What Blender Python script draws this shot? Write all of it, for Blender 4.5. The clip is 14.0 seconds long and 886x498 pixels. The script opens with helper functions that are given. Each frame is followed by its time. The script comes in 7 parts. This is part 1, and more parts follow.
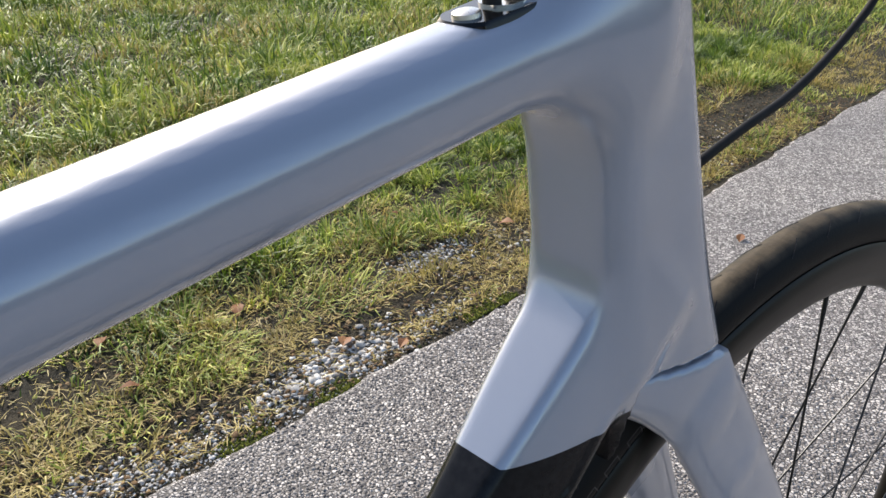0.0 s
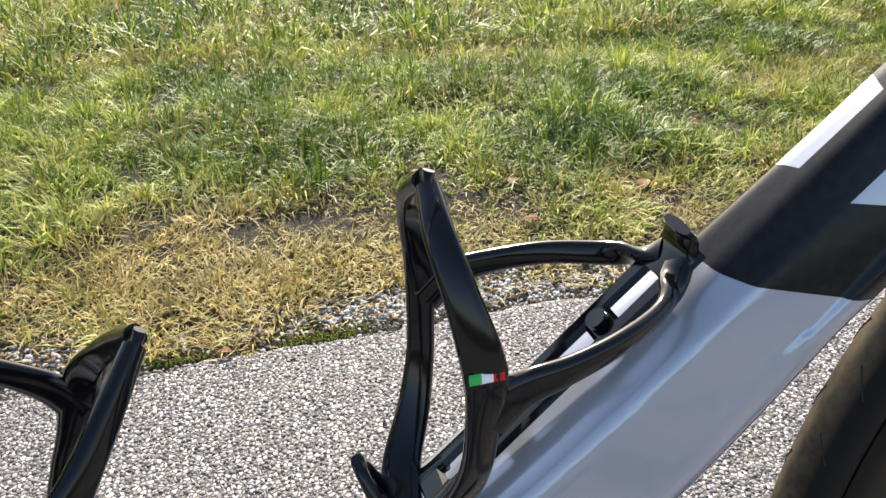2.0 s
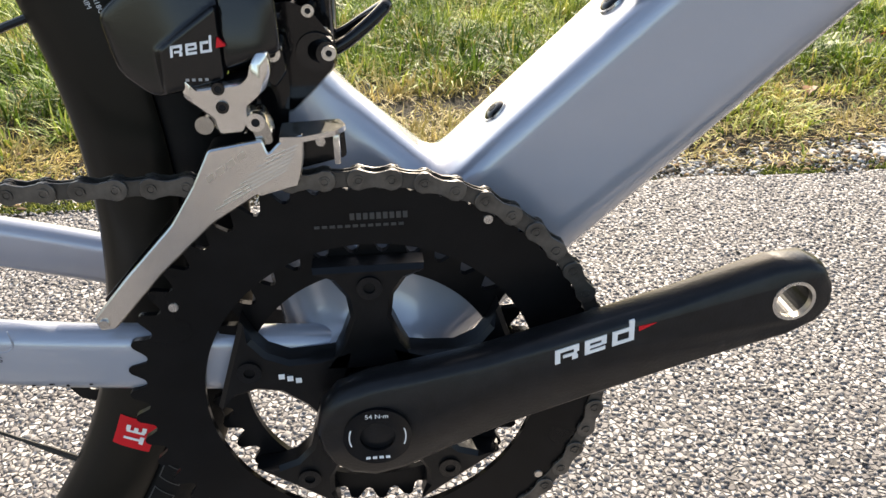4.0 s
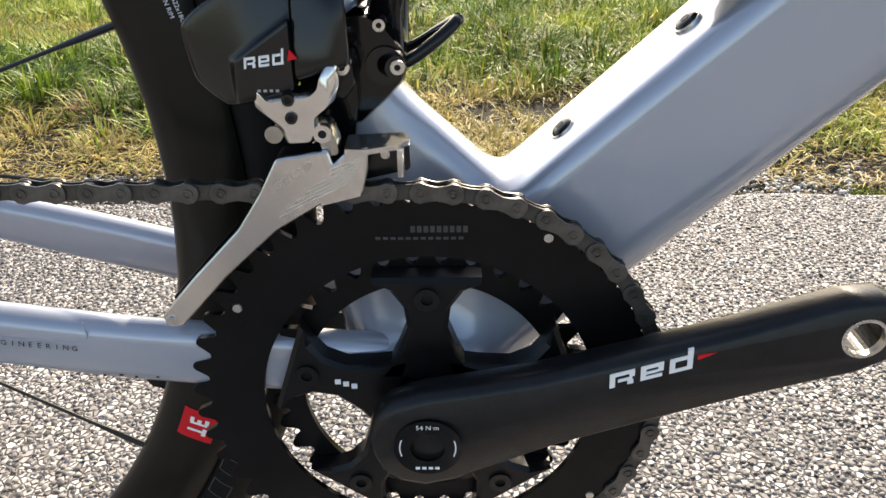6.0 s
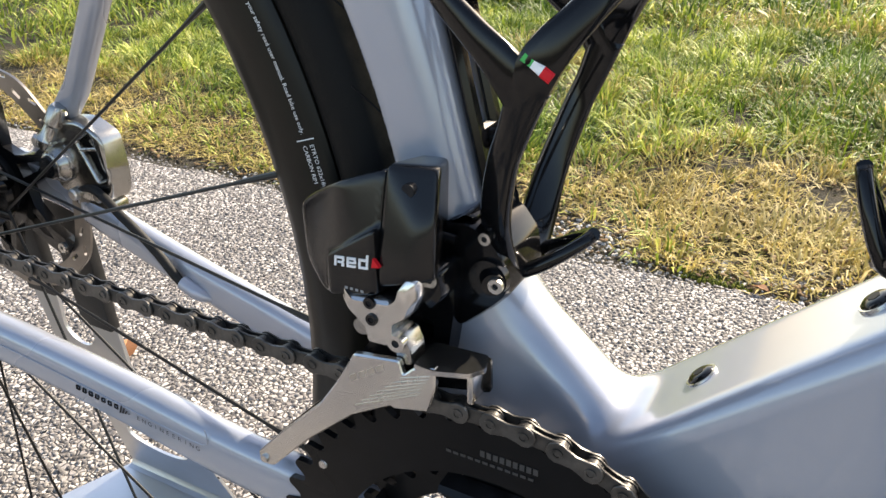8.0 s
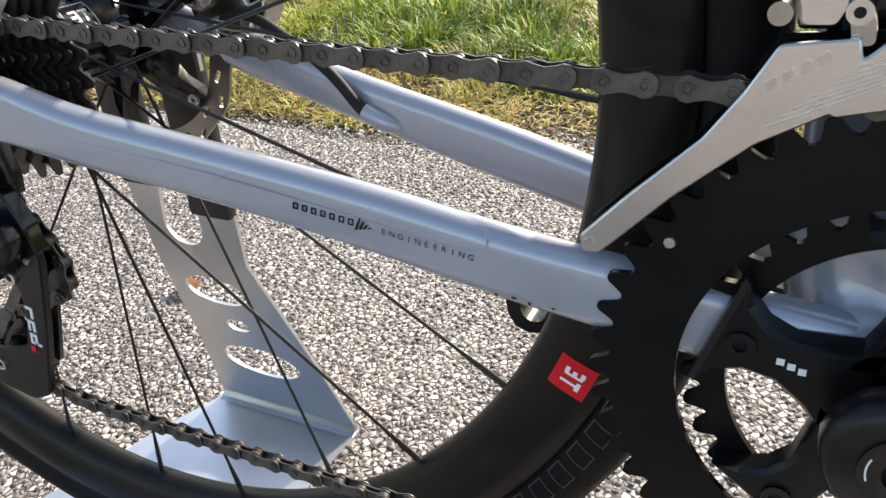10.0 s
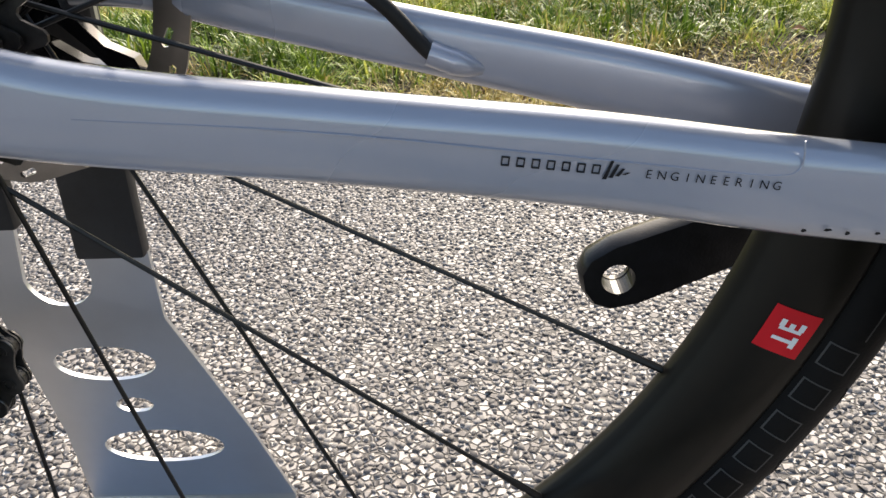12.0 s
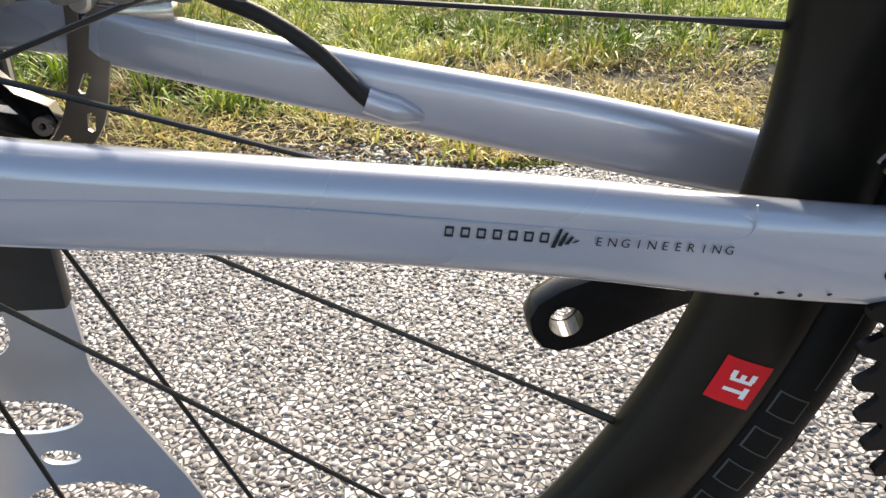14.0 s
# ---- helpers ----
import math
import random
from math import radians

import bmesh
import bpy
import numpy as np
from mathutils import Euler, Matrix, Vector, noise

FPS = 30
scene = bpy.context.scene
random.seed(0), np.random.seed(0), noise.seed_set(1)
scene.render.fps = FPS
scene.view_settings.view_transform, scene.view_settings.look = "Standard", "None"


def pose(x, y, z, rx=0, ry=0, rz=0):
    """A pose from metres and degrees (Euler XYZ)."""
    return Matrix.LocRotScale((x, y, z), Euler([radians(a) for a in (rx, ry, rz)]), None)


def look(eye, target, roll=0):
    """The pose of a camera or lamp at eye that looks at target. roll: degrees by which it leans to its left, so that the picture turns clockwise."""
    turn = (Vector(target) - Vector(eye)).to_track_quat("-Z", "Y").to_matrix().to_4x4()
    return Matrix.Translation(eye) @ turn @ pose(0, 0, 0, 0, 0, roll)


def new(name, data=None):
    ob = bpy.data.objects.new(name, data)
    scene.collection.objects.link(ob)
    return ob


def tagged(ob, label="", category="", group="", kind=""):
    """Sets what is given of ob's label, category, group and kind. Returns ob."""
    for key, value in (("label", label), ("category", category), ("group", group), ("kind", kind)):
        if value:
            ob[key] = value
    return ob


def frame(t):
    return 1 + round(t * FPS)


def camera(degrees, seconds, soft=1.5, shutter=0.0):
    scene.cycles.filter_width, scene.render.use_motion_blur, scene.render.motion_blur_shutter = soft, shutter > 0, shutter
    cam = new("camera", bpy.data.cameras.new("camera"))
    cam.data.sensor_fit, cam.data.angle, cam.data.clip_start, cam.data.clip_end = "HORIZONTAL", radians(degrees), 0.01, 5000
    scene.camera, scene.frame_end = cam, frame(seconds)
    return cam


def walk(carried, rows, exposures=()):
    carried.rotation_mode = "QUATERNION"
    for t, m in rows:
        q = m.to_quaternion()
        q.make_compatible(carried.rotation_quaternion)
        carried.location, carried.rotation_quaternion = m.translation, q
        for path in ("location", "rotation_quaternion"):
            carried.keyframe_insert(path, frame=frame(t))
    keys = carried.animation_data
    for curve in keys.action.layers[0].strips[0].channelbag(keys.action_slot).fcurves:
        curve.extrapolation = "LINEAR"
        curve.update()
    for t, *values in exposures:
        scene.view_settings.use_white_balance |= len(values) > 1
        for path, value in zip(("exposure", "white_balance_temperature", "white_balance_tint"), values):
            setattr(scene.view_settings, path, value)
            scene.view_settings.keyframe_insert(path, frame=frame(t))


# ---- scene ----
cam = camera(57.9, 14.0)

PATH = [
    (0, (0.168, -0.175, 0.912), (1.44, 1.088, 0.026), -0.6),
    (0.5, (0.149, -0.175, 0.854), (1.261, 1.229, -0.034), -0.5),
    (0.7, (0.122, -0.186, 0.827), (1.156, 1.296, -0.029), 0.8),
    (1, (0.109, -0.181, 0.791), (0.984, 1.381, -0.101), -0.4),
    (1.3, (0.087, -0.182, 0.756), (0.845, 1.46, -0.098), -0.4),
    (1.5, (0.081, -0.187, 0.743), (0.714, 1.48, -0.162), -0.4),
    (2, (0.064, -0.22, 0.694), (0.549, 1.49, -0.222), -0.4),
    (2.2, (0.053, -0.235, 0.676), (0.504, 1.481, -0.245), -0.1),
    (2.5, (0.036, -0.255, 0.652), (0.44, 1.473, -0.271), -0.1),
    (3, (0.016, -0.276, 0.614), (0.344, 1.465, -0.315), -0.2),
    (3.5, (0.004, -0.302, 0.566), (0.253, 1.448, -0.368), -0.5),
    (3.6, (0.001, -0.309, 0.555), (0.238, 1.442, -0.382), -0.2),
    (3.8, (0.0, -0.322, 0.532), (0.203, 1.432, -0.406), -0.6),
    (4, (0.003, -0.335, 0.519), (0.173, 1.422, -0.422), -0.6),
    (4.2, (0.006, -0.345, 0.51), (0.161, 1.405, -0.446), -0.6),
    (6.3, (0.011, -0.327, 0.533), (-0.09, 1.441, -0.396), -0.5),
    (6.5, (0.013, -0.31, 0.544), (-0.157, 1.457, -0.378), -0.4),
    (7, (0.036, -0.268, 0.573), (-0.345, 1.473, -0.335), 0.1),
    (7.5, (0.077, -0.251, 0.587), (-0.561, 1.406, -0.333), -0.0),
    (8, (0.089, -0.256, 0.583), (-0.752, 1.311, -0.331), -0.3),
    (8.5, (0.086, -0.26, 0.571), (-0.818, 1.256, -0.371), -0.7),
    (9, (0.073, -0.274, 0.555), (-0.856, 1.222, -0.393), -1.2),
    (9.2, (0.065, -0.288, 0.534), (-0.857, 1.211, -0.416), -1.5),
    (11.3, (-0.238, -0.295, 0.43), (-0.525, 1.447, -0.51), -2.6),
    (11.5, (-0.241, -0.286, 0.423), (-0.452, 1.468, -0.515), -2.4),
    (12, (-0.237, -0.258, 0.42), (-0.284, 1.51, -0.513), -2.2),
    (12.5, (-0.224, -0.236, 0.419), (-0.18, 1.534, -0.511), -2.0),
    (13, (-0.208, -0.227, 0.421), (-0.098, 1.541, -0.508), -2.0),
    (13.5, (-0.21, -0.229, 0.424), (-0.066, 1.537, -0.504), -1.8),
    (14, (-0.236, -0.238, 0.43), (-0.142, 1.532, -0.497), -1.2),
]
walk(cam, [(t, look(eye, target, roll)) for t, eye, target, roll in PATH], [(0.0, 0.52, 6450, 10), (0.5, 0.54, 6600, 10), (1.0, 0.72, 6650, 10), (1.5, 0.92, 6700, 10), (3.0, 1.18, 6950, 10), (4.0, 1.20, 7250, 10), (6.5, 1.15, 7300, 10), (9.0, 1.36, 7250, 10), (11.5, 0.86, 7000, 10), (12.5, 0.86, 7000, 10), (13.2, 1.05, 7050, 10), (14.0, 1.2, 7100, 10)])

# ---- world and sun ----
SUN_ELEVATION, SUN_AZIMUTH = 34.0, -12.0  # azimuth: degrees from +y towards -x
world = bpy.data.worlds.new("sky")
scene.world = world
world.use_nodes = True
wn = world.node_tree.nodes
wl = world.node_tree.links
sky = wn.new("ShaderNodeTexSky")
sky.sky_type = "NISHITA"
sky.sun_disc = False
sky.sun_elevation = radians(SUN_ELEVATION)
sky.sun_rotation = radians(-SUN_AZIMUTH)
sky.dust_density = 2.0
wn["Background"].inputs["Strength"].default_value = 0.15
wl.new(sky.outputs["Color"], wn["Background"].inputs["Color"])
sun_data = bpy.data.lights.new("sun", "SUN")
sun_data.energy, sun_data.angle, sun_data.color = 3.7, radians(0.9), (1.0, 0.93, 0.82)
sun = new("sun", sun_data)
_a, _e = radians(SUN_AZIMUTH), radians(SUN_ELEVATION)
sun_way = Vector((-math.sin(_a) * math.cos(_e), math.cos(_a) * math.cos(_e), math.sin(_e)))
sun.matrix_world = look(sun_way * 20, (0, 0, 0))


# ---- materials ----
def material(name):
    m = bpy.data.materials.new(name)
    m.use_nodes = True
    return m, m.node_tree.nodes, m.node_tree.links, m.node_tree.nodes["Principled BSDF"]


def noise_node(n, l, scale, detail=4.0, rough=0.55, coords="Object"):
    tc = n.new("ShaderNodeTexCoord")
    t = n.new("ShaderNodeTexNoise")
    t.inputs["Scale"].default_value, t.inputs["Detail"].default_value, t.inputs["Roughness"].default_value = scale, detail, rough
    l.new(tc.outputs[coords], t.inputs["Vector"])
    return t


def ramp(n, l, source, stops):
    r = n.new("ShaderNodeValToRGB")
    e = r.color_ramp.elements
    while len(e) < len(stops):
        e.new(0.5)
    for el, (p, c) in zip(e, stops):
        el.position, el.color = p, (*c, 1.0)
    l.new(source, r.inputs["Fac"])
    return r


def plain(name, base, rough=0.4, metal=0.0, coat=0.0, vary=0.12, scale=60.0, bump=0.0, bump_scale=400.0, rough_vary=0.12, gloss=0.5):
    """A surface with fine and coarse variation of colour and gloss."""
    m, n, l, b = material(name)
    t = noise_node(n, l, scale, 6.0)
    lo = tuple(c * (1 - vary) for c in base)
    hi = tuple(min(1.0, c * (1 + vary)) for c in base)
    r = ramp(n, l, t.outputs["Fac"], [(0.3, lo), (0.7, hi)])
    l.new(r.outputs["Color"], b.inputs["Base Color"])
    t2 = noise_node(n, l, scale * 0.23, 3.0)
    mr = n.new("ShaderNodeMapRange")
    mr.inputs["To Min"].default_value, mr.inputs["To Max"].default_value = max(0.02, rough - rough_vary), min(1.0, rough + rough_vary)
    l.new(t2.outputs["Fac"], mr.inputs["Value"])
    l.new(mr.outputs["Result"], b.inputs["Roughness"])
    b.inputs["Metallic"].default_value = metal
    b.inputs["Coat Weight"].default_value = coat
    b.inputs["Specular IOR Level"].default_value = gloss
    b.inputs["Coat Roughness"].default_value = 0.06
    if bump:
        t3 = noise_node(n, l, bump_scale, 3.0)
        bu = n.new("ShaderNodeBump")
        bu.inputs["Strength"].default_value, bu.inputs["Distance"].default_value = bump, 0.0006
        l.new(t3.outputs["Fac"], bu.inputs["Height"])
        l.new(bu.outputs["Normal"], b.inputs["Normal"])
    return m


PAINT = plain("grey_blue_gloss_paint", (0.355, 0.378, 0.440), 0.28, 0.30, 1.0, 0.03, 25.0, 0.0, rough_vary=0.05)
CARBON = plain("satin_black_carbon", (0.005, 0.005, 0.0055), 0.34, 0.0, 0.08, 0.3, 90.0, 0.15, 700.0, gloss=0.22)
GLOSS_BLACK = plain("gloss_black_composite", (0.004, 0.004, 0.0045), 0.12, 0.0, 0.15, 0.3, 40.0, rough_vary=0.05, gloss=0.26)
CRANK_CARBON = plain("satin_graphite_carbon", (0.008, 0.008, 0.009), 0.34, 0.0, 0.08, 0.35, 120.0, 0.2, 800.0, gloss=0.26)
BODY_BLACK = plain("black_moulded_plastic", (0.004, 0.004, 0.0045), 0.20, 0.0, 0.12, 0.3, 50.0, 0.05, 900.0, gloss=0.38)
RUBBER = plain("black_tyre_rubber", (0.011, 0.0105, 0.010), 0.60, 0.0, 0.0, 0.35, 55.0, 0.3, 600.0, gloss=0.3)
HOSE_BLACK = plain("black_hose_sheath", (0.012, 0.0100, 0.0085), 0.55, 0.0, 0.0, 0.25, 70.0, 0.15, 700.0, gloss=0.12)
RIM_BLACK = plain("satin_carbon_rim", (0.0085, 0.0075, 0.0055), 0.36, 0.0, 0.03, 0.2, 30.0, 0.05, 500.0, gloss=0.20)
STEEL_BLACK = plain("black_steel_wire", (0.010, 0.010, 0.010), 0.35, 0.2, 0.0, 0.2, 80.0, gloss=0.4)
RING_BLACK = plain("black_anodised_aluminium", (0.0045, 0.0045, 0.005), 0.30, 0.05, 0.0, 0.3, 60.0, 0.06, 900.0, gloss=0.18)
COG_STEEL = plain("dark_cassette_steel", (0.060, 0.055, 0.050), 0.35, 0.8, 0.0, 0.4, 160.0, 0.1, 900.0)
CHAIN_DARK = plain("oily_dark_inner_links", (0.060, 0.055, 0.050), 0.45, 0.6, 0.0, 0.4, 160.0, 0.1, 900.0)
CHAIN_GREY = plain("oily_grey_chain_steel", (0.108, 0.103, 0.097), 0.36, 0.8, 0.0, 0.35, 160.0, 0.1, 900.0)
ROTOR_STEEL = plain("brown_tinted_rotor_steel", (0.27, 0.25, 0.23), 0.30, 1.0, 0.0, 0.15, 60.0, 0.05, 500.0, 0.08)
SILVER = plain("polished_aluminium", (0.66, 0.645, 0.62), 0.20, 1.0, 0.0, 0.06, 70.0, 0.03, 900.0, 0.07)
STEEL = plain("bright_steel", (0.62, 0.60, 0.57), 0.28, 1.0, 0.0, 0.1, 120.0)
STAND_ALU = plain("brushed_aluminium_sheet", (0.62, 0.63, 0.65), 0.38, 0.9, 0.0, 0.08, 14.0, 0.12, 260.0)
SLEEVE = plain("black_rubber_sleeve", (0.016, 0.016, 0.017), 0.55, 0.0, 0.0, 0.3, 60.0, 0.2, 500.0)
GREY_ALLOY = plain("polished_grey_alloy", (0.40, 0.39, 0.37), 0.20, 1.0, 0.0, 0.12, 60.0, 0.05, 500.0, 0.08)
WHITE_PRINT = plain("white_print", (0.82, 0.82, 0.82), 0.4, vary=0.04)
GREY_PRINT = plain("grey_print", (0.30, 0.30, 0.30), 0.4, vary=0.1)
FAINT_PRINT = plain("faint_grey_print", (0.040, 0.040, 0.040), 0.45, vary=0.1)
DARK_PRINT = plain("dark_print", (0.012, 0.012, 0.014), 0.5, vary=0.1, gloss=0.2)
RED_PRINT = plain("red_print", (0.64, 0.014, 0.022), 0.45, vary=0.06, gloss=0.2)
GREEN_PRINT = plain("green_print", (0.03, 0.42, 0.08), 0.38, vary=0.06)


# ---- building helpers ----
def mesh_object(name, verts, faces, mat, parent=None, label="", smooth=True):
    me = bpy.data.meshes.new(name)
    me.from_pydata([tuple(map(float, v)) for v in verts], [], [tuple(map(int, f)) for f in faces])
    me.validate()
    if smooth:
        me.polygons.foreach_set("use_smooth", [True] * len(me.polygons))
    if mat:
        me.materials.append(mat)
    ob = new(name, me)
    ob.parent = parent
    if label:
        tagged(ob, label)
    return ob


def part(name, bm, mat, parent, label="", angle=35.0):
    """Links a bmesh as one mesh object under a thing or a part; edges sharper than the angle stay crisp."""
    bmesh.ops.recalc_face_normals(bm, faces=bm.faces)
    for f in bm.faces:
        f.smooth = True
    lim = radians(angle)
    for e in bm.edges:
        if len(e.link_faces) == 2 and e.calc_face_angle(0.0) > lim:
            e.smooth = False
    me = bpy.data.meshes.new(name)
    bm.to_mesh(me)
    bm.free()
    me.materials.append(mat)
    ob = new(name, me)
    ob.parent = parent
    if label:
        tagged(ob, label)
    return ob


def thing(name, label, category, group="", at=(0, 0, 0)):
    ob = new(name)
    ob.location = at
    ob.empty_display_size = 0.05
    return tagged(ob, label, category, group)


def loft(sections, closed=False, caps=True, bm=None):
    """A skin over rings of points, all of the same count."""
    bm = bm or bmesh.new()
    rings = [[bm.verts.new(p) for p in s] for s in sections]
    n = len(rings[0])
    pairs = list(zip(rings, rings[1:])) + ([(rings[-1], rings[0])] if closed else [])
    for a, b in pairs:
        for i in range(n):
            bm.faces.new((a[i], a[(i + 1) % n], b[(i + 1) % n], b[i]))
    if caps and not closed:
        bm.faces.new(rings[0][::-1])
        bm.faces.new(rings[-1])
    return bm


def spline(points, per=8):
    """Points along a smooth curve through the given ones."""
    p = [Vector(q) for q in points]
    p = [2 * p[0] - p[1]] + p + [2 * p[-1] - p[-2]]
    out = []
    for i in range(1, len(p) - 2):
        for k in range(per):
            t = k / per
            a, b, c, d = p[i - 1], p[i], p[i + 1], p[i + 2]
            out.append(0.5 * ((2 * b) + (c - a) * t + (2 * a - 5 * b + 4 * c - d) * t * t + (3 * b - a - 3 * c + d) * t ** 3))
    out.append(p[-2])
    return out


def tube(points, radius, sides=12, bm=None, caps=True):
    """A round tube along points; radius is a number or a list."""
    pts = [Vector(p) for p in points]
    rad = radius if isinstance(radius, (list, tuple)) else [radius] * len(pts)
    ways = [(pts[min(i + 1, len(pts) - 1)] - pts[max(i - 1, 0)]).normalized() for i in range(len(pts))]
    up = ways[0].orthogonal().normalized()
    secs = []
    for p, w, r in zip(pts, ways, rad):
        up = (up - w * up.dot(w)).normalized()
        side = w.cross(up)
        secs.append([p + up * (r * math.cos(a)) + side * (r * math.sin(a)) for a in [2 * math.pi * k / sides for k in range(sides)]])
    return loft(secs, caps=caps, bm=bm)


def ribbon(points, faces_out, widths, thick, bm=None):
    """A flat strap along points: its broad face looks along faces_out, with softened edges."""
    pts = [Vector(p) for p in points]
    secs = []
    for i, p in enumerate(pts):
        w = (pts[min(i + 1, len(pts) - 1)] - pts[max(i - 1, 0)]).normalized()
        o = Vector(faces_out[i])
        o = (o - w * o.dot(w)).normalized()
        s = w.cross(o)
        h, t = widths[i] / 2, thick / 2
        e = min(t * 0.9, h * 0.5)
        secs.append([p + s * a + o * b for a, b in ((-h + e, -t), (h - e, -t), (h, -t + e), (h, t - e), (h - e, t), (-h + e, t), (-h, t - e), (-h, -t + e))])
    return loft(secs, bm=bm)


def revolve(profile, centre, axis="y", steps=72, bm=None, closed_profile=True):
    """Turns a profile of (radius, offset along the axis) round an axis through centre."""
    c = Vector(centre)
    secs = []
    for k in range(steps):
        a = 2 * math.pi * k / steps
        ring = []
        for r, o in profile:
            if axis == "y":
                ring.append(c + Vector((r * math.cos(a), o, r * math.sin(a))))
            elif axis == "z":
                ring.append(c + Vector((r * math.cos(a), r * math.sin(a), o)))
            else:
                ring.append(c + Vector((o, r * math.cos(a), r * math.sin(a))))
        secs.append(ring)
    bm = bm or bmesh.new()
    rings = [[bm.verts.new(p) for p in s] for s in secs]
    n = len(profile)
    for a, b in zip(rings, rings[1:] + rings[:1]):
        for i in range(n if closed_profile else n - 1):
            bm.faces.new((a[i], a[(i + 1) % n], b[(i + 1) % n], b[i]))
    return bm


def slab(outline, back, front, bm=None, bevel=0.0, holes=()):
    """A plate: an outline of (x, z) given thickness from y=back to y=front (front is the seen face), with its front edge chamfered."""
    bm = bm or bmesh.new()
    lay = []
    c = Vector((sum(p[0] for p in outline) / len(outline), sum(p[1] for p in outline) / len(outline)))
    levels = [(back, 0.0), (front, 0.0)] if not bevel else [(back, 0.0), (front + (bevel if back > front else -bevel), 0.0), (front, bevel)]
    for y, inset in levels:
        ring = []
        n = len(outline)
        for i, p in enumerate(outline):
            v = Vector(p)
            if inset:
                a, b = Vector(outline[i - 1]), Vector(outline[(i + 1) % n])
                t = (b - a).normalized()
                nn = Vector((-t.y, t.x))
                if nn.dot(c - v) < 0:
                    nn = -nn
                v = v + nn * inset
            ring.append(bm.verts.new((v.x, y, v.y)))
        lay.append(ring)
    for a, b in zip(lay, lay[1:]):
        for i in range(len(a)):
            bm.faces.new((a[i], a[(i + 1) % len(a)], b[(i + 1) % len(a)], b[i]))
    bm.faces.new(lay[0][::-1])
    bm.faces.new(lay[-1])
    return bm


def ring_plate(outer, inner, back, front, bm=None):
    """A flat ring between two outlines of equal count of (x, z), from y=back to y=front."""
    bm = bm or bmesh.new()
    loops = [[bm.verts.new((x, y, z)) for x, z in o] for o, y in ((outer, back), (outer, front), (inner, front), (inner, back))]
    n = len(outer)
    for a, b in zip(loops, loops[1:] + loops[:1]):
        for i in range(n):
            bm.faces.new((a[i], a[(i + 1) % n], b[(i + 1) % n], b[i]))
    return bm


def disc(centre, r0, r1, y0, y1, n=24, bm=None):
    """A bolt-like cylinder or cone frustum along y."""
    x, z = centre
    cs = [(math.cos(2 * math.pi * k / n), math.sin(2 * math.pi * k / n)) for k in range(n)]
    return loft([[(x + r * c, y, z + r * s) for c, s in cs] for r, y in ((r0, y0), (r1, y1))], bm=bm)


def cylinder(a, b, r, n=20, bm=None):
    return tube([a, b], r, n, bm)


def box(lo, hi, bm=None, bevel=0.0):
    bm2 = bmesh.new()
    bmesh.ops.create_cube(bm2, size=1.0)
    for v in bm2.verts:
        v.co = Vector([l + (h - l) * (c + 0.5) for l, h, c in zip(lo, hi, v.co)])
    if bevel:
        bmesh.ops.bevel(bm2, geom=list(bm2.edges), offset=bevel, segments=2, affect="EDGES", profile=0.5)
    if bm is None:
        return bm2
    me = bpy.data.meshes.new("tmp")
    bm2.to_mesh(me)
    bm2.free()
    bm.from_mesh(me)
    bpy.data.meshes.remove(me)
    return bm


# ---- the soft-blended shell of the bicycle frame ----
def surface_nets(field, lo, step):
    """A mesh on the zero level of a sampled distance field."""
    f = field
    s = f < 0
    nx, ny, nz = f.shape
    c = np.zeros((nx - 1, ny - 1, nz - 1), np.int8)
    corners = [(i, j, k) for i in (0, 1) for j in (0, 1) for k in (0, 1)]
    for i, j, k in corners:
        c += s[i:nx - 1 + i, j:ny - 1 + j, k:nz - 1 + k]
    cells = np.argwhere((c > 0) & (c < 8))
    index = -np.ones(c.shape, np.int64)
    index[tuple(cells.T)] = np.arange(len(cells))
    acc, cnt = np.zeros((len(cells), 3)), np.zeros(len(cells))
    for a in corners:
        for ax in range(3):
            if a[ax] == 1:
                continue
            b = list(a)
            b[ax] = 1
            fa = f[tuple((cells + a).T)]
            fb = f[tuple((cells + b).T)]
            m = (fa < 0) != (fb < 0)
            t = np.where(m, fa / np.where(m, fa - fb, 1.0), 0.0)
            p = cells + np.array(a, float)
            p[:, ax] += t
            acc += np.where(m[:, None], p, 0.0)
            cnt += m
    verts = lo + step * acc / cnt[:, None]
    quads = []
    for ax in range(3):
        u, v = [(1, 2), (2, 0), (0, 1)][ax]
        sl_a, sl_b = [slice(1, -1)] * 3, [slice(1, -1)] * 3
        sl_a[ax], sl_b[ax] = slice(0, -1), slice(1, None)
        sa, sb = s[tuple(sl_a)], s[tuple(sl_b)]
        e = np.argwhere(sa != sb)
        flip = sa[tuple(e.T)]
        base = e + 1
        base[:, ax] -= 1
        q = []
        for du, dv in ((0, 0), (-1, 0), (-1, -1), (0, -1)):
            p = base.copy()
            p[:, u] += du
            p[:, v] += dv
            q.append(index[tuple(p.T)])
        q = np.stack(q, 1)
        q[~flip] = q[~flip][:, ::-1]
        quads.append(q)
    return verts, np.concatenate(quads)


def smooth_union(a, b, k):
    h = np.clip(0.5 + 0.5 * (b - a) / k, 0, 1)
    return b + (a - b) * h - k * h * (1 - h)


def ease(t, lo, hi):
    t = np.clip((t - lo) / (hi - lo), 0, 1)
    return t * t * (3 - 2 * t)


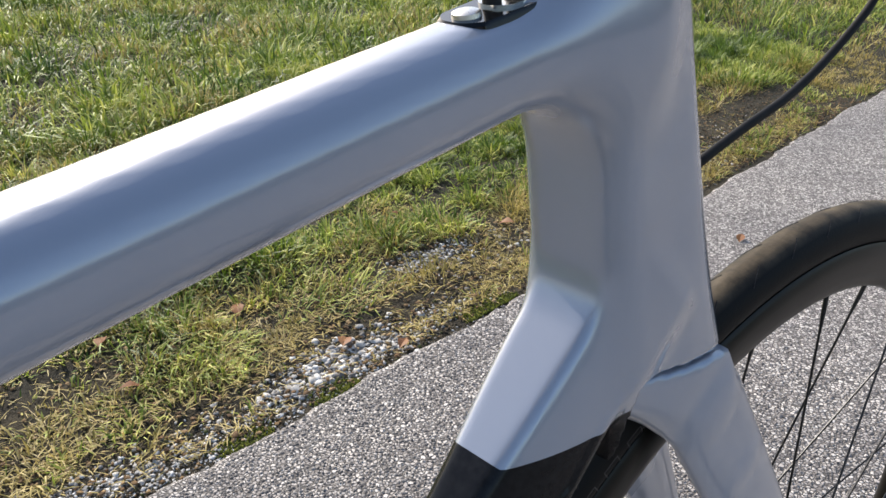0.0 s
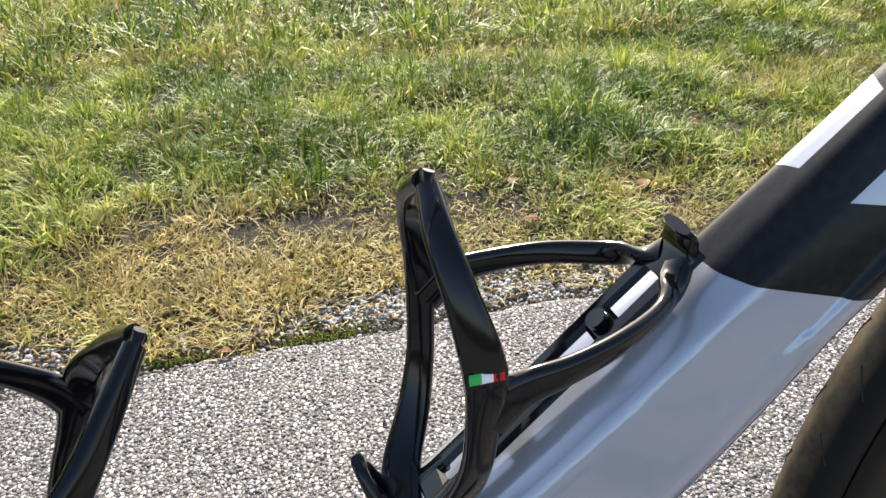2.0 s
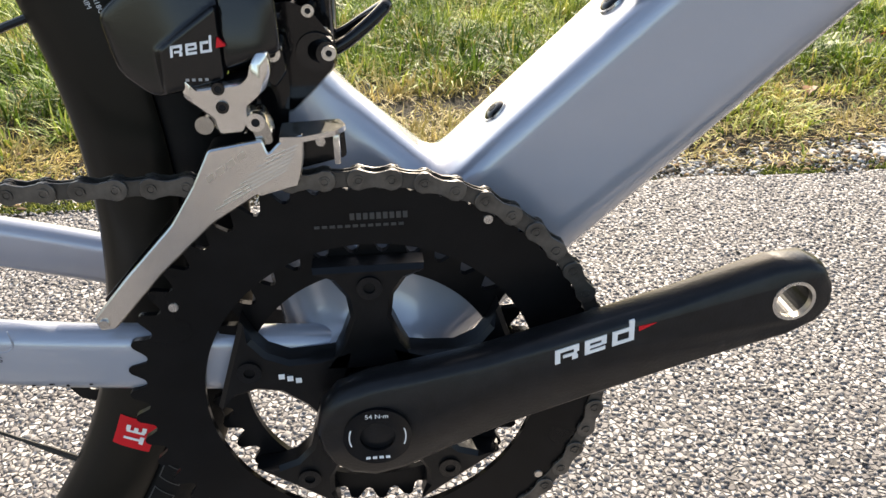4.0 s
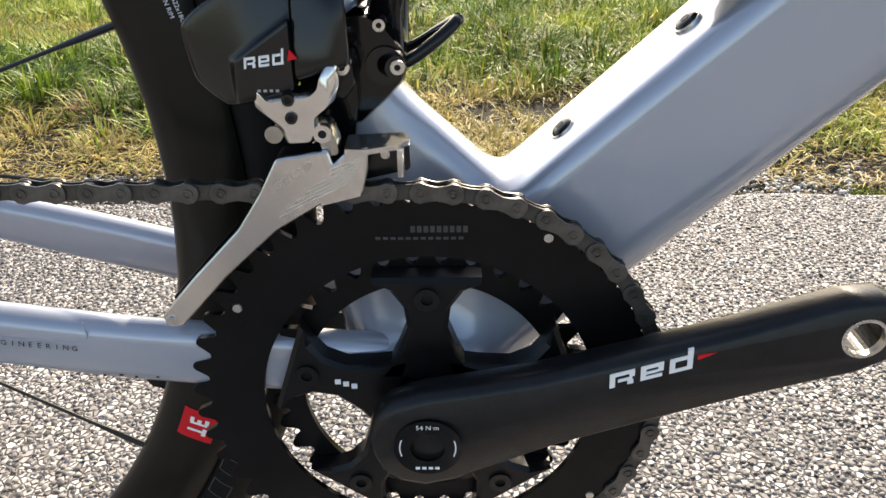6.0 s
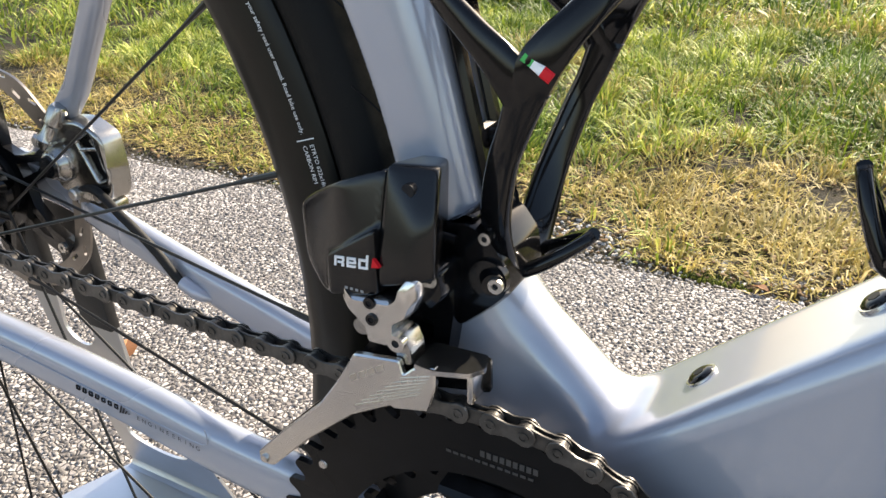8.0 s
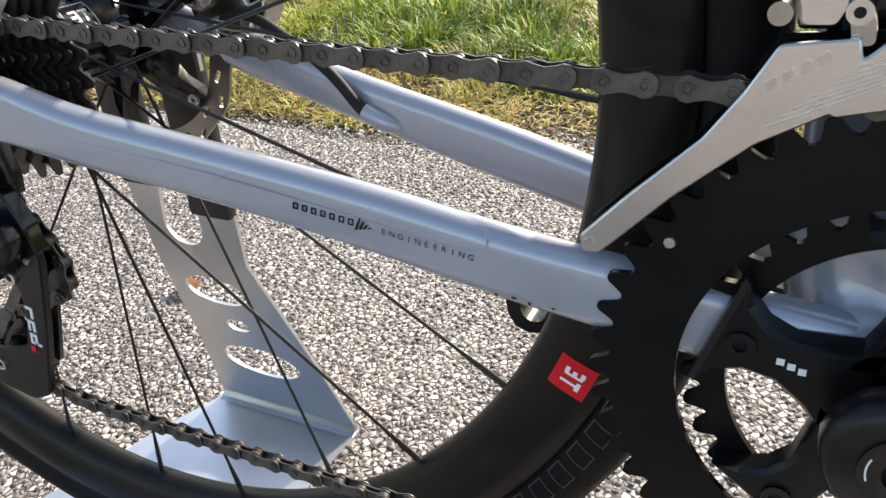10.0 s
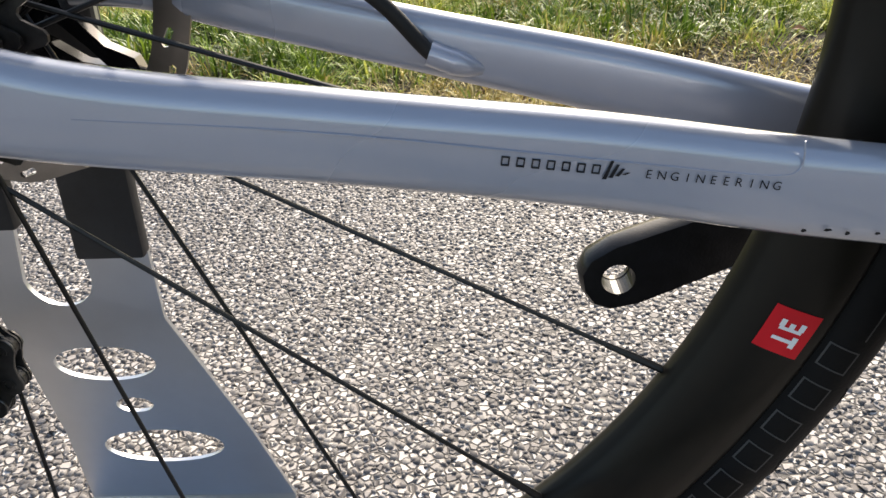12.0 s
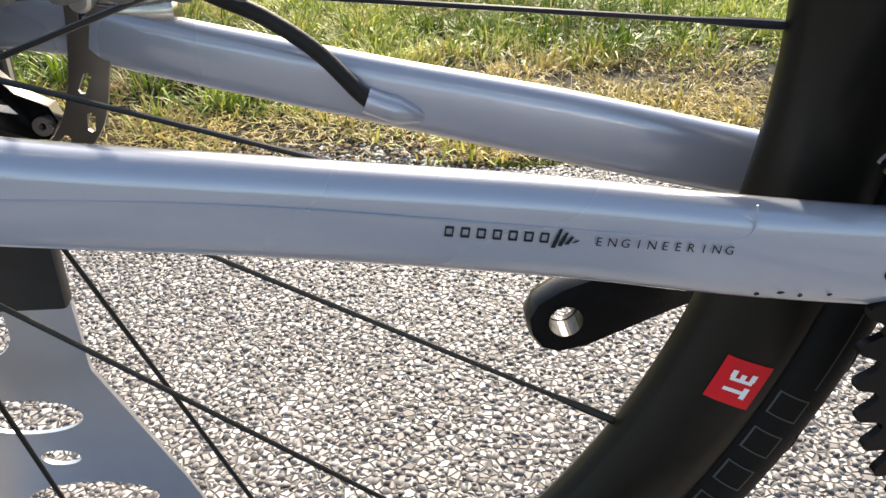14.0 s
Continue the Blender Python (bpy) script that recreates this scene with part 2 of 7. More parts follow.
def tube_field(X, Y, Z, a, b, half_up, half_side, r_up, r_down, under=None):
    """Distance to a straight tube of rounded-box section in the y=0 plane. half_up, half_side: (start, end)."""
    ax, az = a
    ux, uz = b[0] - a[0], b[1] - a[1]
    L = math.hypot(ux, uz)
    ux, uz = ux / L, uz / L
    s = (X - ax) * ux + (Z - az) * uz
    n = -(X - ax) * uz + (Z - az) * ux
    t = np.clip(s / L, 0, 1)
    hn = half_up[0] + (half_up[1] - half_up[0]) * t
    hy = half_side[0] + (half_side[1] - half_side[0]) * t
    if under:
        # the underside draws in, and the upper edges round off, towards the far end
        e0 = ease(t, 0.36, 0.66)
        hn = np.where(n > 0, hn - under[2] * e0, hn + (under[0] - hn) * e0)
        r_up = r_up + (under[1] - r_up) * ease(t, 0.40, 0.75)
    r = np.where(n > 0, r_up, r_down)
    r = np.minimum(r, np.minimum(hn, hy))
    qn, qy = np.abs(n) - hn + r, np.abs(Y) - hy + r
    d = np.minimum(np.maximum(qn, qy), 0) + np.hypot(np.maximum(qn, 0), np.maximum(qy, 0)) - r
    if under:
        # near the head the top is a flat strip between steeply sloping flanks
        wt = under[1] + under[3] * ease(t, 0.74, 0.95)
        flank = (np.abs(Y) - wt - 0.55 * (hn - n)) / 1.141
        flat = -smooth_union(smooth_union(hn - n, -flank, 0.004), hy - np.abs(Y), 0.014)
        d = np.where(n > 0, d + (flat - d) * e0, d)
    e = np.maximum(-s, s - L)
    return np.where(e > 0, np.hypot(np.maximum(d, 0), e) + np.minimum(np.maximum(d, e), 0), d)

# ---- ground, road, verge ----
ROAD_EDGE = 0.83


def asphalt_material():
    m, n, l, b = material("exposed_aggregate_asphalt")
    tc = n.new("ShaderNodeTexCoord")
    v = n.new("ShaderNodeTexVoronoi")
    v.inputs["Scale"].default_value = 145.0
    l.new(tc.outputs["Object"], v.inputs["Vector"])
    cell = n.new("ShaderNodeTexVoronoi")
    cell.feature = "DISTANCE_TO_EDGE"
    cell.inputs["Scale"].default_value = 145.0
    l.new(tc.outputs["Object"], cell.inputs["Vector"])
    sep = n.new("ShaderNodeSeparateColor")
    l.new(v.outputs["Color"], sep.inputs["Color"])
    stone = ramp(n, l, sep.outputs["Red"], [(0.0, (0.17, 0.158, 0.155)), (0.35, (0.38, 0.360, 0.35)), (0.7, (0.56, 0.535, 0.51)), (1.0, (0.76, 0.735, 0.70))])
    gap = ramp(n, l, cell.outputs["Distance"], [(0.03, (0, 0, 0)), (0.16, (1, 1, 1))])
    mix = n.new("ShaderNodeMix")
    mix.data_type = "RGBA"
    l.new(gap.outputs["Color"], mix.inputs["Factor"])
    mix.inputs["A"].default_value = (0.075, 0.069, 0.066, 1)
    l.new(stone.outputs["Color"], mix.inputs["B"])
    big = noise_node(n, l, 2.2, 4.0)
    tint = ramp(n, l, big.outputs["Fac"], [(0.3, (0.78, 0.75, 0.74)), (0.7, (1.12, 1.07, 1.02))])
    mul = n.new("ShaderNodeMix")
    mul.data_type, mul.blend_type = "RGBA", "MULTIPLY"
    mul.inputs["Factor"].default_value = 1.0
    l.new(mix.outputs["Result"], mul.inputs["A"])
    l.new(tint.outputs["Color"], mul.inputs["B"])
    l.new(mul.outputs["Result"], b.inputs["Base Color"])
    b.inputs["Roughness"].default_value = 0.7
    bu = n.new("ShaderNodeBump")
    bu.inputs["Strength"].default_value, bu.inputs["Distance"].default_value = 0.8, 0.003
    l.new(gap.outputs["Color"], bu.inputs["Height"])
    l.new(bu.outputs["Normal"], b.inputs["Normal"])
    return m


def island_material(name, stops, rough=0.7, spots=90.0, noise_amount=0.25, translucent=0.0, patch=None, gloss=0.4):
    """Each loose piece of the mesh takes its own shade from the ramp; patch shifts the shade by a wide noise."""
    m, n, l, b = material(name)
    g = n.new("ShaderNodeNewGeometry")
    src = g.outputs["Random Per Island"]
    if patch:
        t = noise_node(n, l, patch[0], 4.0, 0.72)
        ma = n.new("ShaderNodeMath")
        ma.operation = "MULTIPLY_ADD"
        l.new(src, ma.inputs[0])
        ma.inputs[1].default_value = 1.0 - patch[1]
        mb = n.new("ShaderNodeMapRange")
        mb.inputs["From Min"].default_value, mb.inputs["From Max"].default_value = 0.3, 0.7
        mb.inputs["To Max"].default_value = patch[1]
        l.new(t.outputs["Fac"], mb.inputs["Value"])
        l.new(mb.outputs["Result"], ma.inputs[2])
        src = ma.outputs["Value"]
    r = ramp(n, l, src, stops)
    t = noise_node(n, l, spots, 4.0)
    v = ramp(n, l, t.outputs["Fac"], [(0.25, (1 - noise_amount,) * 3), (0.75, (1 + noise_amount,) * 3)])
    mul = n.new("ShaderNodeMix")
    mul.data_type, mul.blend_type = "RGBA", "MULTIPLY"
    mul.inputs["Factor"].default_value = 1.0
    l.new(r.outputs["Color"], mul.inputs["A"])
    l.new(v.outputs["Color"], mul.inputs["B"])
    l.new(mul.outputs["Result"], b.inputs["Base Color"])
    b.inputs["Roughness"].default_value = rough
    b.inputs["Specular IOR Level"].default_value = gloss
    if translucent:
        tr = n.new("ShaderNodeBsdfTranslucent")
        l.new(mul.outputs["Result"], tr.inputs["Color"])
        mx = n.new("ShaderNodeMixShader")
        mx.inputs["Fac"].default_value = translucent
        l.new(b.outputs["BSDF"], mx.inputs[1])
        l.new(tr.outputs["BSDF"], mx.inputs[2])
        l.new(mx.outputs["Shader"], n["Material Output"].inputs["Surface"])
    return m


def soil_material():
    m, n, l, b = material("soil_and_moss_under_grass")
    t = noise_node(n, l, 9.0, 8.0, 0.7)
    r = ramp(n, l, t.outputs["Fac"], [(0.28, (0.018, 0.019, 0.008)), (0.42, (0.036, 0.029, 0.015)), (0.60, (0.075, 0.058, 0.030)), (0.8, (0.15, 0.12, 0.068))])
    l.new(r.outputs["Color"], b.inputs["Base Color"])
    b.inputs["Roughness"].default_value = 0.95
    t2 = noise_node(n, l, 160.0, 5.0, 0.7)
    bu = n.new("ShaderNodeBump")
    bu.inputs["Strength"].default_value, bu.inputs["Distance"].default_value = 1.0, 0.02
    l.new(t2.outputs["Fac"], bu.inputs["Height"])
    l.new(bu.outputs["Normal"], b.inputs["Normal"])
    return m


ASPHALT = asphalt_material()
SOIL = soil_material()


def ground_height(x, y):
    """The verge and the meadow lie a little uneven beside the road."""
    rise = np.clip((y - ROAD_EDGE - 0.10) / 0.5, 0, 1) * 0.018
    bumps = 0.012 * np.sin(x * 3.1 + 1.3) * np.sin(y * 2.7 + 0.4) + 0.006 * np.sin(x * 9.0 + y * 7.0)
    return -0.008 + rise + bumps * np.clip((y - ROAD_EDGE - 0.15) / 0.4, 0, 1)


def make_ground():
    xs = np.concatenate([[-600, -60, -20], np.linspace(-8, 10, 121), [25, 80, 600]])
    ys = np.concatenate([[-600, -60, -8, -3], np.linspace(-0.5, 0.8, 3), np.linspace(0.82, 9, 101), [15, 40, 150, 600]])
    X, Y = np.meshgrid(xs, ys, indexing="ij")
    Z = np.where(Y < 0.80, -0.03, ground_height(X, Y))
    Z = np.where((np.abs(X) > 20) | (Y > 12), -0.02, Z)
    n, m = X.shape
    verts = np.stack([X, Y, Z], -1).reshape(-1, 3)
    i = np.arange(n * m).reshape(n, m)
    faces = np.stack([i[:-1, :-1], i[1:, :-1], i[1:, 1:], i[:-1, 1:]], -1).reshape(-1, 4)
    ob = mesh_object("ground", verts, faces, SOIL)
    tagged(ob, "autumn meadow soil with moss beside the road", "ground", kind="structure")


def make_road():
    rng = np.random.default_rng(3)
    xs = np.concatenate([[-500, -100, -30], np.linspace(-10, 12, 800), [40, 120, 500]])
    edge = ROAD_EDGE + 0.012 * np.sin(xs * 2.3) + 0.006 * np.sin(xs * 13.0 + 1) + rng.normal(0, 0.0035, len(xs))
    verts, faces = [], []
    for x, e in zip(xs, edge):
        verts += [(x, -4.2, -0.028), (x, -4.2, 0.0), (x, -0.2, 0.0), (x, e - 0.012, 0.0), (x, e, -0.006), (x, e + 0.004, -0.028)]
    for k in range(len(xs) - 1):
        for j in range(5):
            a = k * 6 + j
            faces.append((a, a + 6, a + 7, a + 1))
    ob = mesh_object("road", verts, faces, ASPHALT, smooth=False)
    tagged(ob, "pale grey exposed-aggregate asphalt lane with crumbling edge", "road", kind="structure")


def stones(name, centres, radius, height, mat, label, category, seed, round_top=0.62, sunk=False):
    """Many small chipped stones in one mesh: a foot ring, a shoulder ring and a flat top."""
    rng = np.random.default_rng(seed)
    N = len(centres)
    a = (np.arange(6) / 6 * 2 * np.pi)[None, :] + rng.uniform(0, 6.28, (N, 1)) + rng.normal(0, 0.18, (N, 6))
    el = rng.uniform(0.65, 1.0, (N, 1))
    turn = rng.uniform(0, np.pi, (N, 1))

    def ring(scale, z, tilt):
        r = radius[:, None] * scale * rng.uniform(0.62, 1.15, (N, 6))
        x, y = r * np.cos(a), r * np.sin(a) * el
        xx, yy = x * np.cos(turn) - y * np.sin(turn), x * np.sin(turn) + y * np.cos(turn)
        zz = z[:, None] + tilt * (x + y)
        return np.stack([centres[:, None, 0] + xx, centres[:, None, 1] + yy, centres[:, None, 2] + zz], -1)

    tilt = rng.normal(0, 0.22, (N, 1))
    rings = [] if sunk else [ring(0.95, -0.5 * height, tilt * 0)]
    rings += [ring(1.0, (-0.2 if sunk else 0.35) * height, tilt), ring(round_top, height, tilt)]
    v = np.concatenate(rings, 1).reshape(-1, 3)
    per = 6 * len(rings)
    base = (np.arange(N) * per)[:, None]
    k = np.arange(6)
    q = np.concatenate([np.stack([lo + k, lo + (k + 1) % 6, lo + 6 + (k + 1) % 6, lo + 6 + k], -1) for lo in range(0, per - 6, 6)])
    quads = (base[:, :, None] + q[None]).reshape(-1, 4)
    caps = base + np.arange(per - 6, per)[None]
    me = bpy.data.meshes.new(name)
    loops = np.concatenate([quads.reshape(-1), caps.reshape(-1)])
    starts = np.concatenate([np.arange(len(quads)) * 4, len(quads) * 4 + np.arange(N) * 6])
    me.vertices.add(len(v))
    me.vertices.foreach_set("co", v.reshape(-1).astype(np.float32))
    me.loops.add(len(loops))
    me.loops.foreach_set("vertex_index", loops.astype(np.int32))
    me.polygons.add(len(starts))
    me.polygons.foreach_set("loop_start", starts.astype(np.int32))
    me.update(calc_edges=True)
    me.materials.append(mat)
    return tagged(new(name, me), label, category, kind="stuff")


def make_aggregate():
    rng = np.random.default_rng(11)
    d = 0.0080
    gx, gy = np.meshgrid(np.arange(-1.25, 1.8, d), np.arange(-0.12, ROAD_EDGE - 0.004, d * 0.9), indexing="ij")
    p = np.stack([gx.ravel(), gy.ravel()], -1) + rng.uniform(-0.45, 0.45, (gx.size, 2)) * d
    far = (np.abs(p[:, 0] - 0.1) - 0.9).clip(0) / 0.5
    p = p[rng.uniform(0, 1, len(p)) > far * 0.7]
    c = np.concatenate([p, np.full((len(p), 1), 0.0002)], 1)
    r = 0.0022 + 0.0034 * rng.beta(1.6, 2.4, len(p))
    h = 0.0005 + 0.0011 * rng.uniform(0, 1, len(p))
    mat = island_material("road_chippings", [(0.0, (0.042, 0.036, 0.035)), (0.25, (0.096, 0.087, 0.084)), (0.5, (0.164, 0.150, 0.141)), (0.8, (0.228, 0.210, 0.197)), (1.0, (0.377, 0.352, 0.329))], 0.6, 500.0, 0.2, patch=(7.0, 0.26))
    stones("aggregate", c, r, h, mat, "grey and white stone chippings set in the asphalt", "aggregate", 12, sunk=True)


def wave(x, y, seed, lo=0.8, hi=5.5):
    """A wide, soft patchwork between 0 and 1."""
    rng = np.random.default_rng(seed)
    v = np.zeros_like(x)
    for k in range(10):
        f = rng.uniform(lo, hi)
        a = rng.uniform(0, 6.28)
        v += np.sin(f * (x * np.cos(a) + y * np.sin(a)) + rng.uniform(0, 6.28)) / (0.6 + 1.9 * f / hi)
    return np.clip(0.5 + v * 0.30, 0, 1)


# bare stony or littered patches of the verge: centre, half-lengths
BARE = [(0.38, 0.905, 0.26, 0.065), (0.96, 0.925, 0.19, 0.065), (1.42, 1.11, 0.16, 0.05), (0.66, 0.96, 0.16, 0.06), (1.22, 0.98, 0.22, 0.06), (2.2, 1.02, 0.5, 0.08), (3.0, 1.12, 0.5, 0.10), (-0.42, 0.90, 0.20, 0.05)]


def bareness(x, y):
    """1 within the bare patches, falling to 0 at their ragged edges."""
    ragged = 0.55 * (wave(x, y, 51, 12.0, 40.0) - 0.5)
    v = np.zeros_like(x)
    for cx, cy, sx, sy in BARE:
        v = np.maximum(v, 1.35 - np.hypot((x - cx) / sx, (y - cy) / sy) + ragged)
    return np.clip(v * 2.2, 0, 1)


def make_gravel():
    """Patches of gravel between the dry tufts, with a coarser heap by the front wheel."""
    rng = np.random.default_rng(21)
    N = 17000
    x = rng.uniform(-2.2, 3.4, N)
    y = ROAD_EDGE + 0.006 + np.abs(rng.normal(0, 0.12, N))
    keep = rng.uniform(0, 1, N) < np.clip((wave(x, y, 41, 2.0, 9.0) - 0.50) * 3.6, 0.03, 1) * (1.15 - (y - ROAD_EDGE) / 0.32)
    x, y = x[keep], y[keep]
    r = 0.0016 + 0.0065 * rng.beta(1.0, 4.5, len(x))
    for cx, cy, sx, sy, M, big in ((0.97, 0.930, 0.085, 0.032, 520, 0.0125), (1.10, 0.905, 0.16, 0.025, 420, 0.0055), (0.36, 0.912, 0.125, 0.034, 1500, 0.0058), (0.68, 0.90, 0.10, 0.03, 260, 0.0060), (-0.42, 0.90, 0.16, 0.035, 600, 0.0055), (1.42, 1.11, 0.09, 0.030, 420, 0.0065), (2.1, 1.00, 0.35, 0.06, 900, 0.007), (0.0, 0.89, 0.10, 0.02, 160, 0.006)):
        x = np.concatenate([x, rng.normal(cx, sx, M)])
        y = np.concatenate([y, np.maximum(rng.normal(cy, sy, M), ROAD_EDGE + 0.004)])
        r = np.concatenate([r, 0.0025 + big * rng.beta(1.2, 2.6, M)])
    c = np.stack([x, y, ground_height(x, y) - 0.05 * r], -1)
    mat = island_material("verge_gravel_stone", [(0.0, (0.12, 0.110, 0.098)), (0.25, (0.28, 0.262, 0.240)), (0.55, (0.44, 0.422, 0.395)), (0.85, (0.60, 0.58, 0.55)), (1.0, (0.80, 0.78, 0.74))], 0.8, 220.0, 0.25)
    stones("gravel", c, r, r * rng.uniform(0.25, 0.65, len(r)), mat, "loose pale gravel along the crumbling road edge", "gravel", 22, 0.70)


def make_crumbs():
    """Crumbled earth and dead moss between the tufts."""
    rng = np.random.default_rng(27)
    N = 9500
    x = rng.uniform(-2.2, 3.4, N)
    y = ROAD_EDGE + 0.01 + np.abs(rng.normal(0, 0.21, N))
    r = 0.0018 + 0.0055 * rng.beta(1.2, 4.0, N)
    c = np.stack([x, y, ground_height(x, y) + 0.0005], -1)
    mat = island_material("earth_crumbs", [(0.0, (0.022, 0.018, 0.011)), (0.35, (0.050, 0.038, 0.024)), (0.62, (0.085, 0.066, 0.040)), (0.80, (0.075, 0.085, 0.022)), (0.93, (0.15, 0.12, 0.075)), (1.0, (0.34, 0.32, 0.29))], 0.95, 150.0, 0.35, patch=(6.0, 0.35))
    stones("earth_crumbs", c, r, r * rng.uniform(0.5, 1.1, N), mat, "dark crumbled earth with moss and small stones", "earth", 28, sunk=True)


def make_moss():
    """Cushions of yellow-green moss along the edge of the asphalt."""
    rng = np.random.default_rng(37)
    N = 9000
    x = rng.uniform(-0.8, 1.9, N)
    y = ROAD_EDGE + 0.006 + np.abs(rng.normal(0, 0.022, N))
    keep = rng.uniform(0, 1, N) < np.clip((wave(x, y * 0.5, 61, 9.0, 34.0) - 0.55) * 4.0, 0, 1)
    x, y = x[keep], y[keep]
    r = rng.uniform(0.0012, 0.0032, len(x))
    c = np.stack([x, y, ground_height(x, y) + 0.002], -1)
    mat = island_material("yellow_green_moss", [(0.0, (0.035, 0.045, 0.008)), (0.5, (0.12, 0.14, 0.016)), (1.0, (0.30, 0.29, 0.035))], 0.95, 300.0, 0.4, patch=(12.0, 0.3))
    stones("moss", c, r, r * rng.uniform(0.8, 1.6, len(r)), mat, "yellow-green moss cushions along the asphalt edge", "moss", 38, 0.5, True)


def make_litter():
    """Flat scraps of dead leaf and thatch between the tufts."""
    rng = np.random.default_rng(29)
    N = 7000
    x = rng.uniform(-2.0, 3.6, N)
    y = ROAD_EDGE + 0.015 + np.abs(rng.normal(0, 0.24, N))
    r = 0.0025 + 0.0085 * rng.beta(1.2, 4.0, N)
    c = np.stack([x, y, ground_height(x, y) + rng.uniform(0.001, 0.009, N)], -1)
    mat = island_material("dead_leaf_scrap", [(0.0, (0.060, 0.036, 0.018)), (0.4, (0.14, 0.080, 0.035)), (0.75, (0.25, 0.165, 0.075)), (1.0, (0.40, 0.32, 0.19))], 0.9, 120.0, 0.35, patch=(5.0, 0.3))
    stones("leaf_litter", c, r, np.full(N, 0.0009), mat, "brown scraps of dead leaf and thatch on the verge", "leaf litter", 30, 0.85, True)


def blades(name, root, out, spread, height, width, mat, label, seed):
    """Grass: each blade a tapering strip that bends once, leans outwards from its tuft and droops at the tip."""
    rng = np.random.default_rng(seed)
    N = len(root)
    yaw = np.arctan2(out[:, 1], out[:, 0]) + rng.normal(0, 0.55, N)
    d = np.stack([np.cos(yaw), np.sin(yaw), np.zeros(N)], -1)
    face = yaw + rng.normal(0, 0.5, N)
    s = np.stack([-np.sin(face), np.cos(face), np.zeros(N)], -1)
    b = (0.22 + 0.80 * spread + rng.normal(0, 0.25, N)).clip(0.02, 1.4)
    bend = rng.uniform(0.15, 1.15, N)
    up = np.array([[0, 0, 1.0]])
    rows, p = [], root.astype(float)
    for k, part_len in enumerate((0.0, 0.54, 0.46)):
        g = np.minimum(b + bend * (k - 1), 2.0)[:, None]
        if k:
            p = p + height[:, None] * part_len * (up * np.cos(g) + d * np.sin(g))
        w = width[:, None] * (0.42, 0.48, 0.0)[k]
        rows += [p] if k == 2 else [p - s * w, p + s * w]
    v = np.stack(rows, 1)
    v[:, :, 2] = np.maximum(v[:, :, 2], root[:, None, 2] + 0.001)
    v = v.reshape(-1, 3)
    base = (np.arange(N) * 5)[:, None]
    quads = base + np.array([[0, 1, 3, 2]])
    tris = base + np.array([[2, 3, 4]])
    me = bpy.data.meshes.new(name)
    loops = np.concatenate([quads.reshape(-1), tris.reshape(-1)])
    starts = np.concatenate([np.arange(N) * 4, N * 4 + np.arange(N) * 3])
    me.vertices.add(len(v))
    me.vertices.foreach_set("co", v.reshape(-1).astype(np.float32))
    me.loops.add(len(loops))
    me.loops.foreach_set("vertex_index", loops.astype(np.int32))
    me.polygons.add(len(starts))
    me.polygons.foreach_set("loop_start", starts.astype(np.int32))
    me.polygons.foreach_set("use_smooth", np.ones(len(starts), bool))
    me.update(calc_edges=True)
    me.materials.append(mat)
    return tagged(new(name, me), label, "grass", kind="stuff")


GREEN_STOPS = [(0.0, (0.026, 0.045, 0.008)), (0.30, (0.112, 0.177, 0.022)), (0.55, (0.338, 0.412, 0.060)), (0.80, (0.68, 0.65, 0.165)), (1.0, (0.87, 0.77, 0.40))]
LUSH_STOPS = [(0.0, (0.018, 0.035, 0.005)), (0.4, (0.081, 0.149, 0.014)), (0.8, (0.266, 0.358, 0.040)), (1.0, (0.58, 0.57, 0.13))]
STRAW_STOPS = [(0.0, (0.13, 0.12, 0.030)), (0.25, (0.31, 0.255, 0.070)), (0.55, (0.54, 0.42, 0.135)), (0.85, (0.72, 0.60, 0.31)), (1.0, (0.28, 0.165, 0.075))]


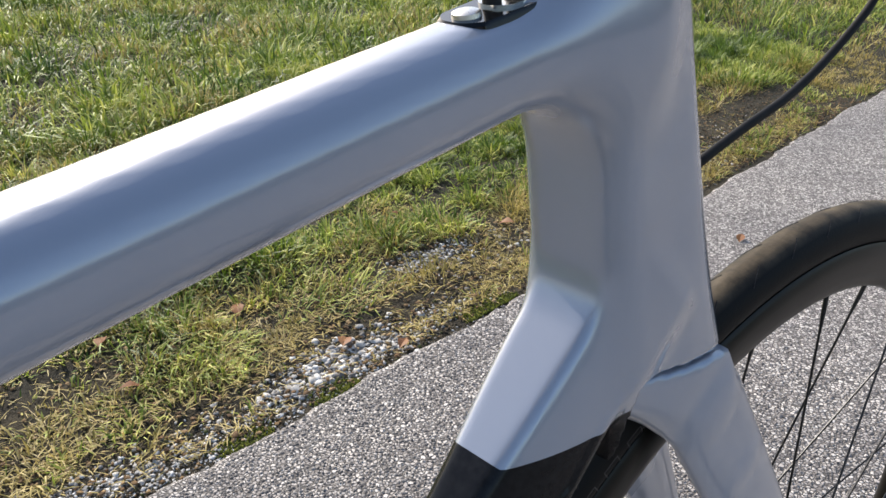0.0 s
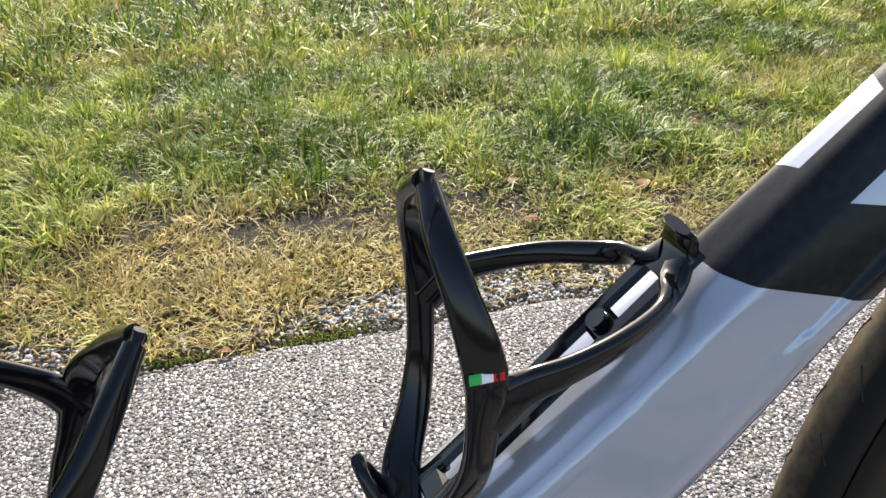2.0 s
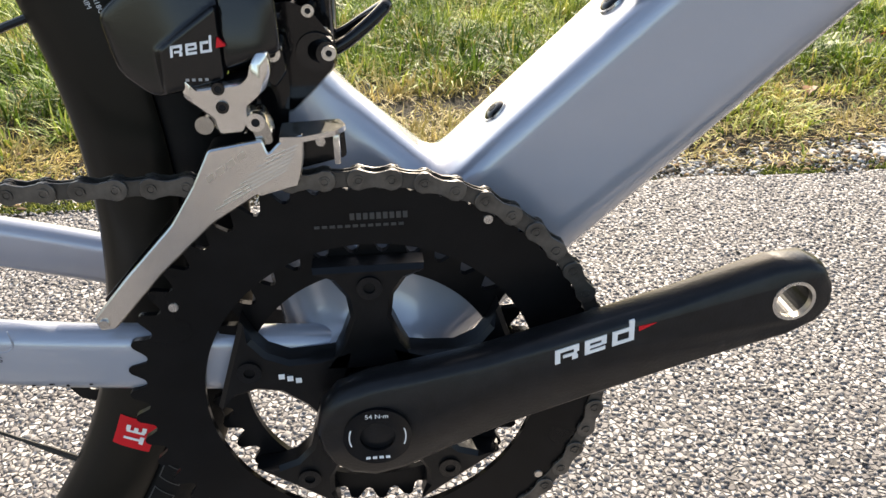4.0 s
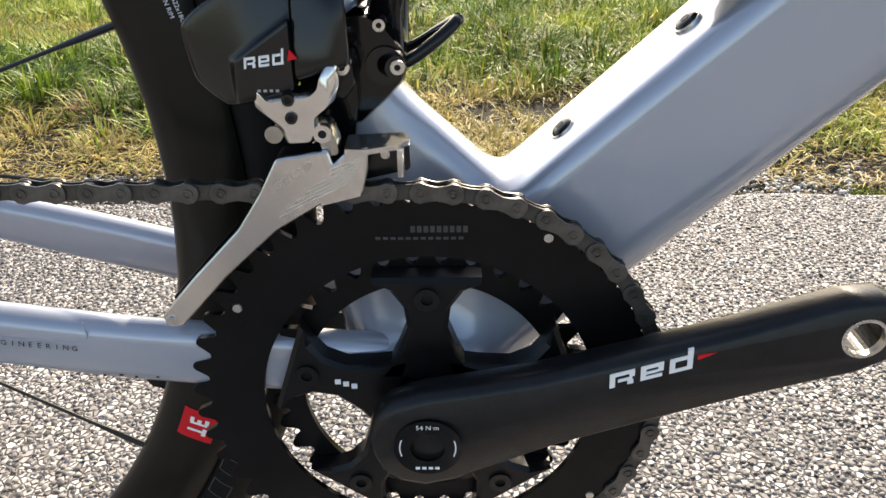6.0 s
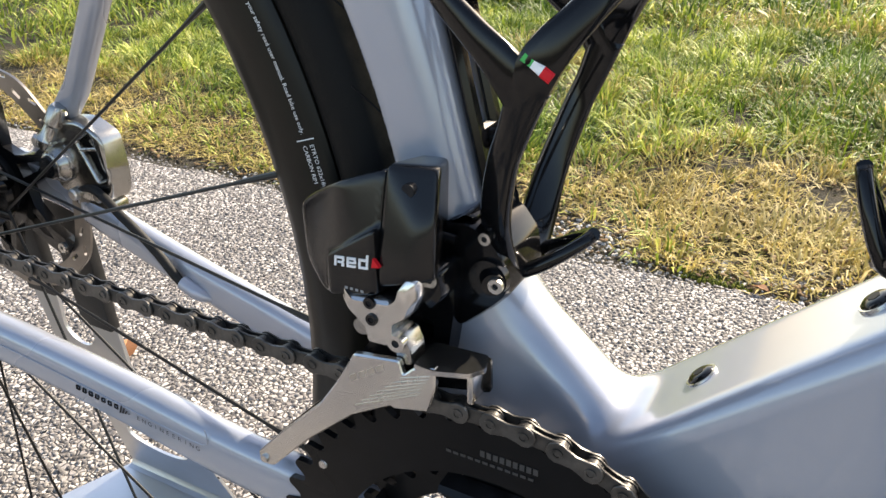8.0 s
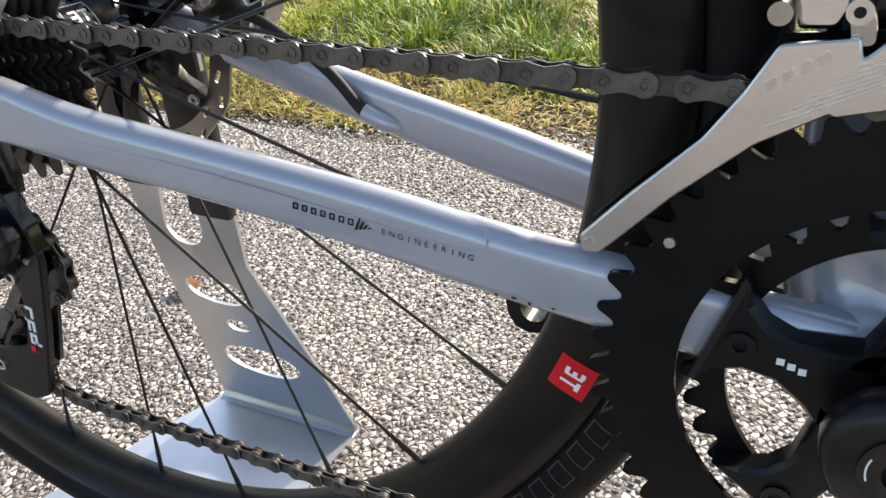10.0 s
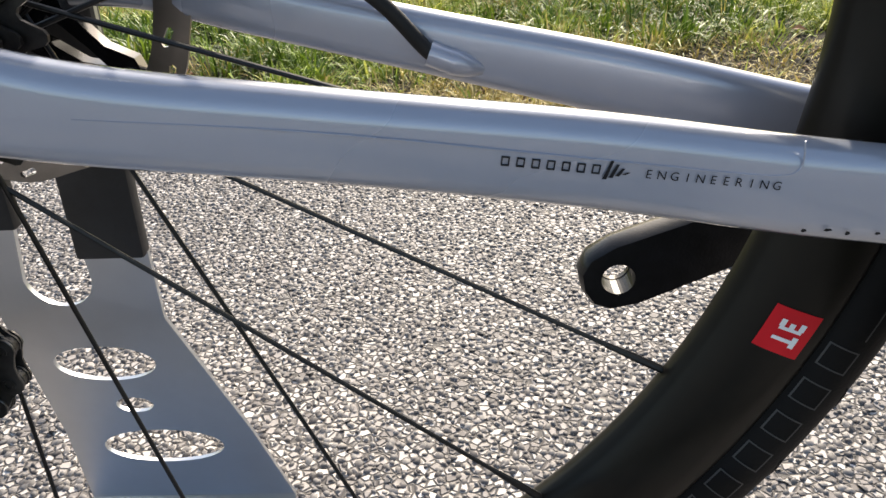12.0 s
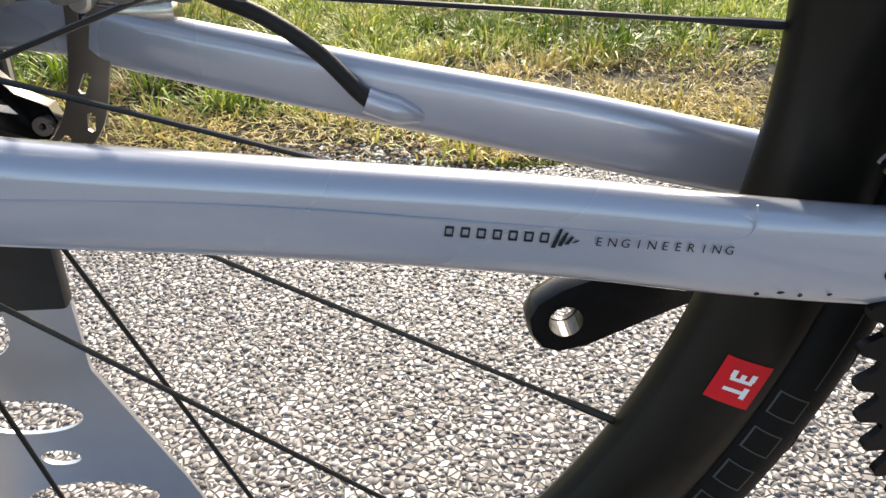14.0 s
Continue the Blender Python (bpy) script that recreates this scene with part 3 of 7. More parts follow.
def make_grass():
    rng = np.random.default_rng(31)
    green = island_material("meadow_grass_blade", GREEN_STOPS, 0.55, 6.0, 0.3, 0.24, (4.5, 0.46), 0.3)
    deep = island_material("lush_grass_blade", LUSH_STOPS, 0.5, 6.0, 0.3, 0.20, (6.0, 0.40), 0.35)
    straw = island_material("dry_grass_blade", STRAW_STOPS, 0.6, 8.0, 0.3, 0.28, (6.0, 0.50), 0.2)
    # plan of each stretch, tufts, blades in a tuft, tuft radius, blade length and width
    sets = [(-2.2, 4.4, 0.87, 2.75, 4300, 48, 0.038, 0.050, 0.0038), (4.4, 9.0, 0.95, 3.2, 1500, 16, 0.070, 0.085, 0.0060), (-9.0, -2.2, 0.95, 3.2, 1600, 20, 0.060, 0.085, 0.0060), (-3.5, 8.0, 2.6, 6.5, 6200, 20, 0.085, 0.085, 0.0075), (-9.0, 9.0, 5.5, 9.0, 2000, 15, 0.10, 0.10, 0.010)]
    G, S, L = [], [], []
    for x0, x1, y0, y1, tufts, per, tr, hh, ww in sets:
        tx, ty = rng.uniform(x0, x1, tufts), y0 + (y1 - y0) * rng.uniform(0, 1, tufts) ** (1.0 if y0 < 1 else 1.3)
        size = rng.gamma(4.0, 0.25, tufts)
        near = np.clip((ty - 1.02 - 0.22 * wave(tx, ty * 0, 5)) / 0.22, 0, 1)
        bare = wave(tx, ty, 14, 2.0, 9.0)
        alive = rng.uniform(0, 1, tufts) < np.where(near < 1, 1.9 * (wave(tx, ty, 17, 4.0, 13.0) - 0.06) + 0.35 * near - 0.5 * np.exp(-((tx - 0.75) / 0.40) ** 2) * (1 - near) + 0.65 * np.exp(-((tx + 0.15) / 0.55) ** 2) * (1 - near), 0.92 + 0.4 * bare)
        bald = bareness(tx, ty)
        alive |= ((tx < 0.45) & (rng.uniform(0, 1, tufts) < 0.62)) | ((tx > 2.0) & (rng.uniform(0, 1, tufts) < 0.75))
        alive &= rng.uniform(0, 1, tufts) > 0.97 * bald
        size = size * (0.72 + 0.28 * near)
        count = np.where(alive, rng.poisson(per * np.clip(size, 0.25, 2.2) * (0.75 + 0.25 * near)), 0)
        k = np.repeat(np.arange(tufts), count)
        M = len(k)
        rr = rng.uniform(0, 1, M) ** 0.6
        an = rng.uniform(0, 6.283, M)
        out = np.stack([np.cos(an), np.sin(an)], -1)
        rad = tr * (0.5 + 0.6 * size[k]) * rr
        x, y = tx[k] + out[:, 0] * rad, ty[k] + out[:, 1] * rad
        keep = (y > ROAD_EDGE + 0.02) & (rng.uniform(0, 1, M) > 0.95 * bareness(x, y))
        dry = (0.54 + 0.36 * np.exp(-((tx - 0.08) / 0.30) ** 2) - 0.35 * np.exp(-((tx - 0.8) / 0.45) ** 2)) * (1 - near) + 0.60 * (wave(tx, ty, 8, 4.0, 16.0) - 0.5) + 0.24
        tone = rng.uniform(0, 1, tufts)
        isdry = (0.40 * tone[k] + 0.60 * rng.uniform(0, 1, M)) < np.clip(dry, 0.06, 0.92)[k]
        rank = 1.5 * np.exp(-((tx - 0.88) / 0.30) ** 2 - ((ty - 1.45) / 0.20) ** 2) + 2.2 * (wave(tx, ty, 71, 4.0, 16.0) - 0.52) * near
        isrank = ~isdry & ((0.6 * rng.uniform(0, 1, tufts)[k] + 0.4 * rng.uniform(0, 1, M)) < np.clip(rank, 0.05, 0.9)[k])
        lush = (0.32 + 0.60 * wave(tx, ty, 9, 3.0, 14.0) + 0.45 * size + 0.25 * np.clip(rank, 0, 1))[k] * (0.68 + 0.32 * near[k])
        h = hh * lush * rng.uniform(0.55, 1.30, M) * np.where(isdry, 0.85, 1.0)
        w = ww * rng.uniform(0.6, 1.3, M) * np.where(isdry, 0.75, 1.0)
        lean = out + 0.5 * np.stack([np.cos(tone * 6.28), np.sin(tone * 6.28)], -1)[k]
        root = np.stack([x, y, ground_height(x, y) - 0.004], -1)
        for store, sel in ((G, keep & ~isdry & ~isrank), (S, keep & isdry), (L, keep & isrank)):
            store.append((root[sel], lean[sel], rr[sel], h[sel], w[sel]))
    # single larger tussocks: place, radius, blades, blade length, dry or green
    for x, y, tr, M, hh, isdry in ((0.86, 1.95, 0.07, 260, 0.085, True), (0.90, 2.02, 0.05, 160, 0.075, True), (0.80, 1.50, 0.13, 620, 0.105, False), (0.72, 1.38, 0.10, 420, 0.095, False), (1.14, 1.15, 0.09, 340, 0.075, False), (-0.17, 1.70, 0.13, 520, 0.095, False), (0.10, 1.52, 0.12, 480, 0.095, False), (0.05, 0.93, 0.06, 300, 0.060, True), (0.14, 0.98, 0.06, 300, 0.060, True), (0.00, 1.03, 0.07, 320, 0.065, True), (0.12, 1.10, 0.07, 320, 0.065, True), (0.22, 1.06, 0.05, 240, 0.055, True), (-0.08, 1.19, 0.07, 300, 0.060, True), (0.33, 1.05, 0.06, 260, 0.050, True), (0.45, 1.07, 0.06, 240, 0.050, True), (0.57, 1.08, 0.05, 180, 0.045, True), (0.60, 0.955, 0.03, 150, 0.045, True), (0.76, 1.12, 0.08, 520, 0.070, False), (-0.12, 0.98, 0.06, 260, 0.060, True), (-0.22, 1.10, 0.07, 260, 0.060, True), (1.35, 1.05, 0.06, 200, 0.055, True), (-0.35, 1.08, 0.06, 220, 0.055, True), (-0.6, 1.05, 0.06, 220, 0.055, True), (0.52, 1.60, 0.12, 420, 0.09, False), (1.25, 1.70, 0.12, 420, 0.09, False), (0.35, 2.10, 0.10, 300, 0.085, True), (1.45, 1.40, 0.08, 240, 0.07, True)):
        M = int(M * 0.6)
        rr = rng.uniform(0, 1, M) ** 0.5
        an = rng.uniform(0, 6.283, M)
        out = np.stack([np.cos(an), np.sin(an)], -1)
        skew = rng.uniform(0.6, 1.5)
        px, py = x + out[:, 0] * rr * tr * 1.25 * skew + rng.normal(0, 0.012, M), y + out[:, 1] * rr * tr * 1.25 / skew + rng.normal(0, 0.012, M)
        lean = out + rng.normal(0, 0.9, 2)[None] + rng.normal(0, 0.5, (M, 2))
        (S if isdry else L if hh > 0.088 else G).append((np.stack([px, py, ground_height(px, py) - 0.003], -1), lean, np.clip(rr + rng.normal(0.15, 0.25, M), 0, 1.4), hh * 0.85 * rng.uniform(0.4, 1.25, M), rng.uniform(0.0022, 0.0042, M)))
    # straw and broken blades lying on the soil
    M = 21000
    x = rng.uniform(-2.0, 3.2, M)
    y = 0.87 + np.abs(rng.normal(0, 0.20, M))
    ok = rng.uniform(0, 1, M) > 0.85 * bareness(x, y)
    x, y = x[ok], y[ok]
    M = len(x)
    turn = rng.uniform(0, 6.283, M)
    S.append((np.stack([x, y, ground_height(x, y) + rng.uniform(0, 0.010, M)], -1), np.stack([np.cos(turn), np.sin(turn)], -1), np.full(M, 1.7), rng.uniform(0.010, 0.042, M), rng.uniform(0.0012, 0.0026, M)))
    for name, parts, mat, label, seed in (("meadow_grass", G, green, "short green autumn meadow grass in tufts", 32), ("dry_grass", S, straw, "yellowed dry grass in tufts by the verge", 33), ("lush_grass", L, deep, "longer dark green grass in lush patches", 34)):
        blades(name, *[np.concatenate([p[i] for p in parts]) for i in range(5)], mat, label, seed)


make_ground()
make_road()
make_aggregate()
make_gravel()
make_crumbs()
make_moss()
make_litter()
make_grass()

# ---- bicycle ----
BB = (0.0, 0.2983)
REAR = (-0.4175, 0.3770)
REAR_SIZE = 1.065
FRONT = (0.656, 0.3525)
bicycle = thing("bicycle", "grey-blue carbon road bicycle with gloss black parts on a stand", "bicycle")


def frame_paint():
    """Grey-blue gloss paint with a black panel across the down tube and pale blocks on its upper face."""
    m, n, l, b = material("frame_paint_with_black_panel")
    tc = n.new("ShaderNodeTexCoord")
    sep = n.new("ShaderNodeSeparateXYZ")
    l.new(tc.outputs["Object"], sep.inputs["Vector"])
    X, Y, Z = sep.outputs["X"], sep.outputs["Y"], sep.outputs["Z"]

    def calc(op, a, c, d=None):
        k = n.new("ShaderNodeMath")
        k.operation = op
        for i, v in enumerate((a, c, d)):
            if v is None:
                continue
            if isinstance(v, (int, float)):
                k.inputs[i].default_value = v
            else:
                l.new(v, k.inputs[i])
        return k.outputs["Value"]

    def both(*a):
        r = a[0]
        for c in a[1:]:
            r = calc("MULTIPLY", r, c)
        return r

    # s runs up the down tube, up stands square to it; round the edge the girth is unrolled
    s = calc("ADD", calc("MULTIPLY", X, 0.723), calc("MULTIPLY", Z, 0.690))
    up = calc("SUBTRACT", calc("ADD", calc("MULTIPLY", X, -0.690), calc("MULTIPLY", Z, 0.723)), 0.2669)
    low = calc("GREATER_THAN", Z, calc("MULTIPLY_ADD", X, -0.20, 0.6024))
    high = calc("LESS_THAN", s, calc("MULTIPLY_ADD", calc("MAXIMUM", calc("SUBTRACT", -0.0215, up), 0.0), 0.97, 0.736))
    panel = both(low, high, calc("LESS_THAN", up, 0.03), calc("GREATER_THAN", X, 0.17))
    top = calc("GREATER_THAN", up, -0.0300)
    side = both(calc("GREATER_THAN", Y, -0.0010), calc("LESS_THAN", Y, 0.028), top)
    b1 = both(calc("GREATER_THAN", s, 0.6455), calc("LESS_THAN", s, calc("MULTIPLY_ADD", Y, 0.65, 0.683)))
    b2 = both(calc("GREATER_THAN", s, calc("MULTIPLY_ADD", Y, -0.25, 0.592)), calc("LESS_THAN", s, calc("MULTIPLY_ADD", Y, 0.42, 0.631)))
    blocks = both(side, calc("MAXIMUM", b1, b2))
    girth = calc("ADD", up, calc("MAXIMUM", calc("ADD", Y, 0.0285), 0.0))
    deep = calc("MULTIPLY", girth, -1.0)
    under = calc("LESS_THAN", s, calc("MULTIPLY_ADD", deep, 0.65, 0.689))
    bar = both(under, calc("GREATER_THAN", s, calc("MULTIPLY_ADD", deep, 0.70, 0.665)), calc("GREATER_THAN", deep, 0.0), calc("LESS_THAN", deep, calc("MULTIPLY_ADD", s, 0.15, -0.0505)))
    stem = both(under, calc("GREATER_THAN", s, calc("MULTIPLY_ADD", deep, 0.654, 0.5812)), calc("GREATER_THAN", deep, 0.0190), calc("LESS_THAN", deep, calc("MULTIPLY_ADD", s, 0.05, 0.0075)))
    letter = both(calc("MAXIMUM", bar, stem), calc("LESS_THAN", Y, -0.008))
    black = both(panel, calc("SUBTRACT", 1.0, calc("MAXIMUM", blocks, letter)))
    t = noise_node(n, l, 14.0, 5.0)
    grey = ramp(n, l, t.outputs["Fac"], [(0.3, (0.343, 0.366, 0.428)), (0.7, (0.367, 0.390, 0.453))])
    weave = noise_node(n, l, 260.0, 3.0)
    dark = ramp(n, l, weave.outputs["Fac"], [(0.3, (0.006, 0.006, 0.007)), (0.7, (0.013, 0.013, 0.014))])
    mix = n.new("ShaderNodeMix")
    mix.data_type = "RGBA"
    l.new(black, mix.inputs["Factor"])
    l.new(grey.outputs["Color"], mix.inputs["A"])
    l.new(dark.outputs["Color"], mix.inputs["B"])
    l.new(mix.outputs["Result"], b.inputs["Base Color"])
    b.inputs["Roughness"].default_value = 0.27
    # the black panel is less glossy than the paint
    for socket, clear, matt in (("Metallic", 0.30, 0.0), ("Coat Weight", 1.0, 0.06), ("Specular IOR Level", 0.5, 0.16)):
        mr = n.new("ShaderNodeMapRange")
        mr.inputs["To Min"].default_value, mr.inputs["To Max"].default_value = clear, matt
        l.new(black, mr.inputs["Value"])
        l.new(mr.outputs["Result"], b.inputs[socket])
    b.inputs["Coat Roughness"].default_value = 0.05
    fine = noise_node(n, l, 900.0, 2.0)
    bu = n.new("ShaderNodeBump")
    bu.inputs["Strength"].default_value, bu.inputs["Distance"].default_value = 0.05, 0.0003
    l.new(fine.outputs["Fac"], bu.inputs["Height"])
    l.new(bu.outputs["Normal"], b.inputs["Normal"])
    return m


FRAME_PAINT = frame_paint()


def make_frame_shell():
    step = 0.0021
    lo, hi = np.array([-0.175, -0.052, 0.255]), np.array([0.56, 0.052, 0.925])
    ax = [np.arange(lo[i], hi[i], step) for i in range(3)]
    X, Y, Z = np.meshgrid(*ax, indexing="ij")
    X, Y, Z = X.astype(np.float32), Y.astype(np.float32), Z.astype(np.float32)
    u, nrm = Vector((0.723, 0.690)), Vector((-0.690, 0.723))
    d0 = Vector((0.048, 0.415)) - nrm * 0.0472 - u * 0.09
    d1 = Vector((0.399, 0.750)) - nrm * 0.0572 + u * 0.035
    down = tube_field(X, Y, Z, d0, d1, (0.0352, 0.0352), (0.0290, 0.0285), 0.009, 0.024, (0.019, 0.0100, 0.0, 0.0075))
    head = tube_field(X, Y, Z, (0.4240, 0.905), (0.4862, 0.655), (0.0270, 0.0490), (0.0260, 0.0290), 0.024, 0.013)
    top = tube_field(X, Y, Z, (-0.125, 0.7865), (0.42, 0.8560), (0.0172, 0.0178), (0.019, 0.019), 0.0160, 0.0160)
    seat = tube_field(X, Y, Z, (-0.010, 0.300), (-0.148, 0.815), (0.027, 0.027), (0.0250, 0.0165), 0.0225, 0.014)
    shell = np.maximum(np.hypot(X - BB[0], Z - BB[1]) - 0.0255, np.abs(Y) - 0.044)
    bulb = tube_field(X, Y, Z, (0.4700, 0.770), (0.5020, 0.655), (0.0030, 0.0370), (0.0100, 0.0295), 0.027, 0.020)
    f = smooth_union(smooth_union(top, head, 0.042), bulb, 0.025)
    f = smooth_union(f, down, 0.016)
    f = smooth_union(f, smooth_union(seat, shell, 0.03), 0.024)
    gusset = tube_field(X, Y, Z, (-0.0400, 0.4263), (0.0322, 0.3597), (0.0200, 0.0200), (0.0150, 0.0210), 0.013, 0.013)
    f = smooth_union(f, gusset, 0.014)
    wheel = 0.3725 - np.hypot(X - REAR[0], Z - REAR[1])
    f = np.where(Z < 0.62, -smooth_union(-f, -wheel, 0.006), f)
    # the head tube ends flat over the fork crown, and at its top
    f = -smooth_union(-f, Z - (0.6904 + (X - 0.47) * -0.17) + np.where(X < 0.440, 1.0, 0.0), 0.0025)
    f = np.maximum(f, Z - 0.905)
    fw = 0.3570 - np.hypot(X - FRONT[0], Z - FRONT[1])
    f = np.maximum(f, fw)
    v, q = surface_nets(f, lo, step)
    ob = mesh_object("frame_shell", v, q, FRAME_PAINT, bicycle, "grey-blue gloss carbon frame with a black panel on the down tube")
    return ob


frame_shell = make_frame_shell()


def rounded_ring(c, u, v, a, b, r, k=4):
    """A rounded rectangle about c spanned by half sizes a along u and b along v."""
    out = []
    for sx, sy, a0 in ((1, 1, 0), (-1, 1, 90), (-1, -1, 180), (1, -1, 270)):
        for i in range(k + 1):
            t = radians(a0 + 90 * i / k)
            out.append(c + u * (sx * (a - r) + r * math.cos(t)) + v * (sy * (b - r) + r * math.sin(t)))
    return out


def stay(points, halves, parent, name, radius=0.008):
    """A frame stay: rounded section along points; halves: (half height, half width) at each."""
    pts = spline(points, 6)
    hs = spline([(h[0], h[1], 0) for h in halves], 6)
    secs = []
    for i, p in enumerate(pts):
        w = (pts[min(i + 1, len(pts) - 1)] - pts[max(i - 1, 0)]).normalized()
        side = Vector((0, 1, 0))
        side = (side - w * side.dot(w)).normalized()
        up = side.cross(w).normalized()
        if up.z < 0:
            up = -up
        a, b = hs[i].x, hs[i].y
        secs.append(rounded_ring(p, up, side, a, b, min(radius, a * 0.9, b * 0.9)))
    return part(name, loft(secs), PAINT, parent)


stay([(-0.02, -0.034, 0.306), (-0.075, -0.040, 0.3150), (-0.135, -0.045, 0.3245), (-0.20, -0.0475, 0.3360), (-0.27, -0.0505, 0.3460), (-0.335, -0.0565, 0.3560), (-0.375, -0.061, 0.3655), (-0.420, -0.065, 0.3740), (-0.452, -0.066, 0.3790)],
     [(0.016, 0.008), (0.0152, 0.0080), (0.0146, 0.0080), (0.0138, 0.0080), (0.0132, 0.0080), (0.0135, 0.0078), (0.0155, 0.0070), (0.0185, 0.0060), (0.0190, 0.0055)], bicycle, "chainstay")
stay([(-0.02, 0.034, 0.298), (-0.098, 0.041, 0.3135), (-0.174, 0.0455, 0.3310), (-0.25, 0.0500, 0.3480), (-0.320, 0.0560, 0.3635), (-0.36, 0.060, 0.373), (-0.415, 0.066, 0.379)],
     [(0.013, 0.008), (0.0132, 0.0075), (0.0135, 0.0075), (0.0120, 0.0075), (0.0112, 0.0070), (0.0115, 0.006), (0.016, 0.005)], bicycle, "chainstay")
for side in (-1, 1):
    stay([(-0.412, side * 0.067, 0.368), (-0.344, side * 0.061, 0.437), (-0.3175, side * 0.056, 0.466), (-0.235, side * 0.034, 0.570), (-0.150, side * 0.013, 0.700), (-0.122, side * 0.009, 0.745)],
         [(0.009, 0.006), (0.0085, 0.0060), (0.0082, 0.0060), (0.0085, 0.0060), (0.009, 0.006), (0.010, 0.006)], bicycle, "seatstay", 0.006)


# ---- wheels ----
REAR_SPOKE = 29.7  # angle of one brake-side spoke at the rim


def tyre_rubber(name, centre):
    """Black rubber, dusty brown on the tread."""
    m, n, l, b = material(name)
    tc = n.new("ShaderNodeTexCoord")
    sub = n.new("ShaderNodeVectorMath")
    sub.operation = "SUBTRACT"
    sub.inputs[1].default_value = (centre[0], 0, centre[1])
    l.new(tc.outputs["Object"], sub.inputs[0])
    flat = n.new("ShaderNodeVectorMath")
    flat.operation = "MULTIPLY"
    flat.inputs[1].default_value = (1, 0, 1)
    l.new(sub.outputs["Vector"], flat.inputs[0])
    dist = n.new("ShaderNodeVectorMath")
    dist.operation = "LENGTH"
    l.new(flat.outputs["Vector"], dist.inputs[0])
    tread = n.new("ShaderNodeMapRange")
    tread.inputs["From Min"].default_value, tread.inputs["From Max"].default_value = 0.3385, 0.3432
    l.new(dist.outputs["Value"], tread.inputs["Value"])
    t = noise_node(n, l, 45.0, 6.0, 0.65)
    spots = ramp(n, l, t.outputs["Fac"], [(0.35, (0.25, 0.25, 0.25)), (0.65, (1, 1, 1))])
    mask = n.new("ShaderNodeMath")
    mask.operation = "MULTIPLY"
    l.new(tread.outputs["Result"], mask.inputs[0])
    l.new(spots.outputs["Color"], mask.inputs[1])
    mix = n.new("ShaderNodeMix")
    mix.data_type = "RGBA"
    l.new(mask.outputs["Value"], mix.inputs["Factor"])
    mix.inputs["A"].default_value = (0.0055, 0.0053, 0.0052, 1)
    mix.inputs["B"].default_value = (0.13, 0.10, 0.065, 1)
    l.new(mix.outputs["Result"], b.inputs["Base Color"])
    b.inputs["Roughness"].default_value = 0.6
    b.inputs["Specular IOR Level"].default_value = 0.16
    fine = noise_node(n, l, 700.0, 3.0)
    bu = n.new("ShaderNodeBump")
    bu.inputs["Strength"].default_value, bu.inputs["Distance"].default_value = 0.3, 0.0006
    l.new(fine.outputs["Fac"], bu.inputs["Height"])
    l.new(bu.outputs["Normal"], b.inputs["Normal"])
    return m


def make_wheel(centre, name, rear):
    cx, cz = centre
    wheel = part(name, disc((cx, cz), 0.011, 0.011, -0.05, 0.05, 24), RING_BLACK, bicycle, "black hub and deep-section carbon wheel" if rear else "black front wheel with deep carbon rim")
    C = (cx, 0.0, cz)
    tyre = []
    for k in range(28):
        a = 2 * math.pi * k / 28
        r, o = 0.3285 + 0.0150 * math.cos(a), 0.0140 * math.sin(a)
        if math.cos(a) < -0.85:
            r = 0.3285 - 0.0150 * 0.85
        tyre.append((r, o))
    part("tyre", revolve(tyre, C, steps=144), tyre_rubber(name + "_tyre_rubber", centre), wheel, "black road tyre with dusty tread")
    grooves = bmesh.new()
    for k in range(56):
        for sg in (-1, 1):
            a0 = 2 * math.pi * (k + 0.25 * sg) / 56
            line = []
            for j in range(4):
                q, a = sg * radians(22 + 11 * j), a0 + 0.014 * j
                r, o = 0.3285 + 0.0151 * math.cos(q), 0.0141 * math.sin(q)
                line.append((cx + r * math.cos(a), o, cz + r * math.sin(a)))
            tube(line, 0.00035, 4, grooves)
    part("tread_grooves", grooves, DARK_PRINT, wheel, "fine dark grooves in the tread")
    rim = [(0.3175, -0.0108), (0.3150, -0.0128), (0.3080, -0.0136), (0.2980, -0.0132), (0.2900, -0.0110), (0.2840, -0.0070), (0.2815, -0.0025),
           (0.2815, 0.0025), (0.2840, 0.0070), (0.2900, 0.0110), (0.2980, 0.0132), (0.3080, 0.0136), (0.3150, 0.0128), (0.3175, 0.0108)]
    part("rim", revolve(rim, C, steps=144), RIM_BLACK, wheel, "satin carbon rim")
    return wheel


rear_wheel = make_wheel(REAR, "rear_wheel", True)
front_wheel = make_wheel(FRONT, "front_wheel", False)
rear_wheel.matrix_basis = Matrix.Translation((REAR[0], 0, REAR[1])) @ Matrix.Scale(REAR_SIZE, 4) @ Matrix.Translation((-REAR[0], 0, -REAR[1]))
# the handlebar is turned a little towards the drive side
front_wheel.matrix_basis = Matrix.Translation((FRONT[0], -0.0187, FRONT[1])) @ Matrix.Rotation(radians(-7.2), 4, "Z") @ Matrix.Scale(1.025, 4) @ Matrix.Translation((-FRONT[0], 0, -FRONT[1]))


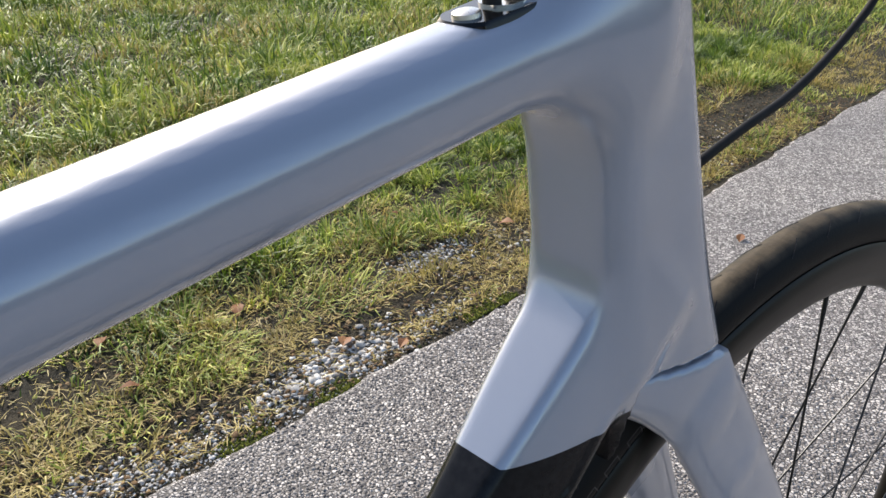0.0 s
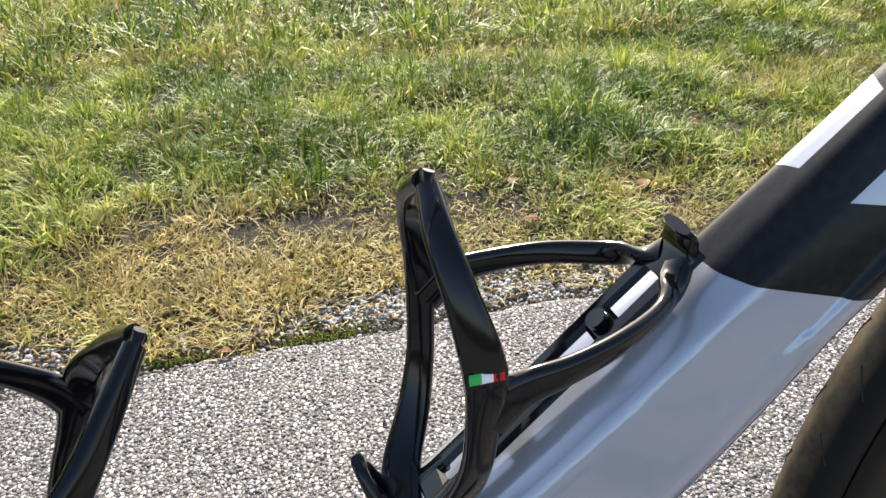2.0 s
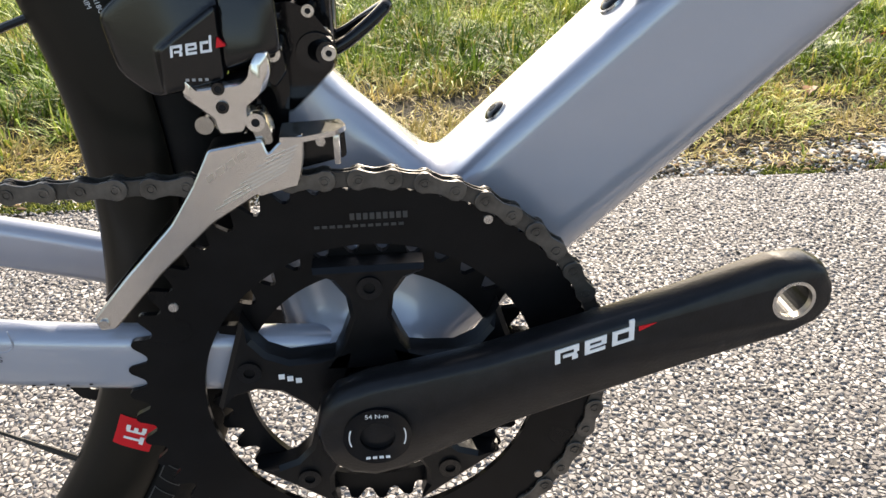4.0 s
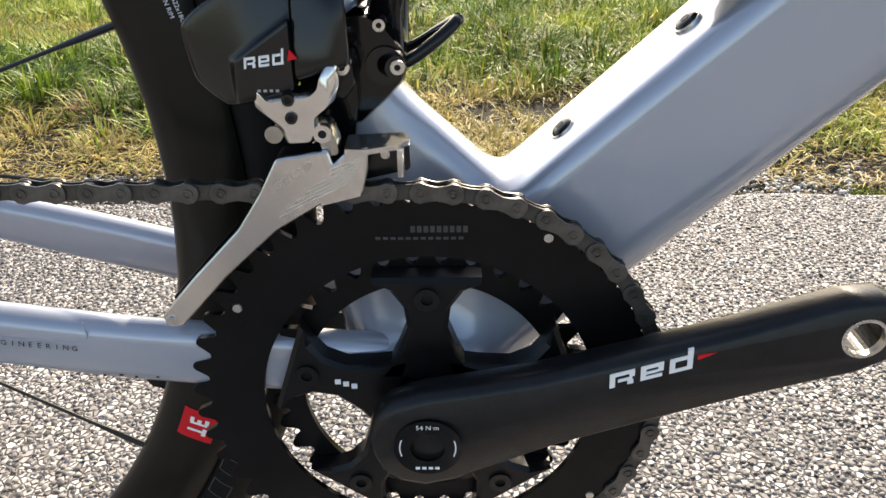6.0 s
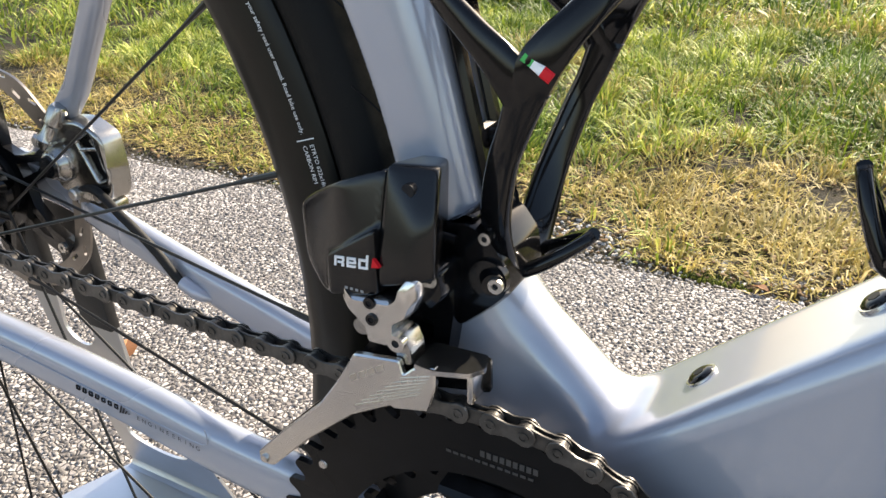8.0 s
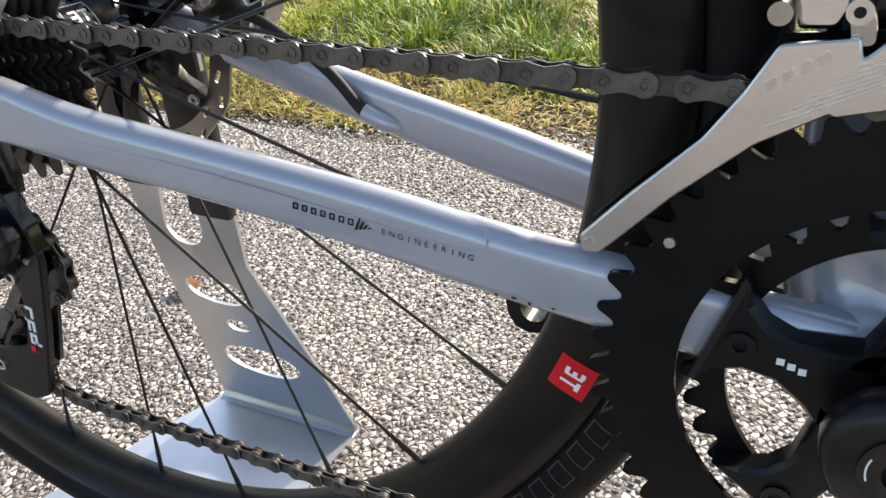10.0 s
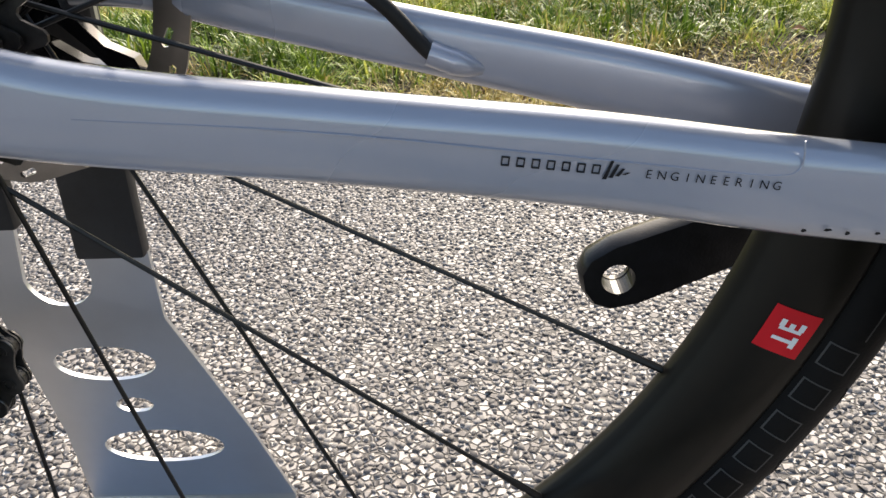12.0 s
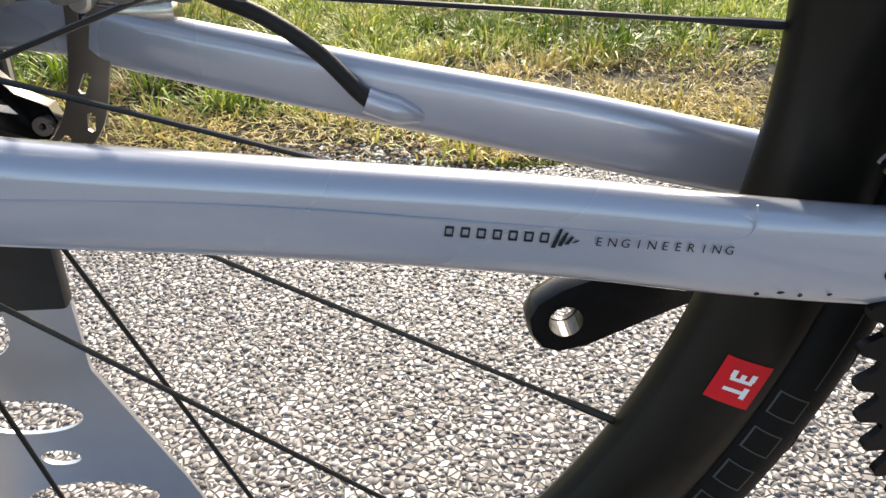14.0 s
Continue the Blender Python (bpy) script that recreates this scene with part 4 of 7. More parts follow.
# ---- fork ----
def make_fork():
    """Crown and both blades as one smooth shape, hollowed for the tyre."""
    pts = [(0.4990, 0.664), (0.512, 0.640), (0.538, 0.592), (0.578, 0.524), (0.618, 0.448), (0.650, 0.366), (0.656, 0.343)]
    half = [0.0280, 0.0300, 0.0290, 0.0260, 0.0200, 0.0150, 0.010]
    ys = [0.0270, 0.0320, 0.0370, 0.0425, 0.0470, 0.0500, 0.0505]
    wide = [0.0080, 0.0100, 0.0100, 0.0090, 0.0080, 0.0070, 0.0060]
    step = 0.0024
    lo, hi = np.array([0.415, -0.090, 0.325]), np.array([0.705, 0.060, 0.705])
    X, Y, Z = np.meshgrid(*[np.arange(lo[i], hi[i], step) for i in range(3)], indexing="ij")
    f = None
    for sgn in (-1, 1):
        g = None
        for k in range(len(pts) - 1):
            (ax, az), (bx, bz) = pts[k], pts[k + 1]
            L2 = (bx - ax) ** 2 + (bz - az) ** 2
            t = np.clip(((X - ax) * (bx - ax) + (Z - az) * (bz - az)) / L2, 0, 1)
            cx, cz = ax + (bx - ax) * t, az + (bz - az) * t
            yc = sgn * (ys[k] + (ys[k + 1] - ys[k]) * t) - (cx - 0.50) * 0.119
            a = half[k] + (half[k + 1] - half[k]) * t
            b = wide[k] + (wide[k + 1] - wide[k]) * t
            q = np.sqrt(((X - cx) ** 2 + (Z - cz) ** 2) / a ** 2 + ((Y - yc) / b) ** 2)
            d = (q - 1) * np.minimum(a, b) * 1.1
            g = d if g is None else np.minimum(g, d)
        f = g if f is None else np.minimum(f, g)
    crown = tube_field(X, Y, Z, (0.440, 0.6870), (0.5140, 0.6600), (0.0130, 0.0280), (0.0250, 0.0305), 0.003, 0.012)
    f = smooth_union(f, crown, 0.016)
    well = np.maximum(np.hypot(X - FRONT[0], Z - FRONT[1]) - 0.3550, np.abs(Y + (X - 0.50) * 0.119) - 0.0200)
    f = np.maximum(f, -well)
    f = -smooth_union(-f, (0.6886 + (X - 0.47) * -0.17) - Z, 0.0025)
    # the crown falls away in a round shoulder towards the front
    f = -smooth_union(-f, 0.65 * (0.5360 - X) + 0.76 * (0.6760 - Z), 0.014)
    v, q = surface_nets(f.astype(np.float32), lo, step)
    fork = mesh_object("fork", v, q, PAINT, bicycle, "grey-blue gloss carbon fork")
    seam = [(0.4880 + 0.0420 * math.cos(a), 0.0262 * math.sin(a)) for a in [math.pi * 2 * k / 48 for k in range(49)]]
    part("headset_gap", loft([[Vector((x, y * k, 0.6894 + (x - 0.47) * -0.17 + h)) for x, y in seam[:-1]] for h, k in ((-0.004, 0.97), (0.003, 0.97))]), DARK_PRINT, fork, "dark gap between head tube and fork crown")
    for k, (x, z) in enumerate(((0.4440, 0.6860), (0.4470, 0.6830))):
        part("print_mark", box((x, -0.0262, z), (x + 0.005, -0.0240, z + 0.0013)), DARK_PRINT, fork)
    part("brake_caliper", box((0.598, 0.024, 0.380), (0.632, 0.056, 0.450), bevel=0.007), BODY_BLACK, fork, "black front disc brake caliper")
    part("brake_hose", tube(spline([(0.575, 0.046, 0.545), (0.592, 0.042, 0.500), (0.606, 0.040, 0.440)], 8), 0.0026, 10), RUBBER, fork, "thin black brake hose")


make_fork()


# ---- wheel details ----
def put_spokes(wheel, centre, spokes, rim_r=0.2825):
    """Straight-pull spokes that share one mesh; each (angle at the rim, y at the hub, turn of the hub end), in degrees and metres."""
    cx, cz = centre
    base = bmesh.new()
    tube([(0, 0, 0), (0, 0, 0.012), (0, 0, 0.9), (0, 0, 0.955), (0, 0, 1)], [0.0011, 0.0009, 0.0009, 0.0016, 0.0016], 8, base)
    me = None
    for angle, hub_y, lead in spokes:
        a, ha = radians(angle), radians(angle + lead)
        p0 = Vector((cx + 0.0225 * math.cos(ha), hub_y, cz + 0.0225 * math.sin(ha)))
        p1 = Vector((cx + rim_r * math.cos(a), 0.0025 if hub_y > 0 else -0.0025, cz + rim_r * math.sin(a)))
        w = p1 - p0
        m = Matrix.Translation(p0) @ w.to_track_quat("Z", "Y").to_matrix().to_4x4() @ Matrix.Diagonal((1, 1, w.length, 1))
        if me is None:
            ob = part("spoke", base, STEEL_BLACK, wheel, "black steel spoke")
            me = ob.data
        else:
            ob = new("spoke", me)
            ob.parent = wheel
        ob.matrix_basis = m


def cog_outline(n, tip, root, cx, cz, sharp=0.55):
    """A toothed outline: round valleys between blunt teeth."""
    out = []
    for k in range(n):
        for f, h in ((0.0, 0.0), (0.13, 0.10), (0.24, 0.45), (0.34, 0.86), (0.44, 1.0), (0.56, 1.0), (0.66, 0.86), (0.76, 0.45), (0.87, 0.10)):
            r, a = root + (tip - root) * h, 2 * math.pi * (k + f) / n
            out.append((cx + r * math.cos(a), cz + r * math.sin(a)))
    return out


def circle(n, r, cx, cz):
    return [(cx + r * math.cos(2 * math.pi * k / n), cz + r * math.sin(2 * math.pi * k / n)) for k in range(n)]


put_spokes(rear_wheel, REAR, [(REAR_SPOKE - 15.0 * k, 0.032 if k % 2 == 0 else -0.018, -78 if k % 4 in (0, 1) else 48) for k in range(24)])
put_spokes(front_wheel, FRONT, [(8.0 + 15.0 * k, 0.030 if k % 2 == 0 else -0.036, -80 if k % 4 in (0, 3) else 80) for k in range(24)])


def plate(outline, holes, y0, y1, bm=None):
    """A flat plate in the xz plane with holes through it, from y0 to y1."""
    b2 = bmesh.new()
    for o in [outline] + list(holes):
        vs = [b2.verts.new((p[0], y0, p[1])) for p in o]
        for i in range(len(vs)):
            b2.edges.new((vs[i], vs[(i + 1) % len(vs)]))
    bmesh.ops.triangle_fill(b2, edges=list(b2.edges), use_beauty=True, use_dissolve=False, normal=(0, -1, 0))
    r = bmesh.ops.extrude_face_region(b2, geom=list(b2.faces))
    for v in [g for g in r["geom"] if isinstance(g, bmesh.types.BMVert)]:
        v.co.y = y1
    return b2


def polar(r, a):
    return (REAR[0] + r * math.cos(a), REAR[1] + r * math.sin(a))


def make_rear_hub():
    c = (REAR[0], 0.0, REAR[1])
    prof = [(0.012, -0.026), (0.0235, -0.025), (0.0255, -0.021), (0.0225, -0.0165), (0.0185, -0.012), (0.0180, 0.004), (0.0182, 0.0245), (0.0225, 0.0275), (0.0265, 0.031), (0.0260, 0.036), (0.022, 0.040), (0.012, 0.042)]
    part("hub", revolve(prof, c, steps=48), BODY_BLACK, rear_wheel, "black hub shell")
    flange = bmesh.new()
    for k in range(8):
        a = radians(REAR_SPOKE - 18 + 45 * k)
        tube([(*polar(0.0215, a)[:1], 0.0275, polar(0.0215, a)[1]), (*polar(0.0265, a)[:1], 0.031, polar(0.0265, a)[1]), (*polar(0.0215, a)[:1], 0.039, polar(0.0215, a)[1])], [0.0030, 0.0040, 0.0030], 10, flange)
    part("spoke_flange", flange, BODY_BLACK, rear_wheel, "black lobed spoke flange")

    def badge(y0, y1, a0, a1, lift, mat, name, label=""):
        rows = [[(*polar(0.0182 + lift, radians(a0 + (a1 - a0) * k / 4))[:1], y, polar(0.0182 + lift, radians(a0 + (a1 - a0) * k / 4))[1]) for y in (y0, y1)] for k in range(5)]
        bm = bmesh.new()
        vs = [[bm.verts.new(p) for p in r] for r in rows]
        for p, q in zip(vs, vs[1:]):
            bm.faces.new((p[0], p[1], q[1], q[0]))
        part(name, bm, mat, rear_wheel, label)

    # a printed square, white outline on black, with a white mark of two strokes
    m, h, mid = 40.0, 27.0, 0.0150
    badge(mid - 0.0090, mid + 0.0090, m - h, m + h, 0.0003, WHITE_PRINT, "hub_badge", "white outlined badge on the hub")
    badge(mid - 0.0081, mid + 0.0081, m - h + 3, m + h - 3, 0.0006, BODY_BLACK, "badge_field")
    for y0, y1, a0, a1 in ((-0.0105, -0.0062, 14, 19), (-0.0105, -0.0062, 5, 10), (-0.0072, -0.0058, 5, 19), (-0.0105, -0.0062, -4 + 28, 28), (-0.0072, -0.0058, 19, 28), (-0.0048, 0.0008, 23, 28), (-0.0028, -0.0012, 5, 23)):
        badge(mid + 0.0050 + y0, mid + 0.0050 + y1, m - 17 + a0, m - 17 + a1, 0.0009, WHITE_PRINT, "badge_stroke")
    teeth = [11, 12, 13, 14, 15, 17, 19, 21, 23, 25, 28]
    part("cassette_body", disc(REAR, 0.017, 0.017, -0.0235, -0.0560, 32), RING_BLACK, rear_wheel, "dark steel cassette")
    for i, t in enumerate(teeth):
        r = 0.0127 * t / (2 * math.pi)
        y = -0.0535 + i * 0.0028
        o = cog_outline(t, r + 0.0030, r - 0.0042, *REAR)
        part("cog", ring_plate(o, circle(len(o), min(r - 0.007, 0.0185) if i < 3 else r - 0.0115, *REAR), y, y + 0.0014), COG_STEEL, rear_wheel)
    part("axle_end", disc(REAR, 0.0085, 0.0085, -0.068, 0.070, 24), BODY_BLACK, rear_wheel)
    # brake rotor: a wavy braking track with slots cut through, on a black carrier with six arms
    R, y0, y1 = 0.0785, 0.0485, 0.0503
    turns = [2 * math.pi * k / 180 for k in range(180)]
    outer = [polar(R - 0.0009 + 0.0009 * math.cos(12 * a), a) for a in turns]
    inner = [polar(R - 0.0140 - 0.0012 * math.cos(6 * a + 1.0), a) for a in turns]
    slots = []
    for k in range(36):
        a = 2 * math.pi * k / 36
        r, half = (R - 0.0040, 0.0036) if k % 2 else (R - 0.0092, 0.0040)
        px, pz = polar(r, a)
        t, n = a + math.pi / 2 + (0.35 if k % 2 else -0.15), a + (0.35 if k % 2 else -0.15)
        slots.append([(px + math.cos(t) * u + math.cos(n) * v, pz + math.sin(t) * u + math.sin(n) * v) for u, v in ((-half, 0), (-half * 0.8, -0.0013), (half * 0.8, -0.0013), (half, 0), (half * 0.8, 0.0013), (-half * 0.8, 0.0013))])
    part("brake_rotor", plate(outer, [inner] + slots, y0, y1), ROTOR_STEEL, rear_wheel, "steel disc brake rotor with slots cut through")
    star, windows = [], []
    for k in range(6):
        a = 2 * math.pi * k / 6 + 0.42
        star += [polar(r, a + d) for r, d in ((0.029, -0.42), (0.050, -0.20), (0.0610, -0.115), (0.0655, -0.06), (0.0655, 0.06), (0.0610, 0.115), (0.050, 0.10), (0.033, 0.28))]
        windows.append([polar(r, a + d) for r, d in ((0.0285, -0.18), (0.046, -0.10), (0.0535, -0.02), (0.046, 0.02), (0.0285, 0.14))])
    part("rotor_spider", plate(star, windows, 0.0445, 0.0512), BODY_BLACK, rear_wheel, "black rotor carrier with six arms")
    part("lock_ring", revolve([(0.0085, 0.0400), (0.0205, 0.0400), (0.0215, 0.0420), (0.0210, 0.0470), (0.0085, 0.0480)], c, steps=36), RING_BLACK, rear_wheel, "black rotor lock ring")
    for k in range(6):
        p = polar(0.0620, 2 * math.pi * k / 6 + 0.42)
        part("rotor_rivet", ring_plate(circle(16, 0.0034, *p), circle(16, 0.0013, *p), 0.0450, 0.0430), STEEL, rear_wheel, "bright rotor rivet")


make_rear_hub()
part("front_hub", revolve([(0.011, -0.040), (0.022, -0.038), (0.022, -0.034), (0.014, -0.024), (0.013, 0.018), (0.022, 0.028), (0.022, 0.033), (0.011, 0.042)], (FRONT[0], 0, FRONT[1]), steps=40), RING_BLACK, front_wheel, "black front hub")
part("front_rotor", ring_plate(circle(96, 0.070, *FRONT), circle(96, 0.056, *FRONT), 0.0400, 0.0420), STEEL, front_wheel, "steel front brake rotor")


def rim_block(wheel, centre, r0, r1, a0, a1, y, mat, name, label="", steps=4):
    """A thin printed patch on the side of a rim or tyre between two radii and two angles (degrees)."""
    bm = bmesh.new()
    cx, cz = centre
    rows = []
    for k in range(steps + 1):
        a = radians(a0 + (a1 - a0) * k / steps)
        rows.append([bm.verts.new((cx + r * math.cos(a), y(r), cz + r * math.sin(a))) for r in [r0 + (r1 - r0) * j / 6 for j in range(7)]])
    for p, q in zip(rows, rows[1:]):
        for i in range(6):
            bm.faces.new((p[i], q[i], q[i + 1], p[i + 1]))
    return part(name, bm, mat, wheel, label)


def rim_side(r):
    """The y of the near rim wall, just above its surface."""
    table = [(0.2815, 0.0025), (0.2840, 0.0070), (0.2900, 0.0110), (0.2980, 0.0132), (0.3080, 0.0136), (0.3150, 0.0128), (0.3175, 0.0108)]
    return -(float(np.interp(r, [t[0] for t in table], [t[1] for t in table])) + 0.0004)


def tyre_side(r):
    k = min(1.0, abs(r - 0.3285) / 0.0150)
    return -(0.0140 * math.sqrt(max(0.0, 1 - k * k)) + 0.0005)


def red_badge(wheel, centre, angle):
    """A red square on the rim with pale strokes for its mark: a bent stroke above a barred one."""
    half = degrees_of(0.0088, 0.3025)
    rim_block(wheel, centre, 0.2940, 0.3110, angle - half, angle + half, rim_side, RED_PRINT, "rim_badge", "red square badge with white mark")
    low, high = 0.2980, 0.3072
    for r0, r1, k0, k1 in ((low, low + 0.0020, 0.20, 0.52), (high - 0.0020, high, 0.20, 0.52), (low + 0.0004, high - 0.0004, 0.06, 0.20), (low + 0.0036, low + 0.0056, 0.20, 0.42), (high - 0.0020, high, -0.60, -0.10), (low, high - 0.0020, -0.43, -0.27)):
        rim_block(wheel, centre, r0, r1, angle + half * k0, angle + half * k1, lambda r: rim_side(r) - 0.0003, WHITE_PRINT, "badge_stroke")


def degrees_of(length, r):
    return math.degrees(length / r)


def angle_of(x, z, centre):
    return math.degrees(math.atan2(z - centre[1], x - centre[0]))


red_badge(rear_wheel, REAR, -22.5)
red_badge(front_wheel, FRONT, 133.2)


def tyre_outline_marks(wheel, centre, start, count, gap=3.4):
    """Hollow block marks of the tyre maker on the sidewall, as thin outlines."""
    for k in range(count):
        a = start - gap * k
        r0, r1, w = 0.3195, 0.3300, gap * 0.60
        e = 0.0006
        d = degrees_of(e, 0.327)
        rim_block(wheel, centre, r1 - e, r1, a, a + w, tyre_side, FAINT_PRINT, "tyre_mark")
        rim_block(wheel, centre, r0, r0 + e, a, a + w, tyre_side, FAINT_PRINT, "tyre_mark")
        rim_block(wheel, centre, r0, r1, a, a + d, tyre_side, FAINT_PRINT, "tyre_mark")
        rim_block(wheel, centre, r0, r1, a + w - d, a + w, tyre_side, FAINT_PRINT, "tyre_mark")


tyre_outline_marks(rear_wheel, REAR, -24.0, 7, 2.9)
rim_block(rear_wheel, REAR, 0.3286, 0.3292, -21.4, -15.9, tyre_side, FAINT_PRINT, "tyre_line")
tyre_outline_marks(front_wheel, FRONT, angle_of(0.36, 0.585, FRONT), 7)
rim_block(front_wheel, FRONT, 0.3200, 0.3206, 118.0, 132.0, tyre_side, FAINT_PRINT, "tyre_line", steps=12)


def lettering(text, size, m, mat, parent, name="lettering", label=""):
    """Flat letters from the built-in font, placed by the matrix m."""
    cu = bpy.data.curves.new("text", "FONT")
    cu.body, cu.size, cu.resolution_u = text, size, 3
    cu.align_x, cu.align_y = "CENTER", "CENTER"
    tmp = new("text", cu)
    me = bpy.data.meshes.new_from_object(tmp.evaluated_get(bpy.context.evaluated_depsgraph_get()))
    bpy.data.objects.remove(tmp)
    bpy.data.curves.remove(cu)
    me.materials.clear()
    me.materials.append(mat)
    me.transform(m)
    ob = new(name, me)
    ob.parent = parent
    return tagged(ob, label) if label else ob


def rim_lettering(text, size, r, a_mid, wheel, centre, align="CENTER"):
    """Writing bent along the rim, read along falling angle."""
    cu = bpy.data.curves.new("text", "FONT")
    cu.body, cu.size, cu.resolution_u = text, size, 2
    cu.align_x, cu.align_y = align, "CENTER"
    tmp = new("text", cu)
    me = bpy.data.meshes.new_from_object(tmp.evaluated_get(bpy.context.evaluated_depsgraph_get()))
    bpy.data.objects.remove(tmp)
    bpy.data.curves.remove(cu)
    me.materials.clear()
    me.materials.append(WHITE_PRINT)
    for v in me.vertices:
        rr = r + v.co.y
        a = radians(a_mid) - v.co.x / r
        v.co = (centre[0] + rr * math.cos(a), rim_side(rr) - 0.0002, centre[1] + rr * math.sin(a))
    ob = new("rim_writing", me)
    ob.parent = wheel
    tagged(ob, "small white printed line on the rim")


a_mid = 14.7
rim_lettering("For your safety read user manual. Road bike use only.", 0.0025, 0.3100, a_mid + 3.2, rear_wheel, REAR, "RIGHT")
rim_lettering("ETRTO 622x18C", 0.0025, 0.3122, a_mid + 2.4, rear_wheel, REAR, "LEFT")
rim_lettering("CARBON RIM", 0.0025, 0.3090, a_mid + 2.4, rear_wheel, REAR, "LEFT")
rim_block(rear_wheel, REAR, 0.3062, 0.3142, a_mid + 2.75, a_mid + 2.83, lambda r: rim_side(r) - 0.0002, WHITE_PRINT, "rim_rule")


# ---- crankset ----
CRANK = radians(17.3)


def make_crankset():
    crank = part("crankset", disc(BB, 0.0150, 0.0150, -0.072, 0.074, 32), RING_BLACK, bicycle, "black carbon crankset with two chainrings")
    # outer ring
    o = cog_outline(50, 0.1040, 0.0966, *BB, 0.5)
    part("chainring", ring_plate(o, circle(len(o), 0.0728, *BB), -0.0482, -0.0510), RING_BLACK, crank, "large black chainring")
    o = cog_outline(34, 0.0722, 0.0650, *BB, 0.5)
    part("inner_chainring", ring_plate(o, circle(len(o), 0.0565, *BB), -0.0400, -0.0432), RING_BLACK, crank, "small black chainring")
    # spider arms and bolts
    for k in range(5):
        a = radians(90 + 72 * k)
        c, s = math.cos(a), math.sin(a)
        half = [(0.014, 0.0200), (0.028, 0.0130), (0.040, 0.0085), (0.050, 0.0098), (0.0575, 0.0150), (0.0640, 0.0225)]
        right = [(r, -w) for r, w in half]
        left = [(r, w) for r, w in half[::-1]]
        out = [(BB[0] + r * c - w * s, BB[1] + r * s + w * c) for r, w in right + left]
        part("spider_arm", slab(out, -0.0440, -0.0545, bevel=0.002), CARBON, crank)
        b = (BB[0] + 0.055 * c, BB[1] + 0.055 * s)
        part("chainring_bolt", ring_plate(circle(24, 0.0052, *b), circle(24, 0.0024, *b), -0.0540, -0.0560), BODY_BLACK, crank, "black chainring bolt")
    for ang, r in ((59.0, 0.0945), (148.3, 0.0930), (-37.0, 0.0945), (-120.0, 0.0945)):
        p = (BB[0] + r * math.cos(radians(ang)), BB[1] + r * math.sin(radians(ang)))
        part("chainring_rivet", disc(p, 0.0022, 0.0019, -0.0508, -0.0516, 16), STEEL, crank, "grey steel rivet")
    for k in range(9):
        x = BB[0] - 0.0060 + 0.0026 * k
        part("ring_print", box((x, -0.0513, BB[1] + 0.0838), (x + 0.0018, -0.0511, BB[1] + 0.0866)), FAINT_PRINT, crank)
    for k in range(12):
        x = BB[0] - 0.0200 + 0.0030 * k
        part("ring_print", box((x, -0.0513, BB[1] + 0.0806), (x + 0.0020, -0.0511, BB[1] + 0.0818)), FAINT_PRINT, crank)

    def arm(angle, y_in, y_out, L, tip):
        c, s = math.cos(angle), math.sin(angle)
        half = [(-0.0245, 0.0), (-0.0235, 0.0090), (-0.0180, 0.0172), (-0.0090, 0.0228), (0.004, 0.0238), (0.022, 0.0212), (0.05, 0.0178), (0.09, 0.0165), (0.13, 0.0160), (L - 0.017, tip * 0.97), (L - 0.003, tip), (L + tip * 0.55, tip * 0.85), (L + tip * 0.90, tip * 0.52), (L + tip, 0.0)]
        pts = half + [(u, -v) for u, v in half[-2:0:-1]]
        sg = -1 if y_out < 0 else 1

        def ring(y, k, hole=False):
            return [(BB[0] + (u * (1 - k * 0.02) + 0.0016 * k) * c - v * (1 - 0.14 * k) * s, y, BB[1] + (u * (1 - k * 0.02) + 0.0016 * k) * s + v * (1 - 0.14 * k) * c) for u, v in pts]

        d = y_out - y_in
        bm = loft([ring(y_in, 0.7), ring(y_in + 0.18 * d, 0.1), ring(y_in + 0.60 * d, 0.0), ring(y_in + 0.88 * d, 0.35), ring(y_out, 1.25)])
        ob = part("crank_arm", bm, CRANK_CARBON, crank, "satin black carbon crank arm", 50)
        # the threaded pedal eye goes right through
        eye = (BB[0] + L * c, BB[1] + L * s)
        cut = bmesh.new()
        disc(eye, 0.0078, 0.0078, y_in - sg * 0.02, y_out + sg * 0.02, 32, cut)
        bmesh.ops.recalc_face_normals(cut, faces=cut.faces)
        me = bpy.data.meshes.new("cutter")
        cut.to_mesh(me)
        cut.free()
        tmp = new("cutter", me)
        mod = ob.modifiers.new("eye", "BOOLEAN")
        mod.object, mod.operation, mod.solver = tmp, "DIFFERENCE", "EXACT"
        bpy.context.view_layer.update()
        done = bpy.data.meshes.new_from_object(ob.evaluated_get(bpy.context.evaluated_depsgraph_get()))
        ob.modifiers.clear()
        ob.data = done
        bpy.data.objects.remove(tmp)
        part("pedal_eye", ring_plate(circle(40, 0.0088, *eye), circle(40, 0.0074, *eye), y_out - sg * 0.0025, y_out + sg * 0.0004), COG_STEEL if sg > 0 else STEEL, crank, "steel ring round the pedal eye")
        return eye

    arm(CRANK, -0.0640, -0.0800, 0.175, 0.0174)
    arm(CRANK + math.pi + radians(4.7), 0.0640, 0.0800, 0.1778, 0.0178)
    cap = ring_plate(circle(48, 0.0140, *BB), circle(48, 0.0072, *BB), -0.0790, -0.0818)
    cap = part("axle_cap", cap, GLOSS_BLACK, crank, "gloss black axle cap with white print")
    part("axle_socket", disc(BB, 0.0074, 0.0074, -0.0780, -0.0798, 24), DARK_PRINT, crank)
